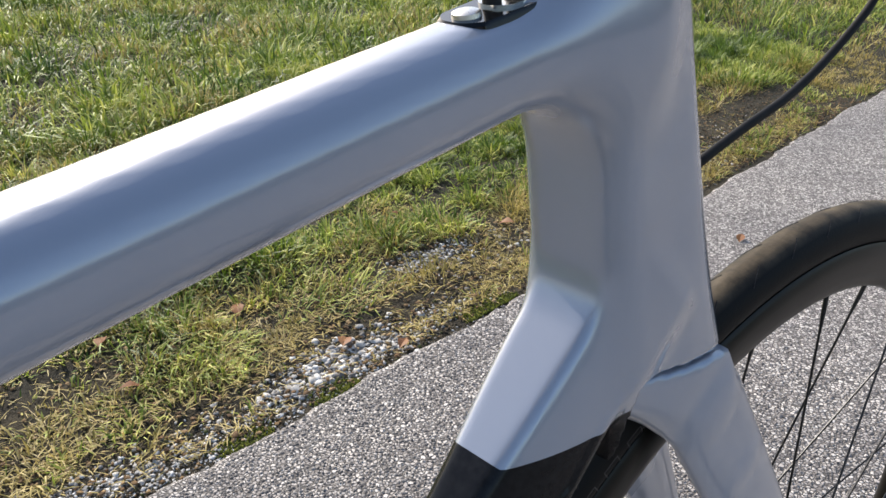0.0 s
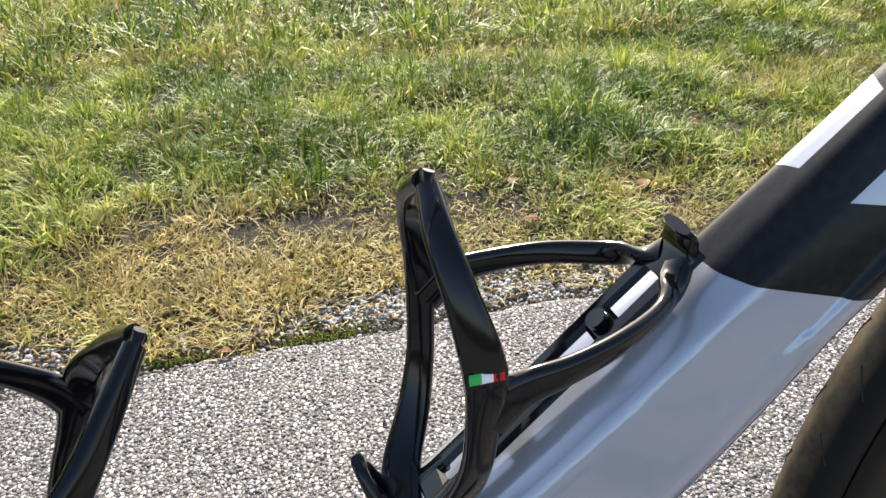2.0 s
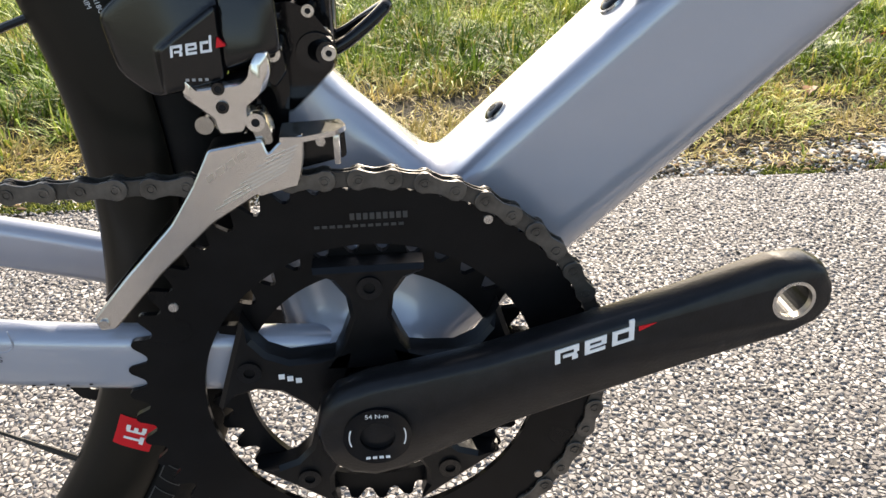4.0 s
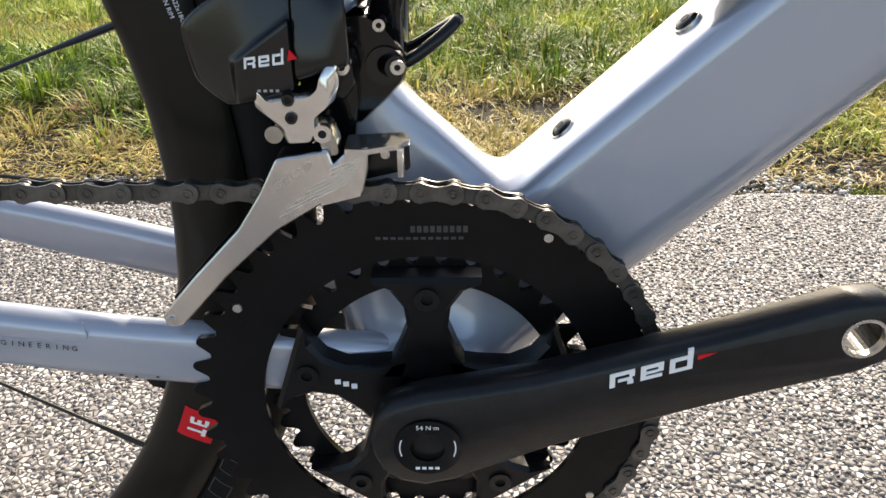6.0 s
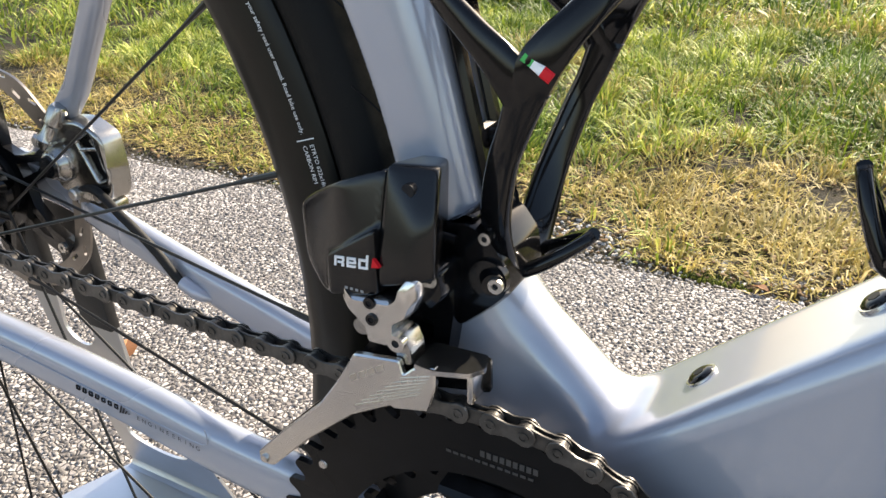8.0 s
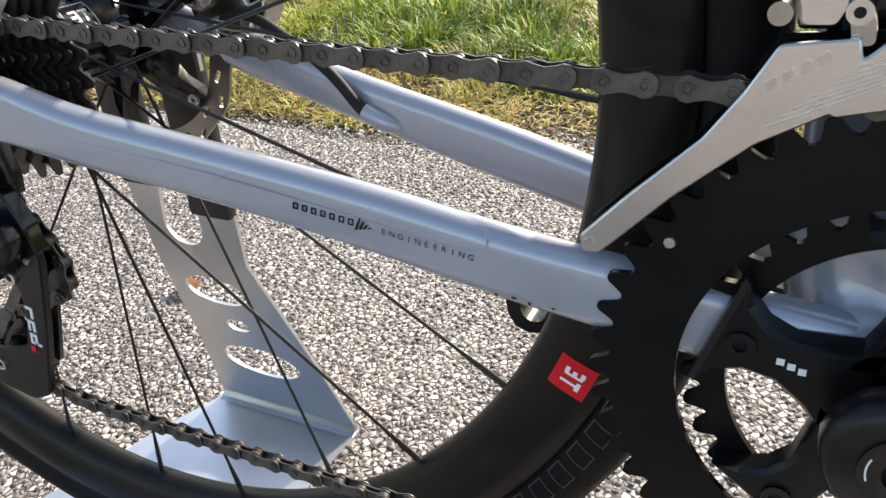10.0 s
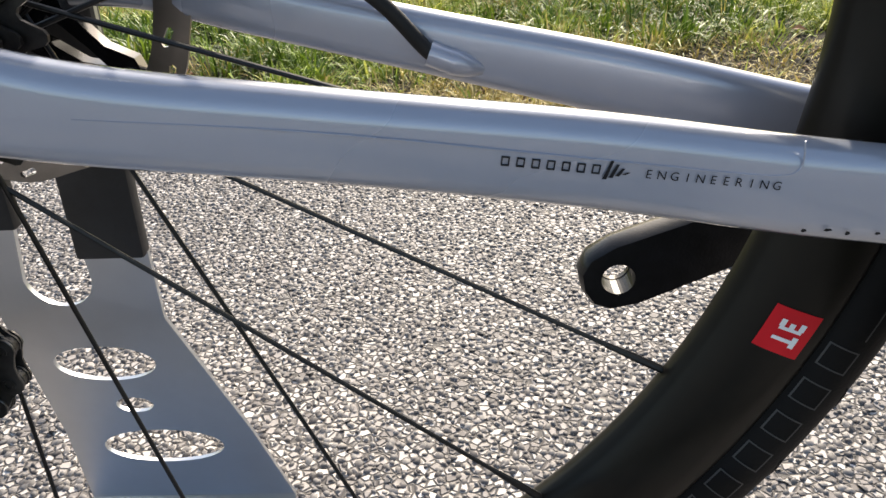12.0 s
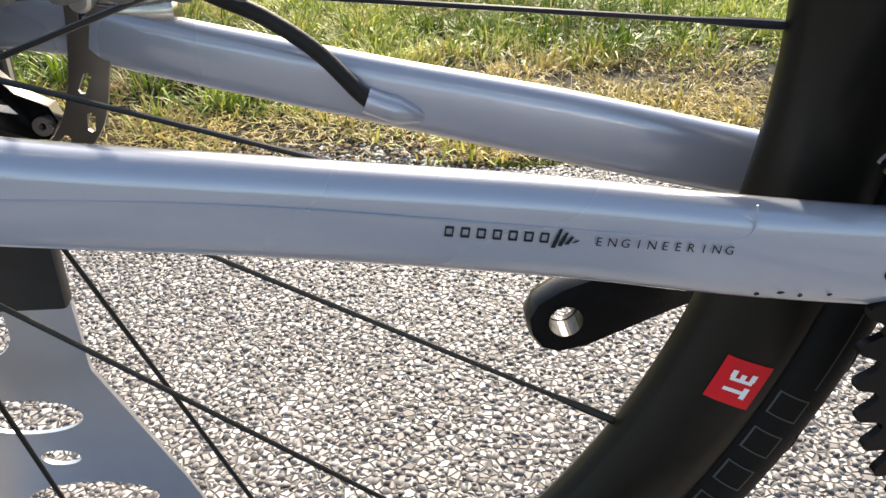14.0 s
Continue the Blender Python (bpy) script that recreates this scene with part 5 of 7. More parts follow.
    up = Matrix(((1, 0, 0, 0), (0, 0, -1, 0), (0, 1, 0, 0), (0, 0, 0, 1)))
    lettering("54 N\u00b7m", 0.0031, Matrix.Translation((BB[0], -0.0820, BB[1] + 0.0107)) @ up, WHITE_PRINT, crank)
    for sg in (-1, 1):
        arc = [Vector((BB[0] + 0.0115 * math.cos(a), -0.0819, BB[1] + 0.0115 * math.sin(a))) for a in [radians((180 if sg < 0 else 0) + d) for d in range(-22, 23, 6)]]
        part("arrow_print", tube(arc, 0.0003, 6), WHITE_PRINT, crank)
    for k in range(4):
        part("cap_print", box((BB[0] - 0.0052 + 0.0027 * k, -0.0821, BB[1] - 0.0112), (BB[0] - 0.0034 + 0.0027 * k, -0.0818, BB[1] - 0.0100)), WHITE_PRINT, crank)
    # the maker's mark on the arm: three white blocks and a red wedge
    c, s = math.cos(CRANK), math.sin(CRANK)

    def on_arm(quads, mat, name):
        for q in quads:
            part(name, slab([(BB[0] + u * c - (v * 0.72 + 0.0095) * s, BB[1] + u * s + (v * 0.72 + 0.0095) * c) for u, v in q], -0.0795, -0.0804), mat, crank)

    k = 0.00474
    glyphs = [(0, 0, 0.45, 1.9), (0.45, 1.40, 2.1, 1.9), (1.65, 0.95, 2.1, 1.40), (0.7, 0.55, 1.9, 0.95), (1.5, 0, 2.0, 0.55), (2.6, 0, 4.4, 0.45), (2.6, 0.45, 3.05, 1.9), (3.05, 1.40, 4.5, 1.9), (4.05, 0.75, 4.5, 1.40), (3.05, 0.70, 4.05, 1.06), (5.0, 0, 6.9, 0.45), (5.0, 0.45, 5.45, 1.9), (5.45, 1.40, 6.45, 1.9), (6.45, 0.45, 6.9, 2.7)]
    on_arm([[(0.0775 + k * (u + 0.18 * v), -0.0045 + k * v) for u, v in ((u0, v0), (u1, v0), (u1, v1), (u0, v1))] for u0, v0, u1, v1 in glyphs], WHITE_PRINT, "mark_stroke")
    on_arm([[(0.1130, 0.0000), (0.1205, 0.0018), (0.1134, 0.0030)]], RED_PRINT, "mark_wedge")
    for k in range(3):
        part("spider_print", box((-0.0405 + 0.0035 * k, -0.0549, 0.3105 - 0.0012 * k), (-0.0380 + 0.0035 * k, -0.0546, 0.3130 - 0.0012 * k)), WHITE_PRINT, crank)
    return crank


crankset = make_crankset()


# ---- chain ----
def make_chain():
    P = 0.0127

    def plates(y, wide, waist):
        bm = bmesh.new()
        out = []
        for cx, a0, a1 in ((P / 2, -125, 125), (-P / 2, 55, 305)):
            for k in range(9):
                a = radians(a0 + (a1 - a0) * k / 8)
                out.append((cx + wide * math.cos(a), wide * math.sin(a)))
            out.append((0.0, waist if cx > 0 else -waist))
        for sg in (-1, 1):
            slab(out, sg * (y - 0.0009), sg * y, bm, bevel=0.0002)
        return bm

    outer = plates(0.0031, 0.0044, 0.0029)
    for x in (-P / 2, P / 2):
        for sg in (-1, 1):
            ring_plate(circle(14, 0.0021, x, 0), circle(14, 0.0013, x, 0), sg * 0.0030, sg * 0.0036, outer)
            disc((x, 0), 0.0013, 0.0011, sg * 0.0030, sg * 0.0034, 12, outer)
    inner = plates(0.0019, 0.0042, 0.0031)
    for x in (-P / 2, P / 2):
        disc((x, 0), 0.0038, 0.0038, -0.0012, 0.0012, 14, inner)
    # the loop: over the big ring, back along the lower run, through the derailleur cage, over a small cog
    R1, R2 = 0.1011, 0.0262
    low, high = (-0.436, 0.213), (-0.402, 0.276)
    path = []
    for k in range(41):
        a = radians(91 - 190 * k / 40)
        path.append((BB[0] + R1 * math.cos(a), -0.0497, BB[1] + R1 * math.sin(a)))
    path.append((-0.20, -0.0490, 0.1815))
    path.append((-0.40, -0.0500, 0.1830))
    for k in range(13):
        a = radians(-85 - 150 * k / 12)
        path.append((low[0] + 0.0222 * math.cos(a), -0.0510, low[1] + 0.0222 * math.sin(a)))
    for k in range(9):
        a = radians(-45 + 100 * k / 8)
        path.append((high[0] + 0.0222 * math.cos(a), -0.0520, high[1] + 0.0222 * math.sin(a)))
    for k in range(13):
        a = radians(-125 - 145 * k / 12)
        path.append((REAR[0] + R2 * math.cos(a), -0.0535, REAR[1] + R2 * math.sin(a)))
    path.append(path[0])
    pts = [Vector(p) for p in path]
    seg = [(b - a).length for a, b in zip(pts, pts[1:])]
    total = sum(seg)
    n = int(round(total / P / 2)) * 2
    step = total / n

    def at(d):
        d = d % total
        for a, b, s in zip(pts, pts[1:], seg):
            if d <= s:
                return a.lerp(b, d / s)
            d -= s
        return pts[-1]

    chain = None
    meshes = []
    for k in range(n):
        a, b = at(k * step), at((k + 1) * step)
        w = (b - a).normalized()
        y = Vector((0, 1, 0))
        z = w.cross(y).normalized()
        y = z.cross(w)
        m = Matrix((( w.x, y.x, z.x), (w.y, y.y, z.y), (w.z, y.z, z.z))).to_4x4()
        m = Matrix.Translation((a + b) / 2) @ m
        if k == 0:
            chain = part("chain", outer, CHAIN_GREY, bicycle, "oily grey steel bicycle chain")
            meshes.append(chain.data)
            chain.data = chain.data.copy()
            chain.data.transform(m)
            continue
        if k == 1:
            ob = part("chain_link", inner, CHAIN_DARK, chain)
            meshes.append(ob.data)
        else:
            ob = new("chain_link", meshes[k % 2])
            ob.parent = chain
        ob.matrix_basis = m


make_chain()


def pod(outline, layers, bm=None):
    """A rounded housing: the outline (x, z) repeated along y, each layer (y, scale, dx, dz) about its middle."""
    cx = sum(p[0] for p in outline) / len(outline)
    cz = sum(p[1] for p in outline) / len(outline)
    return loft([[(cx + (x - cx) * k + dx, y, cz + (z - cz) * k + dz) for x, z in outline] for y, k, dx, dz in layers], bm=bm)


def rounded(outline, r=0.003, k=3):
    """The outline with its corners rounded off."""
    out = []
    n = len(outline)
    for i in range(n):
        p, a, b = Vector(outline[i]), Vector(outline[i - 1]), Vector(outline[(i + 1) % n])
        da, db = (a - p), (b - p)
        ra, rb = min(r, da.length * 0.45), min(r, db.length * 0.45)
        pa, pb = p + da.normalized() * ra, p + db.normalized() * rb
        for j in range(k + 1):
            t = j / k
            q = pa * (1 - t) ** 2 + p * 2 * t * (1 - t) + pb * t * t
            out.append((q.x, q.y))
    return out


def hex_bolt(parent, at, r, y0, y1, mat=STEEL, name="bolt", label=""):
    b = part(name, ring_plate(circle(20, r, *at), circle(20, r * 0.45, *at), y0, y1), mat, parent, label)
    part("bolt_socket", disc(at, r * 0.5, r * 0.5, y0, y1 + (0.0008 if y1 < y0 else -0.0008), 12), DARK_PRINT, parent)
    return b


# ---- front derailleur ----
def make_front_derailleur():
    def housing(name, groups, lo, hi, label, parent):
        """A moulded shell: each group of planes (normal, distance) closes a convex block with soft edges; the blocks blend."""
        step = 0.0008
        X, Y, Z = np.meshgrid(*[np.arange(lo[i], hi[i], step) for i in range(3)], indexing="ij")
        f = None
        for planes, soft in groups:
            d = [np.float64(a) / math.sqrt(a * a + b * b + c * c) * X + b / math.sqrt(a * a + b * b + c * c) * Y + c / math.sqrt(a * a + b * b + c * c) * Z - (a * px + b * py + c * pz) / math.sqrt(a * a + b * b + c * c) for (a, b, c), (px, py, pz) in planes]
            top = np.maximum.reduce(d)
            g = top + np.log(sum(np.exp((e - top) / soft) for e in d)) * soft - soft * 0.6
            f = g if f is None else smooth_union(f, g, 0.0012)
        v, q = surface_nets(f, np.array(lo), step)
        return mesh_object(name, v, q, BODY_BLACK, parent, label)

    # motor half beside the seat tube, its upper front corner cut to a sloping facet
    motor = [((0, -1, 0), (0, -0.0535, 0)), ((0, -0.97, 0.24), (0, -0.0540, 0.4490)), ((0.446, -0.729, 0.519), (-0.0430, -0.0450, 0.4840)), ((0.60, -0.76, 0.10), (-0.0325, -0.0520, 0.4550)), ((1, 0.35, 0), (-0.0288, -0.0400, 0)), ((0, 0.2, 0.98), (0, -0.0400, 0.4855)), ((0.30, -0.30, -0.90), (-0.0420, -0.0530, 0.4450)), ((-1, 0, 0), (-0.0454, 0, 0)), ((0, 1, 0), (0, -0.016, 0))]
    fd = housing("front_derailleur", [(motor, 0.0009)], (-0.0520, -0.0600, 0.4300), (-0.0200, -0.0100, 0.4940), "black electronic front derailleur with silver cage", bicycle)
    cell = [((0, -1, 0), (0, -0.0532, 0)), ((0, -0.97, 0.24), (0, -0.0537, 0.4490)), ((-0.444, -0.884, 0.142), (-0.0620, -0.0530, 0.4440)), ((-0.965, 0, -0.26), (-0.0845, 0, 0.4410)), ((-0.62, 0.25, 0.75), (-0.0790, -0.0360, 0.4690)), ((-0.39, 0.30, 0.92), (-0.0520, -0.0400, 0.4805)), ((0.25, 0, -0.97), (-0.0490, 0, 0.4395)), ((-0.5, 0, -0.87), (-0.0845, 0, 0.4410)), ((1, 0, 0), (-0.0459, 0, 0)), ((0, 1, 0), (0, -0.016, 0))]
    panel = [((0, -1, 0), (0, -0.0539, 0)), ((-0.566, 0, 0.825), (-0.0670, 0, 0.4510)), ((1, 0, 0), (-0.0463, 0, 0)), ((-1, -0.5, 0), (-0.0680, -0.0500, 0)), ((0.25, 0, -0.97), (-0.0490, 0, 0.4402)), ((0, 1, 0), (0, -0.040, 0))]
    battery = housing("battery", [(cell, 0.0012), (panel, 0.0004)], (-0.0970, -0.0600, 0.4280), (-0.0420, -0.0100, 0.4920), "black clip-on battery housing", fd)
    part("pivot_hole", disc((-0.0368, 0.4790), 0.0024, 0.0024, -0.0400, -0.0462, 16), DARK_PRINT, fd)
    part("motor_boss", tube([(-0.0320, -0.0300, 0.4560), (-0.0270, -0.0300, 0.4560)], [0.0022, 0.0020], 14), BODY_BLACK, fd)

    def strokes(x, z, k, tilt, quads, mat):
        for u0, v0, u1, v1 in quads:
            q = [(u0, v0), (u1, v0), (u1 + 0.1 * (v1 - v0), v1), (u0 + 0.1 * (v1 - v0), v1)]
            part("mark_stroke", slab([(x + k * u, z + k * (v + tilt * u)) for u, v in q], -0.0530, -0.0546), mat, battery)

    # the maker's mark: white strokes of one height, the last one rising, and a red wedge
    strokes(-0.0628, 0.4487, 0.00205, 0.115, [(0, 0, 0.40, 1.9), (0.4, 1.45, 2.1, 1.9), (1.7, 0.95, 2.1, 1.45), (0.7, 0.60, 1.9, 0.95), (1.5, 0, 2.0, 0.6), (2.6, 0, 4.4, 0.42), (2.6, 0.42, 3.0, 1.9), (3.0, 1.45, 4.5, 1.9), (4.1, 0.75, 4.5, 1.45), (3.0, 0.72, 4.1, 1.06), (5.0, 0, 6.9, 0.42), (5.0, 0.42, 5.4, 1.9), (5.4, 1.45, 6.5, 1.9), (6.5, 0.42, 6.9, 2.7)], WHITE_PRINT)
    part("mark_wedge", slab([(-0.0472, 0.4515), (-0.0438, 0.4522), (-0.0464, 0.4552)], -0.0530, -0.0546), RED_PRINT, battery)
    for k in range(4):
        part("print_dot", box((-0.0590 + 0.0022 * k, -0.0543, 0.4402), (-0.0578 + 0.0022 * k, -0.0532, 0.4412)), GREY_PRINT, battery)
    # bracket in front of the seat tube
    br = rounded([(-0.0340, 0.4600), (-0.0240, 0.4630), (-0.0155, 0.4590), (-0.0090, 0.4505), (-0.0070, 0.4365), (-0.0150, 0.4280), (-0.0270, 0.4170), (-0.0350, 0.4230), (-0.0420, 0.4440)], 0.003)
    part("mount_bracket", pod(br, [(0.0040, 1.0, 0, 0), (-0.0240, 1.0, 0, 0), (-0.0272, 0.93, 0, 0)]), GLOSS_BLACK, fd, "gloss black mounting bracket")
    part("bracket_ear", pod(rounded([(-0.0480, 0.4640), (-0.0290, 0.4560), (-0.0210, 0.4640), (-0.0250, 0.4650), (-0.0330, 0.4590), (-0.0420, 0.4500)], 0.0015), [(-0.006, 1, 0, 0), (-0.0240, 1, 0, 0), (-0.0255, 0.9, 0, 0)]), GLOSS_BLACK, fd)
    part("bracket_arm", plate(rounded([(-0.0470, 0.4470), (-0.0260, 0.4480), (-0.0255, 0.4300), (-0.0290, 0.4050), (-0.0350, 0.4030), (-0.0430, 0.4130), (-0.0475, 0.4300)], 0.002), [rounded([(-0.0400, 0.4225), (-0.0345, 0.4220), (-0.0340, 0.4150), (-0.0395, 0.4125)], 0.0008)], -0.0200, -0.0340), GLOSS_BLACK, fd, "gloss black bracket arm with a window")
    part("arm_link", pod(rounded([(-0.0340, 0.4500), (-0.0260, 0.4500), (-0.0245, 0.4400), (-0.0300, 0.4330), (-0.0350, 0.4400)], 0.002), [(-0.030, 1.0, 0, 0), (-0.0430, 1.0, 0, 0), (-0.0445, 0.88, 0, 0)]), GLOSS_BLACK, fd)
    part("clamp_washer", disc((-0.0150, 0.4425), 0.0078, 0.0074, -0.0260, -0.0290, 28), BODY_BLACK, fd)
    part("clamp_boss", tube([(-0.0140, -0.0270, 0.4430), (-0.0110, -0.0325, 0.4430)], [0.0046, 0.0042], 20), BODY_BLACK, fd)
    hex_bolt(fd, (-0.0100, 0.4430), 0.0028, -0.0318, -0.0335)
    hex_bolt(fd, (-0.0168, 0.4578), 0.0024, -0.0262, -0.0285)
    hex_bolt(fd, (-0.0296, 0.4466), 0.0030, -0.0430, -0.0455)
    # silver linkage
    link = rounded([(-0.0620, 0.4425), (-0.0590, 0.4385), (-0.0400, 0.4405), (-0.0360, 0.4440), (-0.0345, 0.4500), (-0.0300, 0.4500), (-0.0298, 0.4420), (-0.0320, 0.4360), (-0.0385, 0.4310), (-0.0385, 0.4250), (-0.0410, 0.4195), (-0.0510, 0.4190), (-0.0525, 0.4265), (-0.0575, 0.4305), (-0.0615, 0.4340)], 0.0016)
    part("cage_link", pod(link, [(-0.0440, 0.97, 0, 0), (-0.0505, 1.0, 0, 0), (-0.0532, 0.95, 0, -0.0003), (-0.0550, 0.80, 0, -0.0012)]), SILVER, fd, "polished silver linkage")
    for p in ((-0.0483, 0.4375), (-0.0477, 0.4308)):
        part("link_screw", ring_plate(circle(16, 0.0023, *p), circle(16, 0.0012, *p), -0.0545, -0.0558), BODY_BLACK, fd)
        part("screw_socket", disc(p, 0.0012, 0.0012, -0.0545, -0.0553, 10), DARK_PRINT, fd)
    part("link_pivot", disc((-0.0560, 0.4225), 0.0036, 0.0034, -0.0440, -0.0500, 18), GREY_ALLOY, fd)
    part("pivot_lug", pod(rounded([(-0.0400, 0.4280), (-0.0345, 0.4290), (-0.0315, 0.4220), (-0.0310, 0.4160), (-0.0370, 0.4155)], 0.002), [(-0.046, 1, 0, 0), (-0.0545, 1, 0, 0), (-0.0555, 0.9, 0, 0)]), GREY_ALLOY, fd)
    hex_bolt(fd, (-0.0365, 0.4255), 0.0034, -0.0545, -0.0580, SILVER)
    # outer cage plate, curved inwards towards its tail
    outer = rounded([(-0.0545, 0.4160), (-0.0350, 0.4190), (-0.0335, 0.4135), (-0.0290, 0.4180), (-0.0205, 0.4205), (-0.0205, 0.4120), (-0.0230, 0.4020), (-0.0390, 0.3978), (-0.0570, 0.3868), (-0.0790, 0.3665), (-0.1005, 0.3430), (-0.1065, 0.3425), (-0.1080, 0.3480), (-0.0930, 0.3650), (-0.0720, 0.3870), (-0.0620, 0.4020)], 0.0012, 2)
    part("cage_plate", slab(outer, -0.0560, -0.0585, bevel=0.0006), SILVER, fd, "polished silver cage plate with fine ribs")
    for k in range(7):
        p0 = Vector((-0.0225 - 0.0008 * k, 0.4165 - 0.0016 * k))
        p1 = p0 + Vector((-0.0120 - 0.0026 * k, -0.0046 - 0.0016 * k))
        w = (p1 - p0).normalized()
        nn = Vector((-w.y, w.x)) * 0.00022
        part("cage_rib", slab([tuple(p0 - nn), tuple(p1 - nn), tuple(p1 + nn), tuple(p0 + nn)], -0.0584, -0.0588), STEEL, fd)
    for k in range(4):
        x, z = -0.0560 + 0.0040 * k, 0.4035 + 0.0026 * k
        part("cage_print", slab([(x, z), (x + 0.0026, z + 0.0017), (x + 0.0020, z + 0.0040), (x - 0.0006, z + 0.0023)], -0.0584, -0.0588), STEEL, fd)
    part("tail_rivet", disc((-0.1042, 0.3462), 0.0022, 0.0018, -0.0580, -0.0596, 16), STEEL, fd)
    part("tail_spacer", disc((-0.1042, 0.3462), 0.0019, 0.0019, -0.0440, -0.0570, 12), BODY_BLACK, fd)
    inner = rounded([(-0.0545, 0.4160), (-0.0060, 0.4200), (-0.0055, 0.4060), (-0.0230, 0.4020), (-0.0390, 0.3978), (-0.0790, 0.3665), (-0.1005, 0.3430), (-0.1080, 0.3480), (-0.0720, 0.3870)], 0.0015, 2)
    part("inner_cage_plate", slab(inner, -0.0425, -0.0440), BODY_BLACK, fd)
    top = rounded([(-0.0290, -0.0425), (-0.0075, -0.0425), (-0.0050, -0.0500), (-0.0090, -0.0560), (-0.0215, -0.0590), (-0.0290, -0.0585)], 0.001, 2)
    bm = bmesh.new()
    rings = [[bm.verts.new((x, y, z + (0.0008 if x > -0.02 else 0))) for x, y in top] for z in (0.4178, 0.4198)]
    for i in range(len(top)):
        j = (i + 1) % len(top)
        bm.faces.new((rings[0][i], rings[0][j], rings[1][j], rings[1][i]))
    bm.faces.new(rings[0])
    bm.faces.new(rings[1][::-1])
    part("cage_bridge", bm, SILVER, fd)
    part("cage_nose", box((-0.0100, -0.0548, 0.4070), (-0.0076, -0.0420, 0.4185), bevel=0.0005), SILVER, fd)
    part("nose_screw", disc((-0.0150, 0.4130), 0.0020, 0.0018, -0.0440, -0.0462, 14), STEEL, fd)
    return fd


make_front_derailleur()


# ---- rear derailleur ----
def make_rear_derailleur():
    body = rounded([(-0.4280, 0.3060), (-0.4110, 0.3115), (-0.3950, 0.3150), (-0.3850, 0.3120), (-0.3800, 0.3050), (-0.3810, 0.2960), (-0.3900, 0.2850), (-0.4000, 0.2780), (-0.4150, 0.2715), (-0.4420, 0.2690), (-0.4520, 0.2800), (-0.4450, 0.2980)], 0.006)
    rd = part("rear_derailleur", pod(body, [(-0.058, 0.85, 0, 0), (-0.064, 0.97, 0, 0), (-0.076, 1.0, 0, 0), (-0.0830, 0.95, 0, 0), (-0.0870, 0.82, 0, 0)]), BODY_BLACK, bicycle, "gloss black electronic rear derailleur")
    part("mount_arm", pod(rounded([(-0.3980, 0.3640), (-0.4120, 0.3660), (-0.4150, 0.3450), (-0.4060, 0.3220), (-0.3920, 0.3180), (-0.3900, 0.3300)], 0.003), [(-0.052, 1, 0, 0), (-0.058, 1, 0, 0), (-0.060, 0.9, 0, 0)]), BODY_BLACK, rd)
    cover = rounded([(-0.4300, 0.3260), (-0.4180, 0.3320), (-0.4000, 0.3320), (-0.3880, 0.3240), (-0.3795, 0.3090), (-0.3755, 0.2940), (-0.3800, 0.2920), (-0.3860, 0.3070), (-0.3950, 0.3190), (-0.4080, 0.3220), (-0.4260, 0.3180)], 0.002)
    part("knuckle_cover", slab(cover, -0.0600, -0.0680, bevel=0.0012), GLOSS_BLACK, rd, "gloss black curved cover")
    for k in range(6):
        part("housing_print", box((-0.4330 + 0.0034 * k, -0.0880, 0.2960 + 0.0004 * k), (-0.4306 + 0.0034 * k, -0.0868, 0.2985 + 0.0004 * k)), FAINT_PRINT, rd)
    plate = rounded([(-0.3790, 0.3040), (-0.3760, 0.2900), (-0.3890, 0.2430), (-0.4040, 0.1985), (-0.4180, 0.1915), (-0.4430, 0.1960), (-0.4575, 0.2120), (-0.4500, 0.2190), (-0.4250, 0.2250), (-0.4070, 0.2310), (-0.4000, 0.2500), (-0.3970, 0.2690), (-0.4060, 0.2800)], 0.004)
    part("pulley_cage", slab(plate, -0.0635, -0.0675, bevel=0.0010), CARBON, rd, "black carbon pulley cage")
    part("inner_pulley_cage", slab([(x * 0.8 - 0.0990, z * 0.9 + 0.0220) for x, z in plate], -0.0400, -0.0425), CARBON, rd)
    for c, n in (((-0.436, 0.213), 11), ((-0.402, 0.276), 11)):
        o = cog_outline(n, 0.0242, 0.0185, *c)
        part("pulley", ring_plate(o, circle(len(o), 0.0100, *c), -0.0500, -0.0530), BODY_BLACK, rd, "black jockey wheel")
        part("pulley_hub", disc(c, 0.0105, 0.0060, -0.0430, -0.0660, 20), BODY_BLACK, rd)
        hex_bolt(rd, c, 0.0042, -0.0670, -0.0690)
    e = Vector((-0.0050, -0.0270)).normalized()
    nn = Vector((-e.y, e.x))
    o = Vector((-0.3960, 0.2600))

    def blk(u0, v0, u1, v1, mat):
        q = [o + e * u + nn * v for u, v in ((u0, v0), (u1, v0), (u1, v1), (u0, v1))]
        part("mark_stroke", slab([tuple(p) for p in q], -0.0672, -0.0680), mat, rd)

    for k in range(3):
        u = 0.0005 + 0.0090 * k
        blk(u, -0.0024, u + 0.0018, 0.0024, WHITE_PRINT)
        blk(u + 0.0018, 0.0008, u + 0.0072, 0.0024, WHITE_PRINT)
        if k:
            blk(u + 0.0018, -0.0024, u + 0.0072, -0.0010, WHITE_PRINT)
        if k == 2:
            blk(u + 0.0056, -0.0010, u + 0.0072, 0.0050, WHITE_PRINT)
    blk(0.0275, -0.0034, 0.0315, 0.0000, RED_PRINT)
    # the chain between the two jockey wheels
    p0, p1 = Vector((-0.4130, 0.2650)), Vector((-0.4590, 0.2130))
    w = (p1 - p0).normalized()
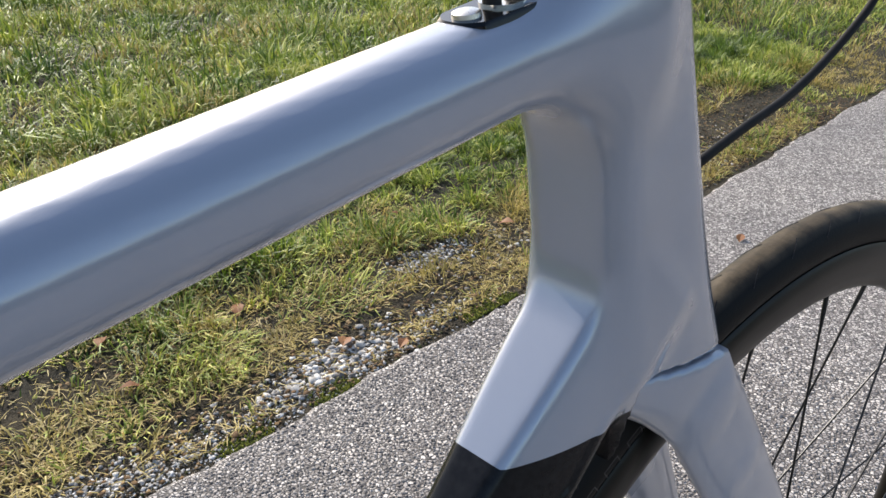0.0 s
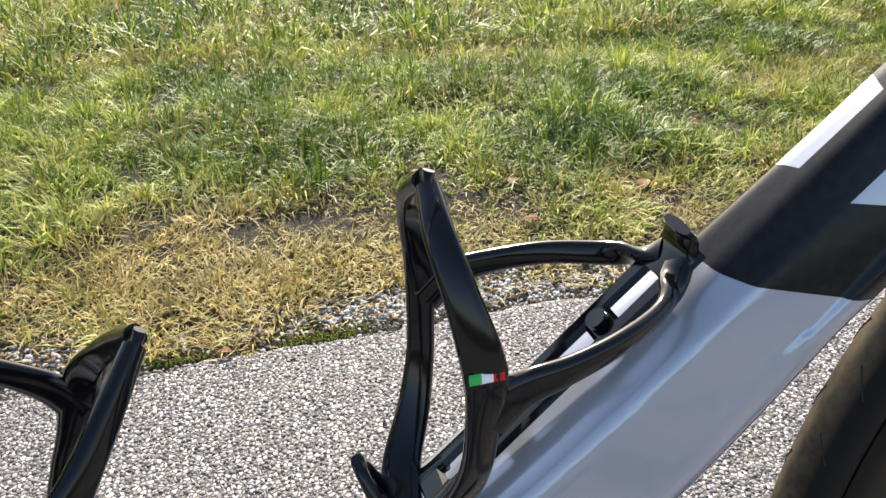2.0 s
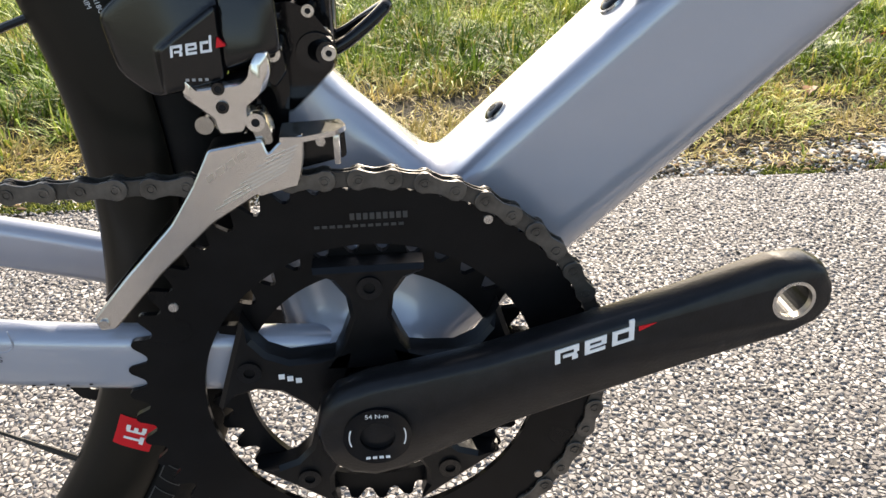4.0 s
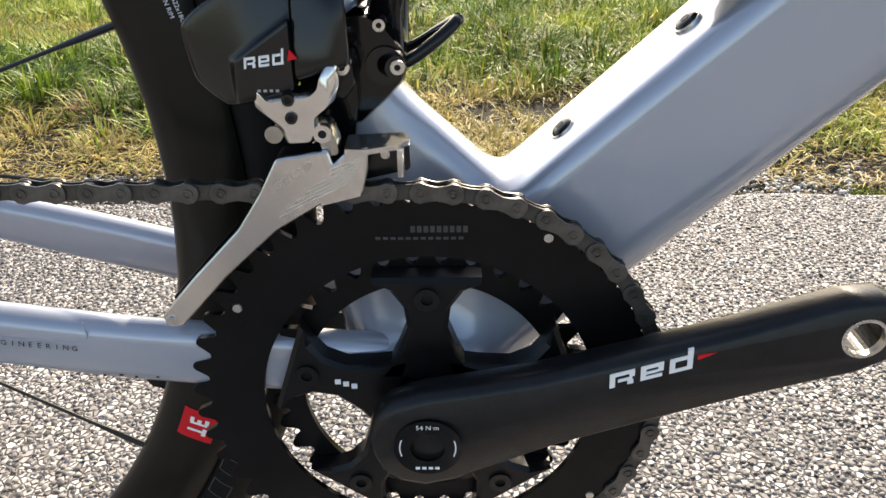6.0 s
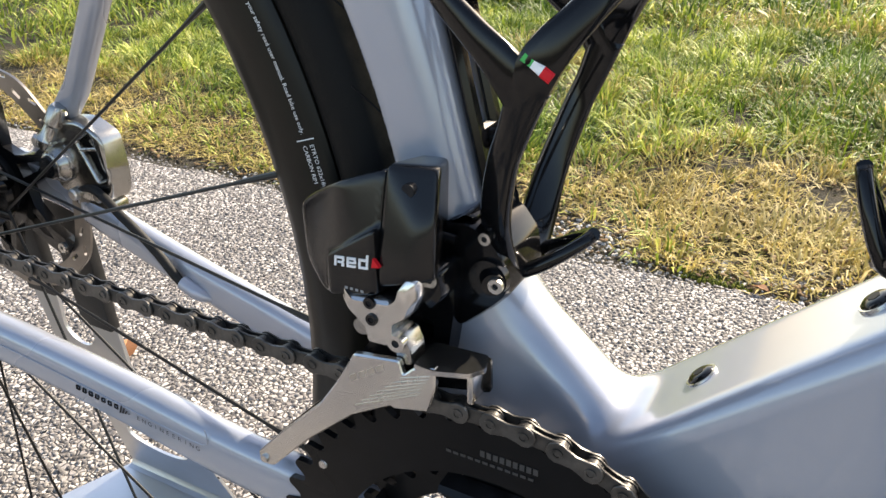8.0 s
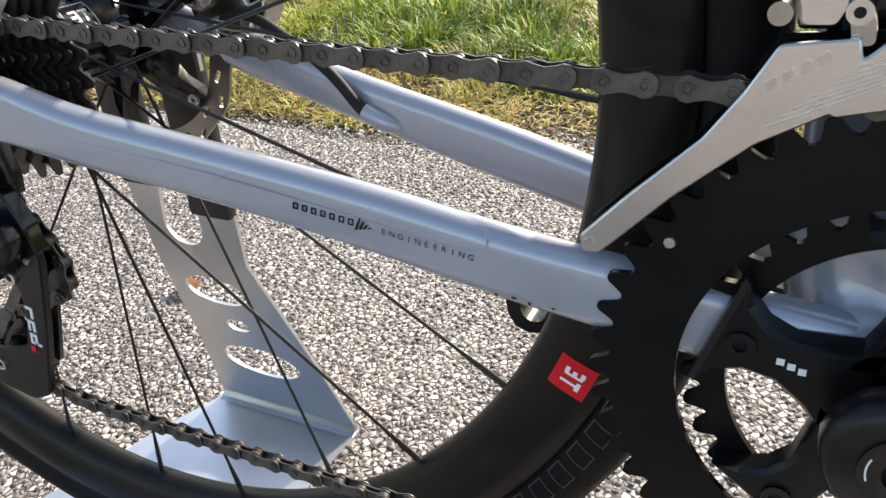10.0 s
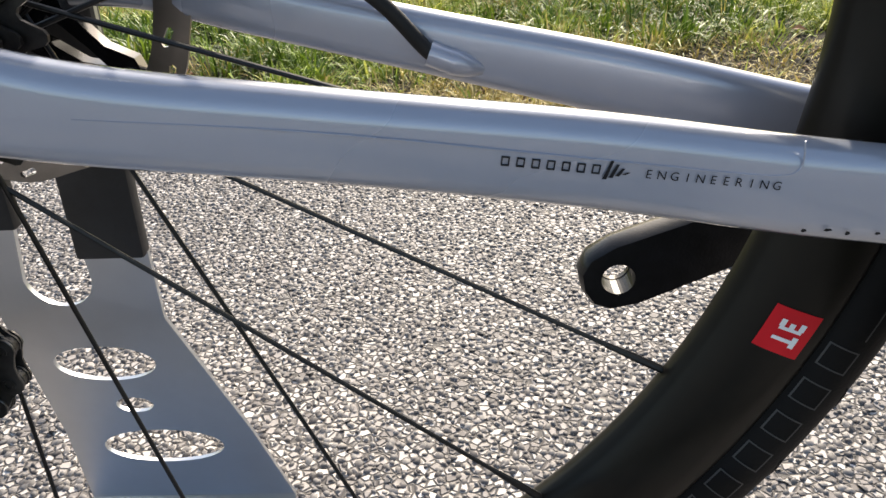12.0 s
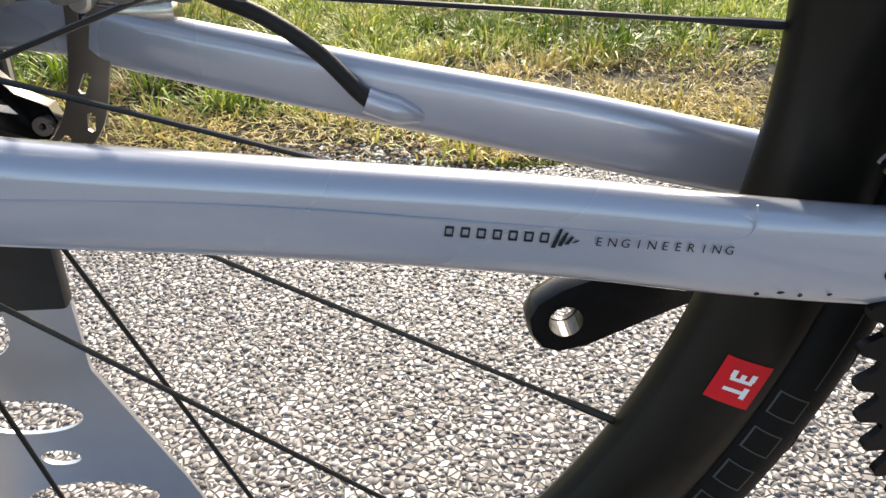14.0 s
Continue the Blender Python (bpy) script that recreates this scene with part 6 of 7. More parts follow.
    for k in range(6):
        c = p0.lerp(p1, k / 5)
        side = Vector((-w.y, w.x))
        link = [tuple(c + w * (0.0070 * a) + side * b) for a, b in ((-1.1, -0.002), (-0.8, -0.0042), (-0.3, -0.0038), (0.3, -0.0038), (0.8, -0.0042), (1.1, -0.002), (1.1, 0.002), (0.8, 0.0042), (0.3, 0.0038), (-0.3, 0.0038), (-0.8, 0.0042), (-1.1, 0.002))]
        d = 0.0008 * (k % 2)
        part("chain_link", slab(link, -0.0485 + d, -0.0545 - d, bevel=0.0006), CHAIN_GREY, rd, "" if k else "oily brown chain link")
    part("limit_screw", disc((-0.3830, 0.2900), 0.0018, 0.0018, -0.066, -0.070, 12), STEEL, rd)


make_rear_derailleur()


# ---- rear brake caliper and hose ----
def make_rear_caliper():
    out = rounded([(-0.3460, 0.4290), (-0.3270, 0.4310), (-0.3090, 0.4235), (-0.3065, 0.4000), (-0.3075, 0.3880), (-0.3130, 0.3790), (-0.3330, 0.3770), (-0.3560, 0.3820), (-0.3610, 0.4000), (-0.3540, 0.4180)], 0.005)
    mouth = rounded([(-0.3310, 0.4175), (-0.3190, 0.4245), (-0.3095, 0.3975), (-0.3180, 0.3935)], 0.0015)
    body = plate(out, [mouth], 0.0660, 0.0500)
    bmesh.ops.bevel(body, geom=[e for e in body.edges if all(abs(v.co.y - 0.0500) < 1e-6 for v in e.verts) and len(e.link_faces) == 2 and e.calc_face_angle(0.0) > 1.0], offset=0.0022, segments=3, affect="EDGES", profile=0.5)
    cal = part("brake_caliper", body, GREY_ALLOY, bicycle, "polished grey rear disc brake caliper")
    part("pad_slot", slab(mouth, 0.0645, 0.0590), DARK_PRINT, cal, "dark pad opening")
    part("pad_spring", ribbon([(-0.3225, 0.0540, 0.4190), (-0.3200, 0.0560, 0.4110), (-0.3160, 0.0545, 0.4020), (-0.3145, 0.0560, 0.3965)], [(-0.8, -0.6, 0.2)] * 4, [0.0035, 0.0030, 0.0035, 0.0030], 0.0012), STEEL, cal, "bright pad spring")
    part("pad_pin", cylinder((-0.3310, 0.0515, 0.4120), (-0.3100, 0.0530, 0.4160), 0.0013), STEEL, cal)
    c = (-0.3490, 0.0, 0.4010)
    part("piston_cover", revolve([(0.0005, 0.0400), (0.0060, 0.0402), (0.0085, 0.0415), (0.0095, 0.0440), (0.0112, 0.0455), (0.0125, 0.0480), (0.0128, 0.0540), (0.0005, 0.0545)], c, steps=32), GREY_ALLOY, cal, "rounded polished piston housing")
    part("piston_cap", disc((c[0], c[2]), 0.0075, 0.0070, 0.0410, 0.0392, 24), BODY_BLACK, cal)
    part("banjo", tube([(-0.3555, 0.0470, 0.4120), (-0.3535, 0.0475, 0.4170), (-0.3525, 0.0480, 0.4185), (-0.3480, 0.0500, 0.4260), (-0.3470, 0.0500, 0.4275), (-0.3430, 0.0520, 0.4360), (-0.3418, 0.0525, 0.4385)], [0.0062, 0.0066, 0.0054, 0.0052, 0.0062, 0.0060, 0.0042], 18), GREY_ALLOY, cal, "polished hose union")
    part("banjo_bolt", tube([(-0.3590, 0.0490, 0.4150), (-0.3600, 0.0440, 0.4150), (-0.3602, 0.0425, 0.4150)], [0.0048, 0.0048, 0.0036], 6), STEEL, cal)
    part("mount_foot", box((-0.3500, 0.0520, 0.3700), (-0.3120, 0.0660, 0.3800), bevel=0.003), GREY_ALLOY, cal)
    for x, z in ((-0.3420, 0.3810), (-0.3190, 0.3840)):
        part("caliper_bolt", tube([(x, 0.052, z), (x, 0.0475, z), (x, 0.0465, z)], [0.0040, 0.0040, 0.0028], 16), STEEL, cal, "steel caliper bolt")
    part("rear_brake_hose", tube(spline([(-0.345, 0.054, 0.3830), (-0.325, 0.0500, 0.3875), (-0.307, 0.0440, 0.3865), (-0.2915, 0.0400, 0.3810), (-0.2790, 0.0380, 0.3755), (-0.2625, 0.0375, 0.3635), (-0.2475, 0.0385, 0.3465), (-0.2400, 0.0410, 0.3420)], 8), 0.0029, 12), RUBBER, bicycle, "black hydraulic brake hose")
    port = spline([(-0.2475, 0.0400, 0.3455), (-0.2400, 0.0400, 0.3425), (-0.2320, 0.0415, 0.3395), (-0.2230, 0.0450, 0.3365)], 6)
    part("hose_port", tube(port, [0.0047] * 7 + [0.0047 * (1 - (k / 12) ** 2) + 0.0004 for k in range(1, 13)], 16), PAINT, bicycle, "painted hose port on the chainstay")



make_rear_caliper()


# ---- bottle cages ----
def make_cage(o, u, n, flag):
    """u runs up the tube, n away from it; the lowest hook lies at the start of u."""
    o, u, n = Vector((o[0], 0, o[1])), Vector((u[0], 0, u[1])), Vector((n[0], 0, n[1]))
    y = Vector((0, 1, 0))

    def at(s, d, w):
        return o + u * s + n * d + y * w

    def strap(pts, outs, widths, thick=0.0032):
        p = spline([at(*q) for q in pts], 6)
        ou = spline([u * a + n * b + y * c for a, b, c in outs], 6)
        wd = [v.x for v in spline([(w, 0, 0) for w in widths], 6)]
        rings = []
        for i, c in enumerate(p):
            t = (p[min(i + 1, len(p) - 1)] - p[max(i - 1, 0)]).normalized()
            out = (ou[i] - t * ou[i].dot(t)).normalized()
            side = t.cross(out)
            rings.append([c + side * (wd[i] / 2 * math.copysign(abs(math.cos(a)) ** 0.7, math.cos(a))) + out * (thick / 2 * math.copysign(abs(math.sin(a)) ** 0.8, math.sin(a))) for a in [math.pi / 8 * k for k in range(16)]])
        return loft(rings)

    def rail(sg):
        return ribbon([at(s, 0.0035, sg * 0.0075) for s in (0.002, 0.03, 0.07, 0.11, 0.142)], [n] * 5, [0.009, 0.008, 0.0075, 0.008, 0.009], 0.004)

    cage = part("bottle_cage", rail(-1), GLOSS_BLACK, bicycle, "gloss black carbon bottle cage with a three-colour flag stripe")
    part("cage_rail", rail(1), GLOSS_BLACK, cage)
    for s in (0.012, 0.045, 0.100, 0.135):
        part("cage_bridge", ribbon([at(s, 0.0035, -0.009), at(s, 0.0035, 0.009)], [n] * 2, [0.012, 0.012], 0.0036), GLOSS_BLACK, cage)
    for s in (0.045, 0.100):
        p = at(s, 0.0055, 0)
        part("cage_bolt", cylinder(p, p + n * 0.003, 0.0042, 16), BODY_BLACK, cage, "black cage bolt")
    # open loop under the bottle, turned up at its end
    hook = [(0.020, 0.003, 0.0065), (0.004, 0.0035, 0.0095), (-0.0038, 0.0085, 0.0105), (-0.0034, 0.016, 0.0100), (0.0000, 0.026, 0.0075), (0.0030, 0.0335, 0.0030), (0.0042, 0.0362, 0.0)]
    for sg in (-1, 1):
        part("cage_hook", strap([(a, b, sg * c) for a, b, c in hook], [(0, 1, 0), (0.6, 0.8, 0), (1, 0.2, 0), (1, -0.1, 0), (0.8, -0.5, 0), (0.8, -0.5, 0), (0.8, -0.5, 0)], [0.0075, 0.0080, 0.0075, 0.0070, 0.0070, 0.0080, 0.0070], 0.0052), GLOSS_BLACK, cage)
    down_tube = flag < 0
    if down_tube:
        arm = [(-0.003, 0.0065, 0.002), (0.006, 0.0100, 0.0165), (0.024, 0.0170, 0.0280), (0.041, 0.0280, 0.0350), (0.055, 0.0410, 0.0375), (0.0695, 0.0552, 0.0375), (0.0815, 0.0752, 0.0300), (0.0895, 0.0880, 0.0180), (0.0965, 0.0945, 0.003)]
        wing = [(0.058, 0.0420, 0.0375), (0.072, 0.0415, 0.0380), (0.087, 0.0325, 0.0370), (0.103, 0.0215, 0.0320), (0.118, 0.0100, 0.0220), (0.128, 0.005, 0.011), (0.134, 0.004, 0.005)]
        mark, tip = (0.0695, 0.0552), [(0.090, 0.0885, 0), (0.0965, 0.0945, 0), (0.100, 0.0965, 0)]
    else:
        arm = [(-0.003, 0.0065, 0.002), (0.004, 0.0078, 0.0150), (0.0225, 0.0136, 0.0265), (0.0434, 0.0246, 0.0345), (0.0553, 0.0325, 0.0370), (0.0742, 0.0451, 0.0375), (0.0845, 0.0570, 0.0310), (0.0935, 0.0680, 0.0185), (0.1025, 0.0790, 0.003)]
        wing = [(0.062, 0.0400, 0.0375), (0.075, 0.0345, 0.0380), (0.088, 0.0250, 0.0365), (0.102, 0.0140, 0.0320), (0.116, 0.0075, 0.0225), (0.128, 0.005, 0.011), (0.134, 0.004, 0.005)]
        mark, tip = (0.0742, 0.0451), [(0.095, 0.0700, 0), (0.1025, 0.0790, 0), (0.1055, 0.0820, 0)]
    for sg in (-1, 1):
        part("cage_arm", strap([(a, b, sg * c) for a, b, c in arm], [(-0.5, -0.8, sg * 0.3), (-0.2, -0.7, sg * 0.8), (0, -0.35, sg), (0, -0.2, sg), (0, -0.1, sg), (0, 0.2, sg), (0, 0.6, sg), (0.0, 0.8, sg * 0.8), (0, 1, sg * 0.6)], [0.0170, 0.0155, 0.0130, 0.0112, 0.0112, 0.0140, 0.0112, 0.0100, 0.0075], 0.0062), GLOSS_BLACK, cage)
        part("cage_wing", strap([(a, b, sg * c) for a, b, c in wing], [(0, 0.1, sg), (0, 0.1, sg), (0, 0, sg), (0, -0.3, sg), (0, -0.4, sg), (0, 0.5, sg * 0.6), (0, 1, 0)], [0.0150, 0.0130, 0.0100, 0.0092, 0.0095, 0.0105, 0.0125], 0.0058), GLOSS_BLACK, cage)
        ou = (y * sg + n * 0.2).normalized()
        side = (u * -0.72 + n * 0.69)
        for k, mat in enumerate((GREEN_PRINT, WHITE_PRINT, RED_PRINT)):
            wide = 0.0036
            c = at(mark[0], mark[1], sg * 0.0375) + ou * 0.0026 + side * ((k - 1) * wide * flag)
            part("flag_stripe", ribbon([c - side * (wide / 2), c + side * (wide / 2)], [ou, ou], [wide, wide], 0.0014), mat, cage)
    part("cage_tip", strap(tip, [(0, 1, 0)] * 3, [0.016, 0.012, 0.003], 0.0040), GLOSS_BLACK, cage)
    part("cage_tab", strap([(0.126, 0.004, 0), (0.137, 0.0045, 0), (0.143, 0.009, 0), (0.1435, 0.013, 0)], [(0, 1, 0), (-0.3, 1, 0), (-1, 0.4, 0), (-1, 0, 0)], [0.022, 0.022, 0.020, 0.016], 0.0040), GLOSS_BLACK, cage)
    return cage


DT_U, DT_N = (0.723, 0.690), (-0.690, 0.723)
ST_U, ST_N = (-0.2516, 0.9678), (0.9678, 0.2516)
dt_o = Vector((0.048, 0.415)) + Vector(DT_U) * 0.0840 - Vector(DT_N) * 0.0110
make_cage(tuple(dt_o), DT_U, DT_N, -1)
st_o = Vector((-0.022, 0.440)) + Vector(ST_U) * 0.0000 + Vector(ST_N) * 0.001
make_cage(tuple(st_o), ST_U, ST_N, 1)

# ---- small parts on the frame ----
for x, z, sunk in ((0.105, 0.4545, 0.0062), (0.0575, 0.4085, 0.0052)):
    c = Vector((x, 0, z))
    nn = Vector((DT_N[0], 0, DT_N[1]))
    base = c - nn * sunk
    part("boss_washer", tube([base, base + nn * 0.0036], [0.0066, 0.0062], 28), STEEL, bicycle, "steel boss rim")
    part("boss_bolt", tube([base + nn * 0.002, base + nn * 0.0039, base + nn * 0.0047, base + nn * 0.0050], [0.0055, 0.0053, 0.0042, 0.0026], 28), GLOSS_BLACK, bicycle, "gloss black bottle boss bolt")
    part("boss_socket", cylinder(base + nn * 0.003, base + nn * 0.0052, 0.0022, 6), DARK_PRINT, bicycle)
part("drain_speck", disc((0.0325, 0.3880), 0.0012, 0.0012, -0.0035, -0.0060, 10), DARK_PRINT, bicycle)


def make_top_tube_mount():
    o, u, n = Vector((0.368, 0, 0.8655)), Vector((0.9914, 0, 0.131)), Vector((-0.131, 0, 0.9914))
    out = rounded([(-0.020, -0.005), (-0.015, -0.0105), (0.010, -0.0115), (0.028, -0.007), (0.028, 0.007), (0.010, 0.0115), (-0.015, 0.0105), (-0.020, 0.005)], 0.003)
    y = Vector((0, 1, 0))
    bm = loft([[o + u * a * k + y * b * k + n * h for a, b in out] for h, k in ((-0.006, 1.0), (0.0012, 1.0), (0.0024, 0.94))])
    mount = part("top_tube_port", bm, GLOSS_BLACK, bicycle, "gloss black cable port on the top tube")
    part("port_screw", tube([o - u * 0.012 + n * 0.002, o - u * 0.012 + n * 0.0038, o - u * 0.012 + n * 0.0044], [0.0050, 0.0047, 0.0034], 24), STEEL, mount, "bright steel screw")
    part("port_plate", loft([[o + u * (a * 0.6 + 0.010) + y * b * 0.7 + n * h for a, b in out] for h in (0.002, 0.0034)]), SILVER, mount)
    part("port_hose", tube(spline([o + u * 0.010 + n * 0.003, o + u * 0.016 + n * 0.016, o + u * 0.030 + n * 0.034, o + u * 0.060 + n * 0.060], 6), 0.0032, 12), RUBBER, mount, "black hose leaving the port")
    part("port_hose", tube(spline([o + u * 0.000 + n * 0.003, o + u * 0.003 + n * 0.016, o + u * 0.016 + n * 0.036, o + u * 0.046 + n * 0.064], 6), 0.0032, 12), RUBBER, mount)


make_top_tube_mount()
part("front_brake_hose", tube(spline([(0.545, 0.045, 0.690), (0.556, 0.040, 0.722), (0.580, 0.030, 0.746), (0.640, 0.030, 0.756), (0.709, 0.030, 0.765), (0.775, 0.030, 0.784), (0.838, 0.030, 0.814), (0.880, 0.035, 0.855), (0.880, 0.045, 0.905)], 8), 0.0031, 12), HOSE_BLACK, bicycle, "black front brake hose in a loose arc")


# ---- print and film on the drive-side chainstay ----
def make_chainstay_print():
    c0, c1 = Vector((-0.2260, 0.3402)), Vector((-0.1490, 0.3292))
    w = (c1 - c0).normalized()
    nn = Vector((-w.y, w.x))

    def face(x):
        return -float(np.interp(x, [-0.335, -0.27, -0.20, -0.135, -0.075], [0.0640, 0.0585, 0.0555, 0.0530, 0.0480])) - 0.0006

    def glyph(u0, v0, u1, v1, mat=DARK_PRINT):
        q = [c0 + w * u + nn * v for u, v in ((u0, v0), (u1, v0), (u1, v1), (u0, v1))]
        bm = bmesh.new()
        f = [bm.verts.new((p.x, face(p.x), p.y)) for p in q]
        b = [bm.verts.new((p.x, face(p.x) + 0.0014, p.y)) for p in q]
        bm.faces.new(f)
        for i in range(4):
            bm.faces.new((f[i], f[(i + 1) % 4], b[(i + 1) % 4], b[i]))
        part("print_bar", bm, mat, bicycle)

    h = 0.0013
    for k in range(7):
        u = 0.0002 + k * 0.00415
        glyph(u, -h, u + 0.0003, h)
        glyph(u + 0.0019, -h, u + 0.0022, h)
        glyph(u + 0.0003, h - 0.0003, u + 0.0019, h)
        glyph(u + 0.0003, -h, u + 0.0019, -h + 0.0003)
    for k, ch in enumerate("ENGINEERING"):
        p = c0 + w * (0.0407 + k * 0.00362)
        m = Matrix(((w.x, nn.x, 0, p.x), (0, 0, -1, face(p.x) - 0.0002), (w.y, nn.y, 0, p.y), (0, 0, 0, 1)))
        lettering(ch, 0.0036, m, DARK_PRINT, bicycle, "letter")
    for k in range(4):
        u = 0.0300 + 0.0017 * k
        q = [c0 + w * a + nn * b for a, b in ((u - 0.0018, -0.0026 + 0.0006 * k), (u - 0.0006, -0.0026 + 0.0006 * k), (u + 0.0006, 0.0030 - 0.0010 * k), (u - 0.0002, 0.0030 - 0.0010 * k))]
        bm = bmesh.new()
        bm.faces.new([bm.verts.new((p.x, face(p.x), p.y)) for p in q])
        part("print_mark", bm, DARK_PRINT, bicycle)
    # the clear film's raised edge
    line = [(-0.335, 0.3575), (-0.279, 0.3510), (-0.224, 0.3430), (-0.165, 0.3340), (-0.149, 0.3322), (-0.1445, 0.3335), (-0.1435, 0.3365), (-0.1440, 0.3420)]
    pts = spline([(x, face(x) + 0.0004, z) for x, z in line], 5)
    part("film_edge", tube(pts, 0.00028, 6), PAINT, bicycle, "edge of clear protective film")
    for x, z, a, b in ((-0.1400, 0.3152, 0.0009, 0.0006), (-0.1330, 0.3150, 0.0013, 0.0005), (-0.1270, 0.3135, 0.0008, 0.0007), (-0.1180, 0.3128, 0.0009, 0.0005)):
        bm = bmesh.new()
        bm.faces.new([bm.verts.new((x + p * a, face(x) - 0.0001, z + q * b)) for p, q in ((-1, -0.3), (-0.2, -1), (1, -0.4), (0.6, 0.7), (-0.5, 1))])
        part("paint_chip", bm, DARK_PRINT, bicycle)


make_chainstay_print()


# ---- stand ----
def make_stand():
    stand = thing("bike_stand", "bent aluminium sheet bike stand with oval cut-outs", "bike stand", at=(-0.43, 0.08, 0.0))
    # upright sheet: u across (x), v up the slope; it leans from the bend at its foot to the dropout
    T = 0.003

    def sheet(outline, holes, frame_at, name, label, mat=STAND_ALU):
        """A flat sheet with holes, filled between loops; frame_at maps (u, v) to a point, with the way of its thickness."""
        bm = bmesh.new()
        loops = []
        for o in [outline] + holes:
            vs = [bm.verts.new((p[0], p[1], 0)) for p in o]
            es = [bm.edges.new((vs[i], vs[(i + 1) % len(vs)])) for i in range(len(vs))]
            loops.append(vs)
        bmesh.ops.triangle_fill(bm, edges=list(bm.edges), use_beauty=True, use_dissolve=False)
        top = list(bm.faces)
        r = bmesh.ops.extrude_face_region(bm, geom=top)
        for v in [g for g in r["geom"] if isinstance(g, bmesh.types.BMVert)]:
            v.co.z += T
        for v in bm.verts:
            v.co = frame_at(v.co.x, v.co.y, v.co.z)
        ob = part(name, bm, mat, stand, label, 30)
        return ob

    foot_y, bend_z = 0.156, 0.012
    kink_y, kink_z = 0.100, 0.195
    top_y, top_z = 0.078, 0.380

    def upright(u, v, w):
        z = v
        if z < kink_z:
            t = (z - bend_z) / (kink_z - bend_z)
            y = foot_y + (kink_y - foot_y) * t
        else:
            t = (z - kink_z) / (top_z - kink_z)
            y = kink_y + (top_y - kink_y) * t
        return Vector((u, y + w, z)) - Vector(stand.location)

    def oval(cx, cz, a, b, n=40):
        return [(cx + a * math.cos(2 * math.pi * k / n), cz + b * math.sin(2 * math.pi * k / n)) for k in range(n)]

    outline = [(-0.500, bend_z), (-0.358, bend_z), (-0.3720, 0.090), (-0.396, 0.193), (-0.396, 0.197), (-0.3940, 0.250), (-0.3860, 0.370), (-0.4190, 0.370), (-0.4275, 0.250)]
    u_slot = [(-0.4455 + 0.0178 * math.cos(a), 0.2215 + 0.0180 * math.sin(a)) for a in [radians(-5 - 170 * k / 12) for k in range(13)]]
    outline += u_slot + [(-0.4560, 0.260), (-0.4490, 0.370), (-0.4790, 0.370), (-0.4860, 0.250), (-0.4830, 0.197), (-0.4830, 0.193), (-0.4890, 0.090)]
    holes = [oval(-0.441, 0.1570, 0.0290, 0.0150), oval(-0.4365, 0.1180, 0.0112, 0.0072, 28), oval(-0.4315, 0.0735, 0.0385, 0.0180)]
    sheet(outline, holes, upright, "upright_sheet", "brushed aluminium upright with oval holes")

    def base(u, v, w):
        return Vector((u, v, w + 0.0005)) - Vector(stand.location)

    foot = [(-0.357, 0.158), (-0.362, 0.075), (-0.372, -0.02), (-0.372, -0.13), (-0.560, -0.13), (-0.560, -0.02), (-0.535, 0.060), (-0.526, 0.095), (-0.502, 0.158)]
    sheet(foot, [], base, "foot_sheet", "bare aluminium foot sheet lying on the road")
    bm = bmesh.new()
    rings = []
    for k, y, z in ((0, 0.150, 0.0036), (1, 0.1545, 0.0050), (2, 0.1570, 0.0085), (3, 0.1575, 0.0125)):
        rings.append([bm.verts.new(Vector((x, yy, zz)) - Vector(stand.location)) for x, yy, zz in ((-0.501, y, z), (-0.358, y, z), (-0.358, y + 0.003, z - 0.001), (-0.501, y + 0.003, z - 0.001))])
    for a, b in zip(rings, rings[1:]):
        for i in range(4):
            bm.faces.new((a[i], a[(i + 1) % 4], b[(i + 1) % 4], b[i]))
    part("foot_bend", bm, STAND_ALU, stand)
    for x0, x1, z0 in ((-0.4290, -0.3945, 0.235), (-0.4875, -0.4545, 0.252)):
        bm = loft([[Vector((x, y, z)) - Vector(stand.location) for x, y in ((x0 + d + s * 0.0, yc - 0.0035), (x1 + d, yc - 0.0035), (x1 + d, yc + 0.0065), (x0 + d, yc + 0.0065))] for z, yc, d, s in ((z0, 0.0935, 0.0, 0), (0.372, 0.0795, 0.0085, 0), (0.380, 0.0790, 0.009, 0))])
        bmesh.ops.bevel(bm, geom=list(bm.edges), offset=0.002, segments=2, affect="EDGES", profile=0.5)
        part("rubber_sleeve", bm, SLEEVE, stand, "black rubber sleeve")


make_stand()


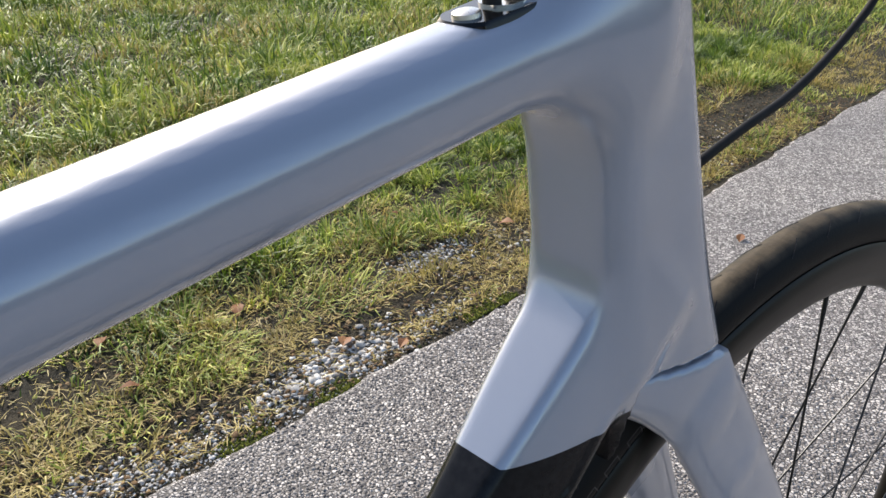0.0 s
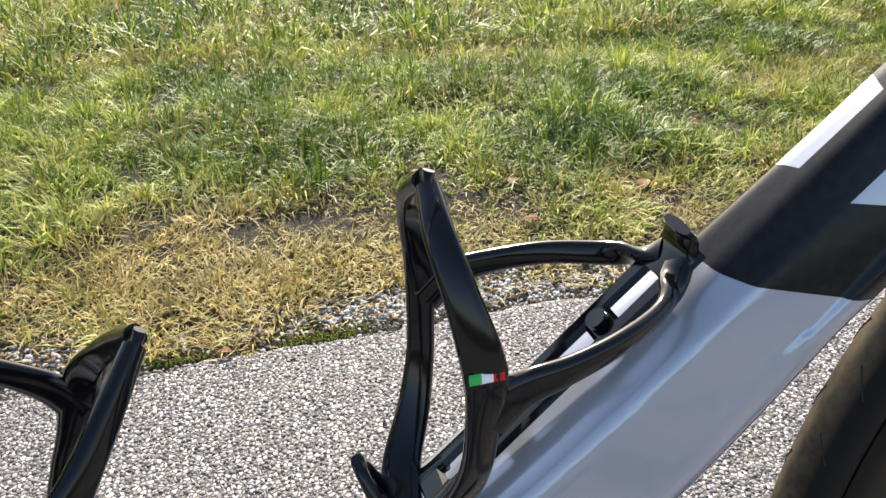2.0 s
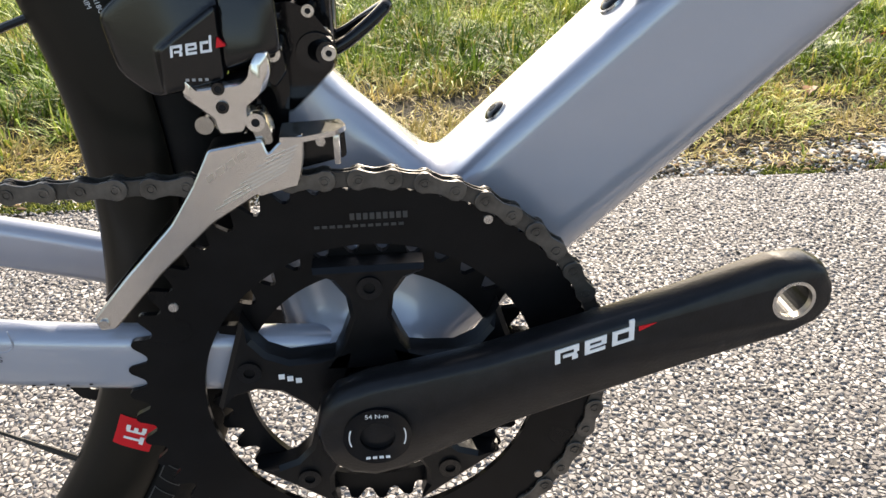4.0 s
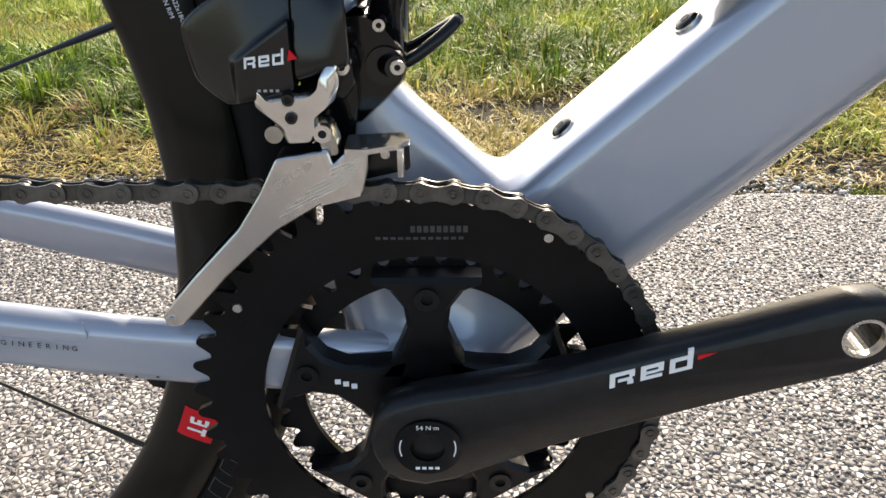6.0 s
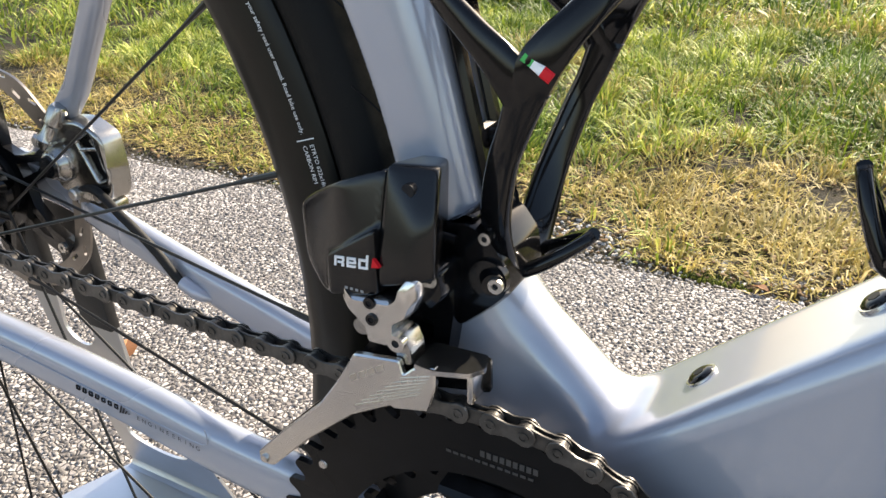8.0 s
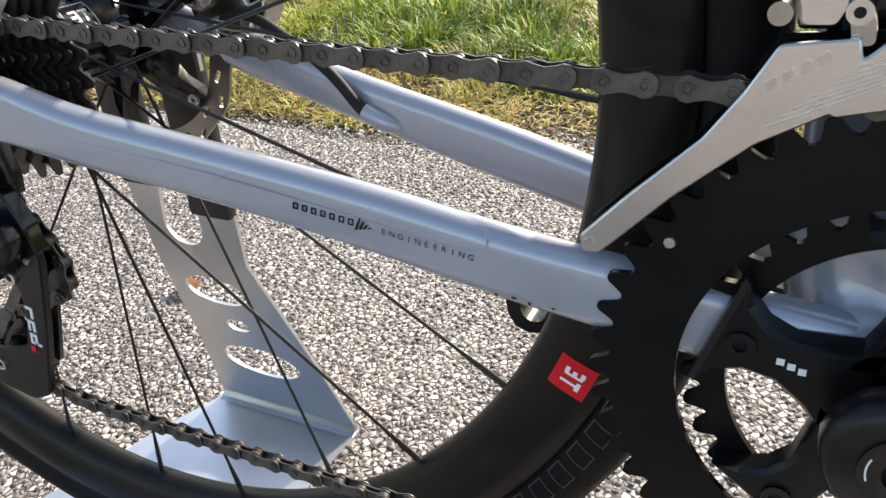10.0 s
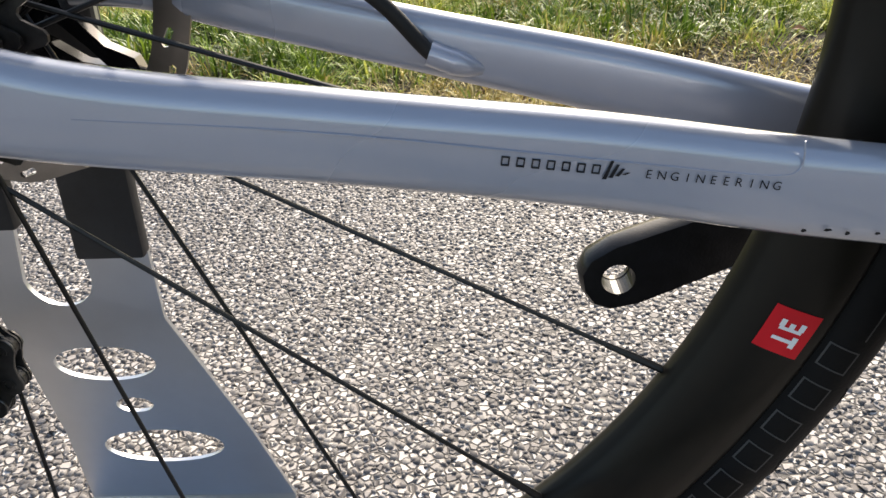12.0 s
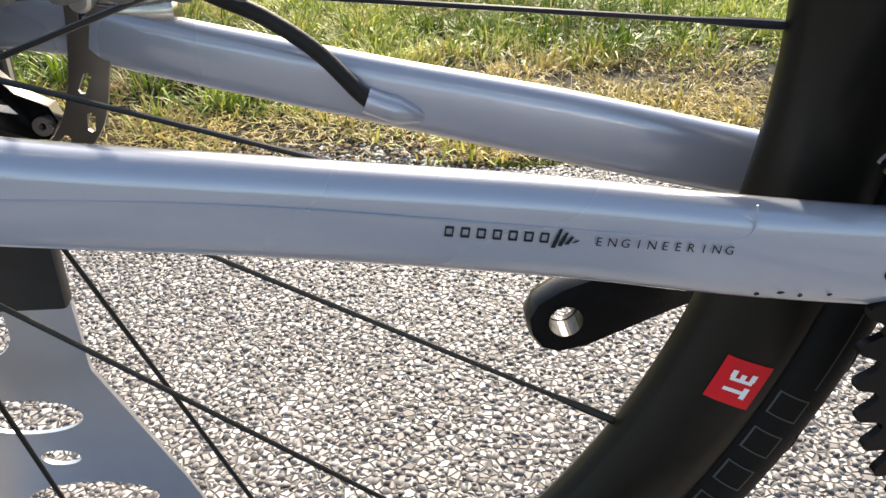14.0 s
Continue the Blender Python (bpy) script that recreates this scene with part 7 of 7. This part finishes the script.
# ---- fallen leaves ----
def make_leaf():
    bm = bmesh.new()
    half = [(0.0, 0.0), (0.12, 0.10), (0.28, 0.24), (0.45, 0.30), (0.62, 0.26), (0.80, 0.13), (1.0, 0.0)]
    mid = [bm.verts.new((u - 0.5, 0, 0.10 * math.sin(u * 3.0))) for u, _ in half]
    for sg in (-1, 1):
        edge = [bm.verts.new((u - 0.5, sg * w, 0.10 * math.sin(u * 3.0) + 0.35 * w + 0.03 * math.sin(u * 19))) for u, w in half[1:-1]]
        ring = [mid[0]] + edge + [mid[-1]]
        for i in range(len(half) - 1):
            quad = [mid[i], mid[i + 1], ring[i + 1], ring[i]]
            seen = []
            for v in quad:
                if v not in seen:
                    seen.append(v)
            bm.faces.new(seen if sg > 0 else seen[::-1])
    tube([(-0.5, 0, 0.0), (-0.62, 0.01, 0.02), (-0.72, 0.03, 0.02)], 0.012, 5, bm)
    return bm


LEAF = island_material("brown_fallen_leaf", [(0.0, (0.20, 0.075, 0.03)), (0.5, (0.32, 0.14, 0.055)), (1.0, (0.42, 0.23, 0.09))], 0.6, 60.0, 0.3, 0.25)
spots = [(1.23, 1.495), (0.632, 1.12), (1.02, 0.96), (1.10, 0.87), (0.02, 0.835), (0.66, 1.30), (1.35, 1.62), (1.52, 1.35), (1.05, 1.75), (0.47, 1.42), (0.93, 1.22), (0.78, 1.62), (-0.30, 1.35), (-0.75, 1.22), (0.35, 1.75), (1.70, 1.10), (2.05, 0.60), (2.35, 0.30), (-0.668, 0.298), (1.67, 0.58)]
rng = random.Random(5)
first = None
for x, y in spots:
    size = rng.uniform(0.030, 0.052)
    z = float(ground_height(np.array([x]), np.array([y]))[0]) + 0.012 if y > ROAD_EDGE else 0.004
    m = pose(x, y, z, rng.uniform(-14, 14), rng.uniform(-14, 14), rng.uniform(0, 360)) @ Matrix.Scale(size, 4)
    if first is None:
        first = part("fallen_leaf", make_leaf(), LEAF, None, "curled brown autumn leaf lying on the ground")
        tagged(first, category="leaf", group="fallen leaves")
        first.matrix_basis = m
    else:
        ob = new("fallen_leaf", first.data)
        tagged(ob, "curled brown autumn leaf lying on the ground", "leaf", "fallen leaves")
        ob.matrix_basis = m
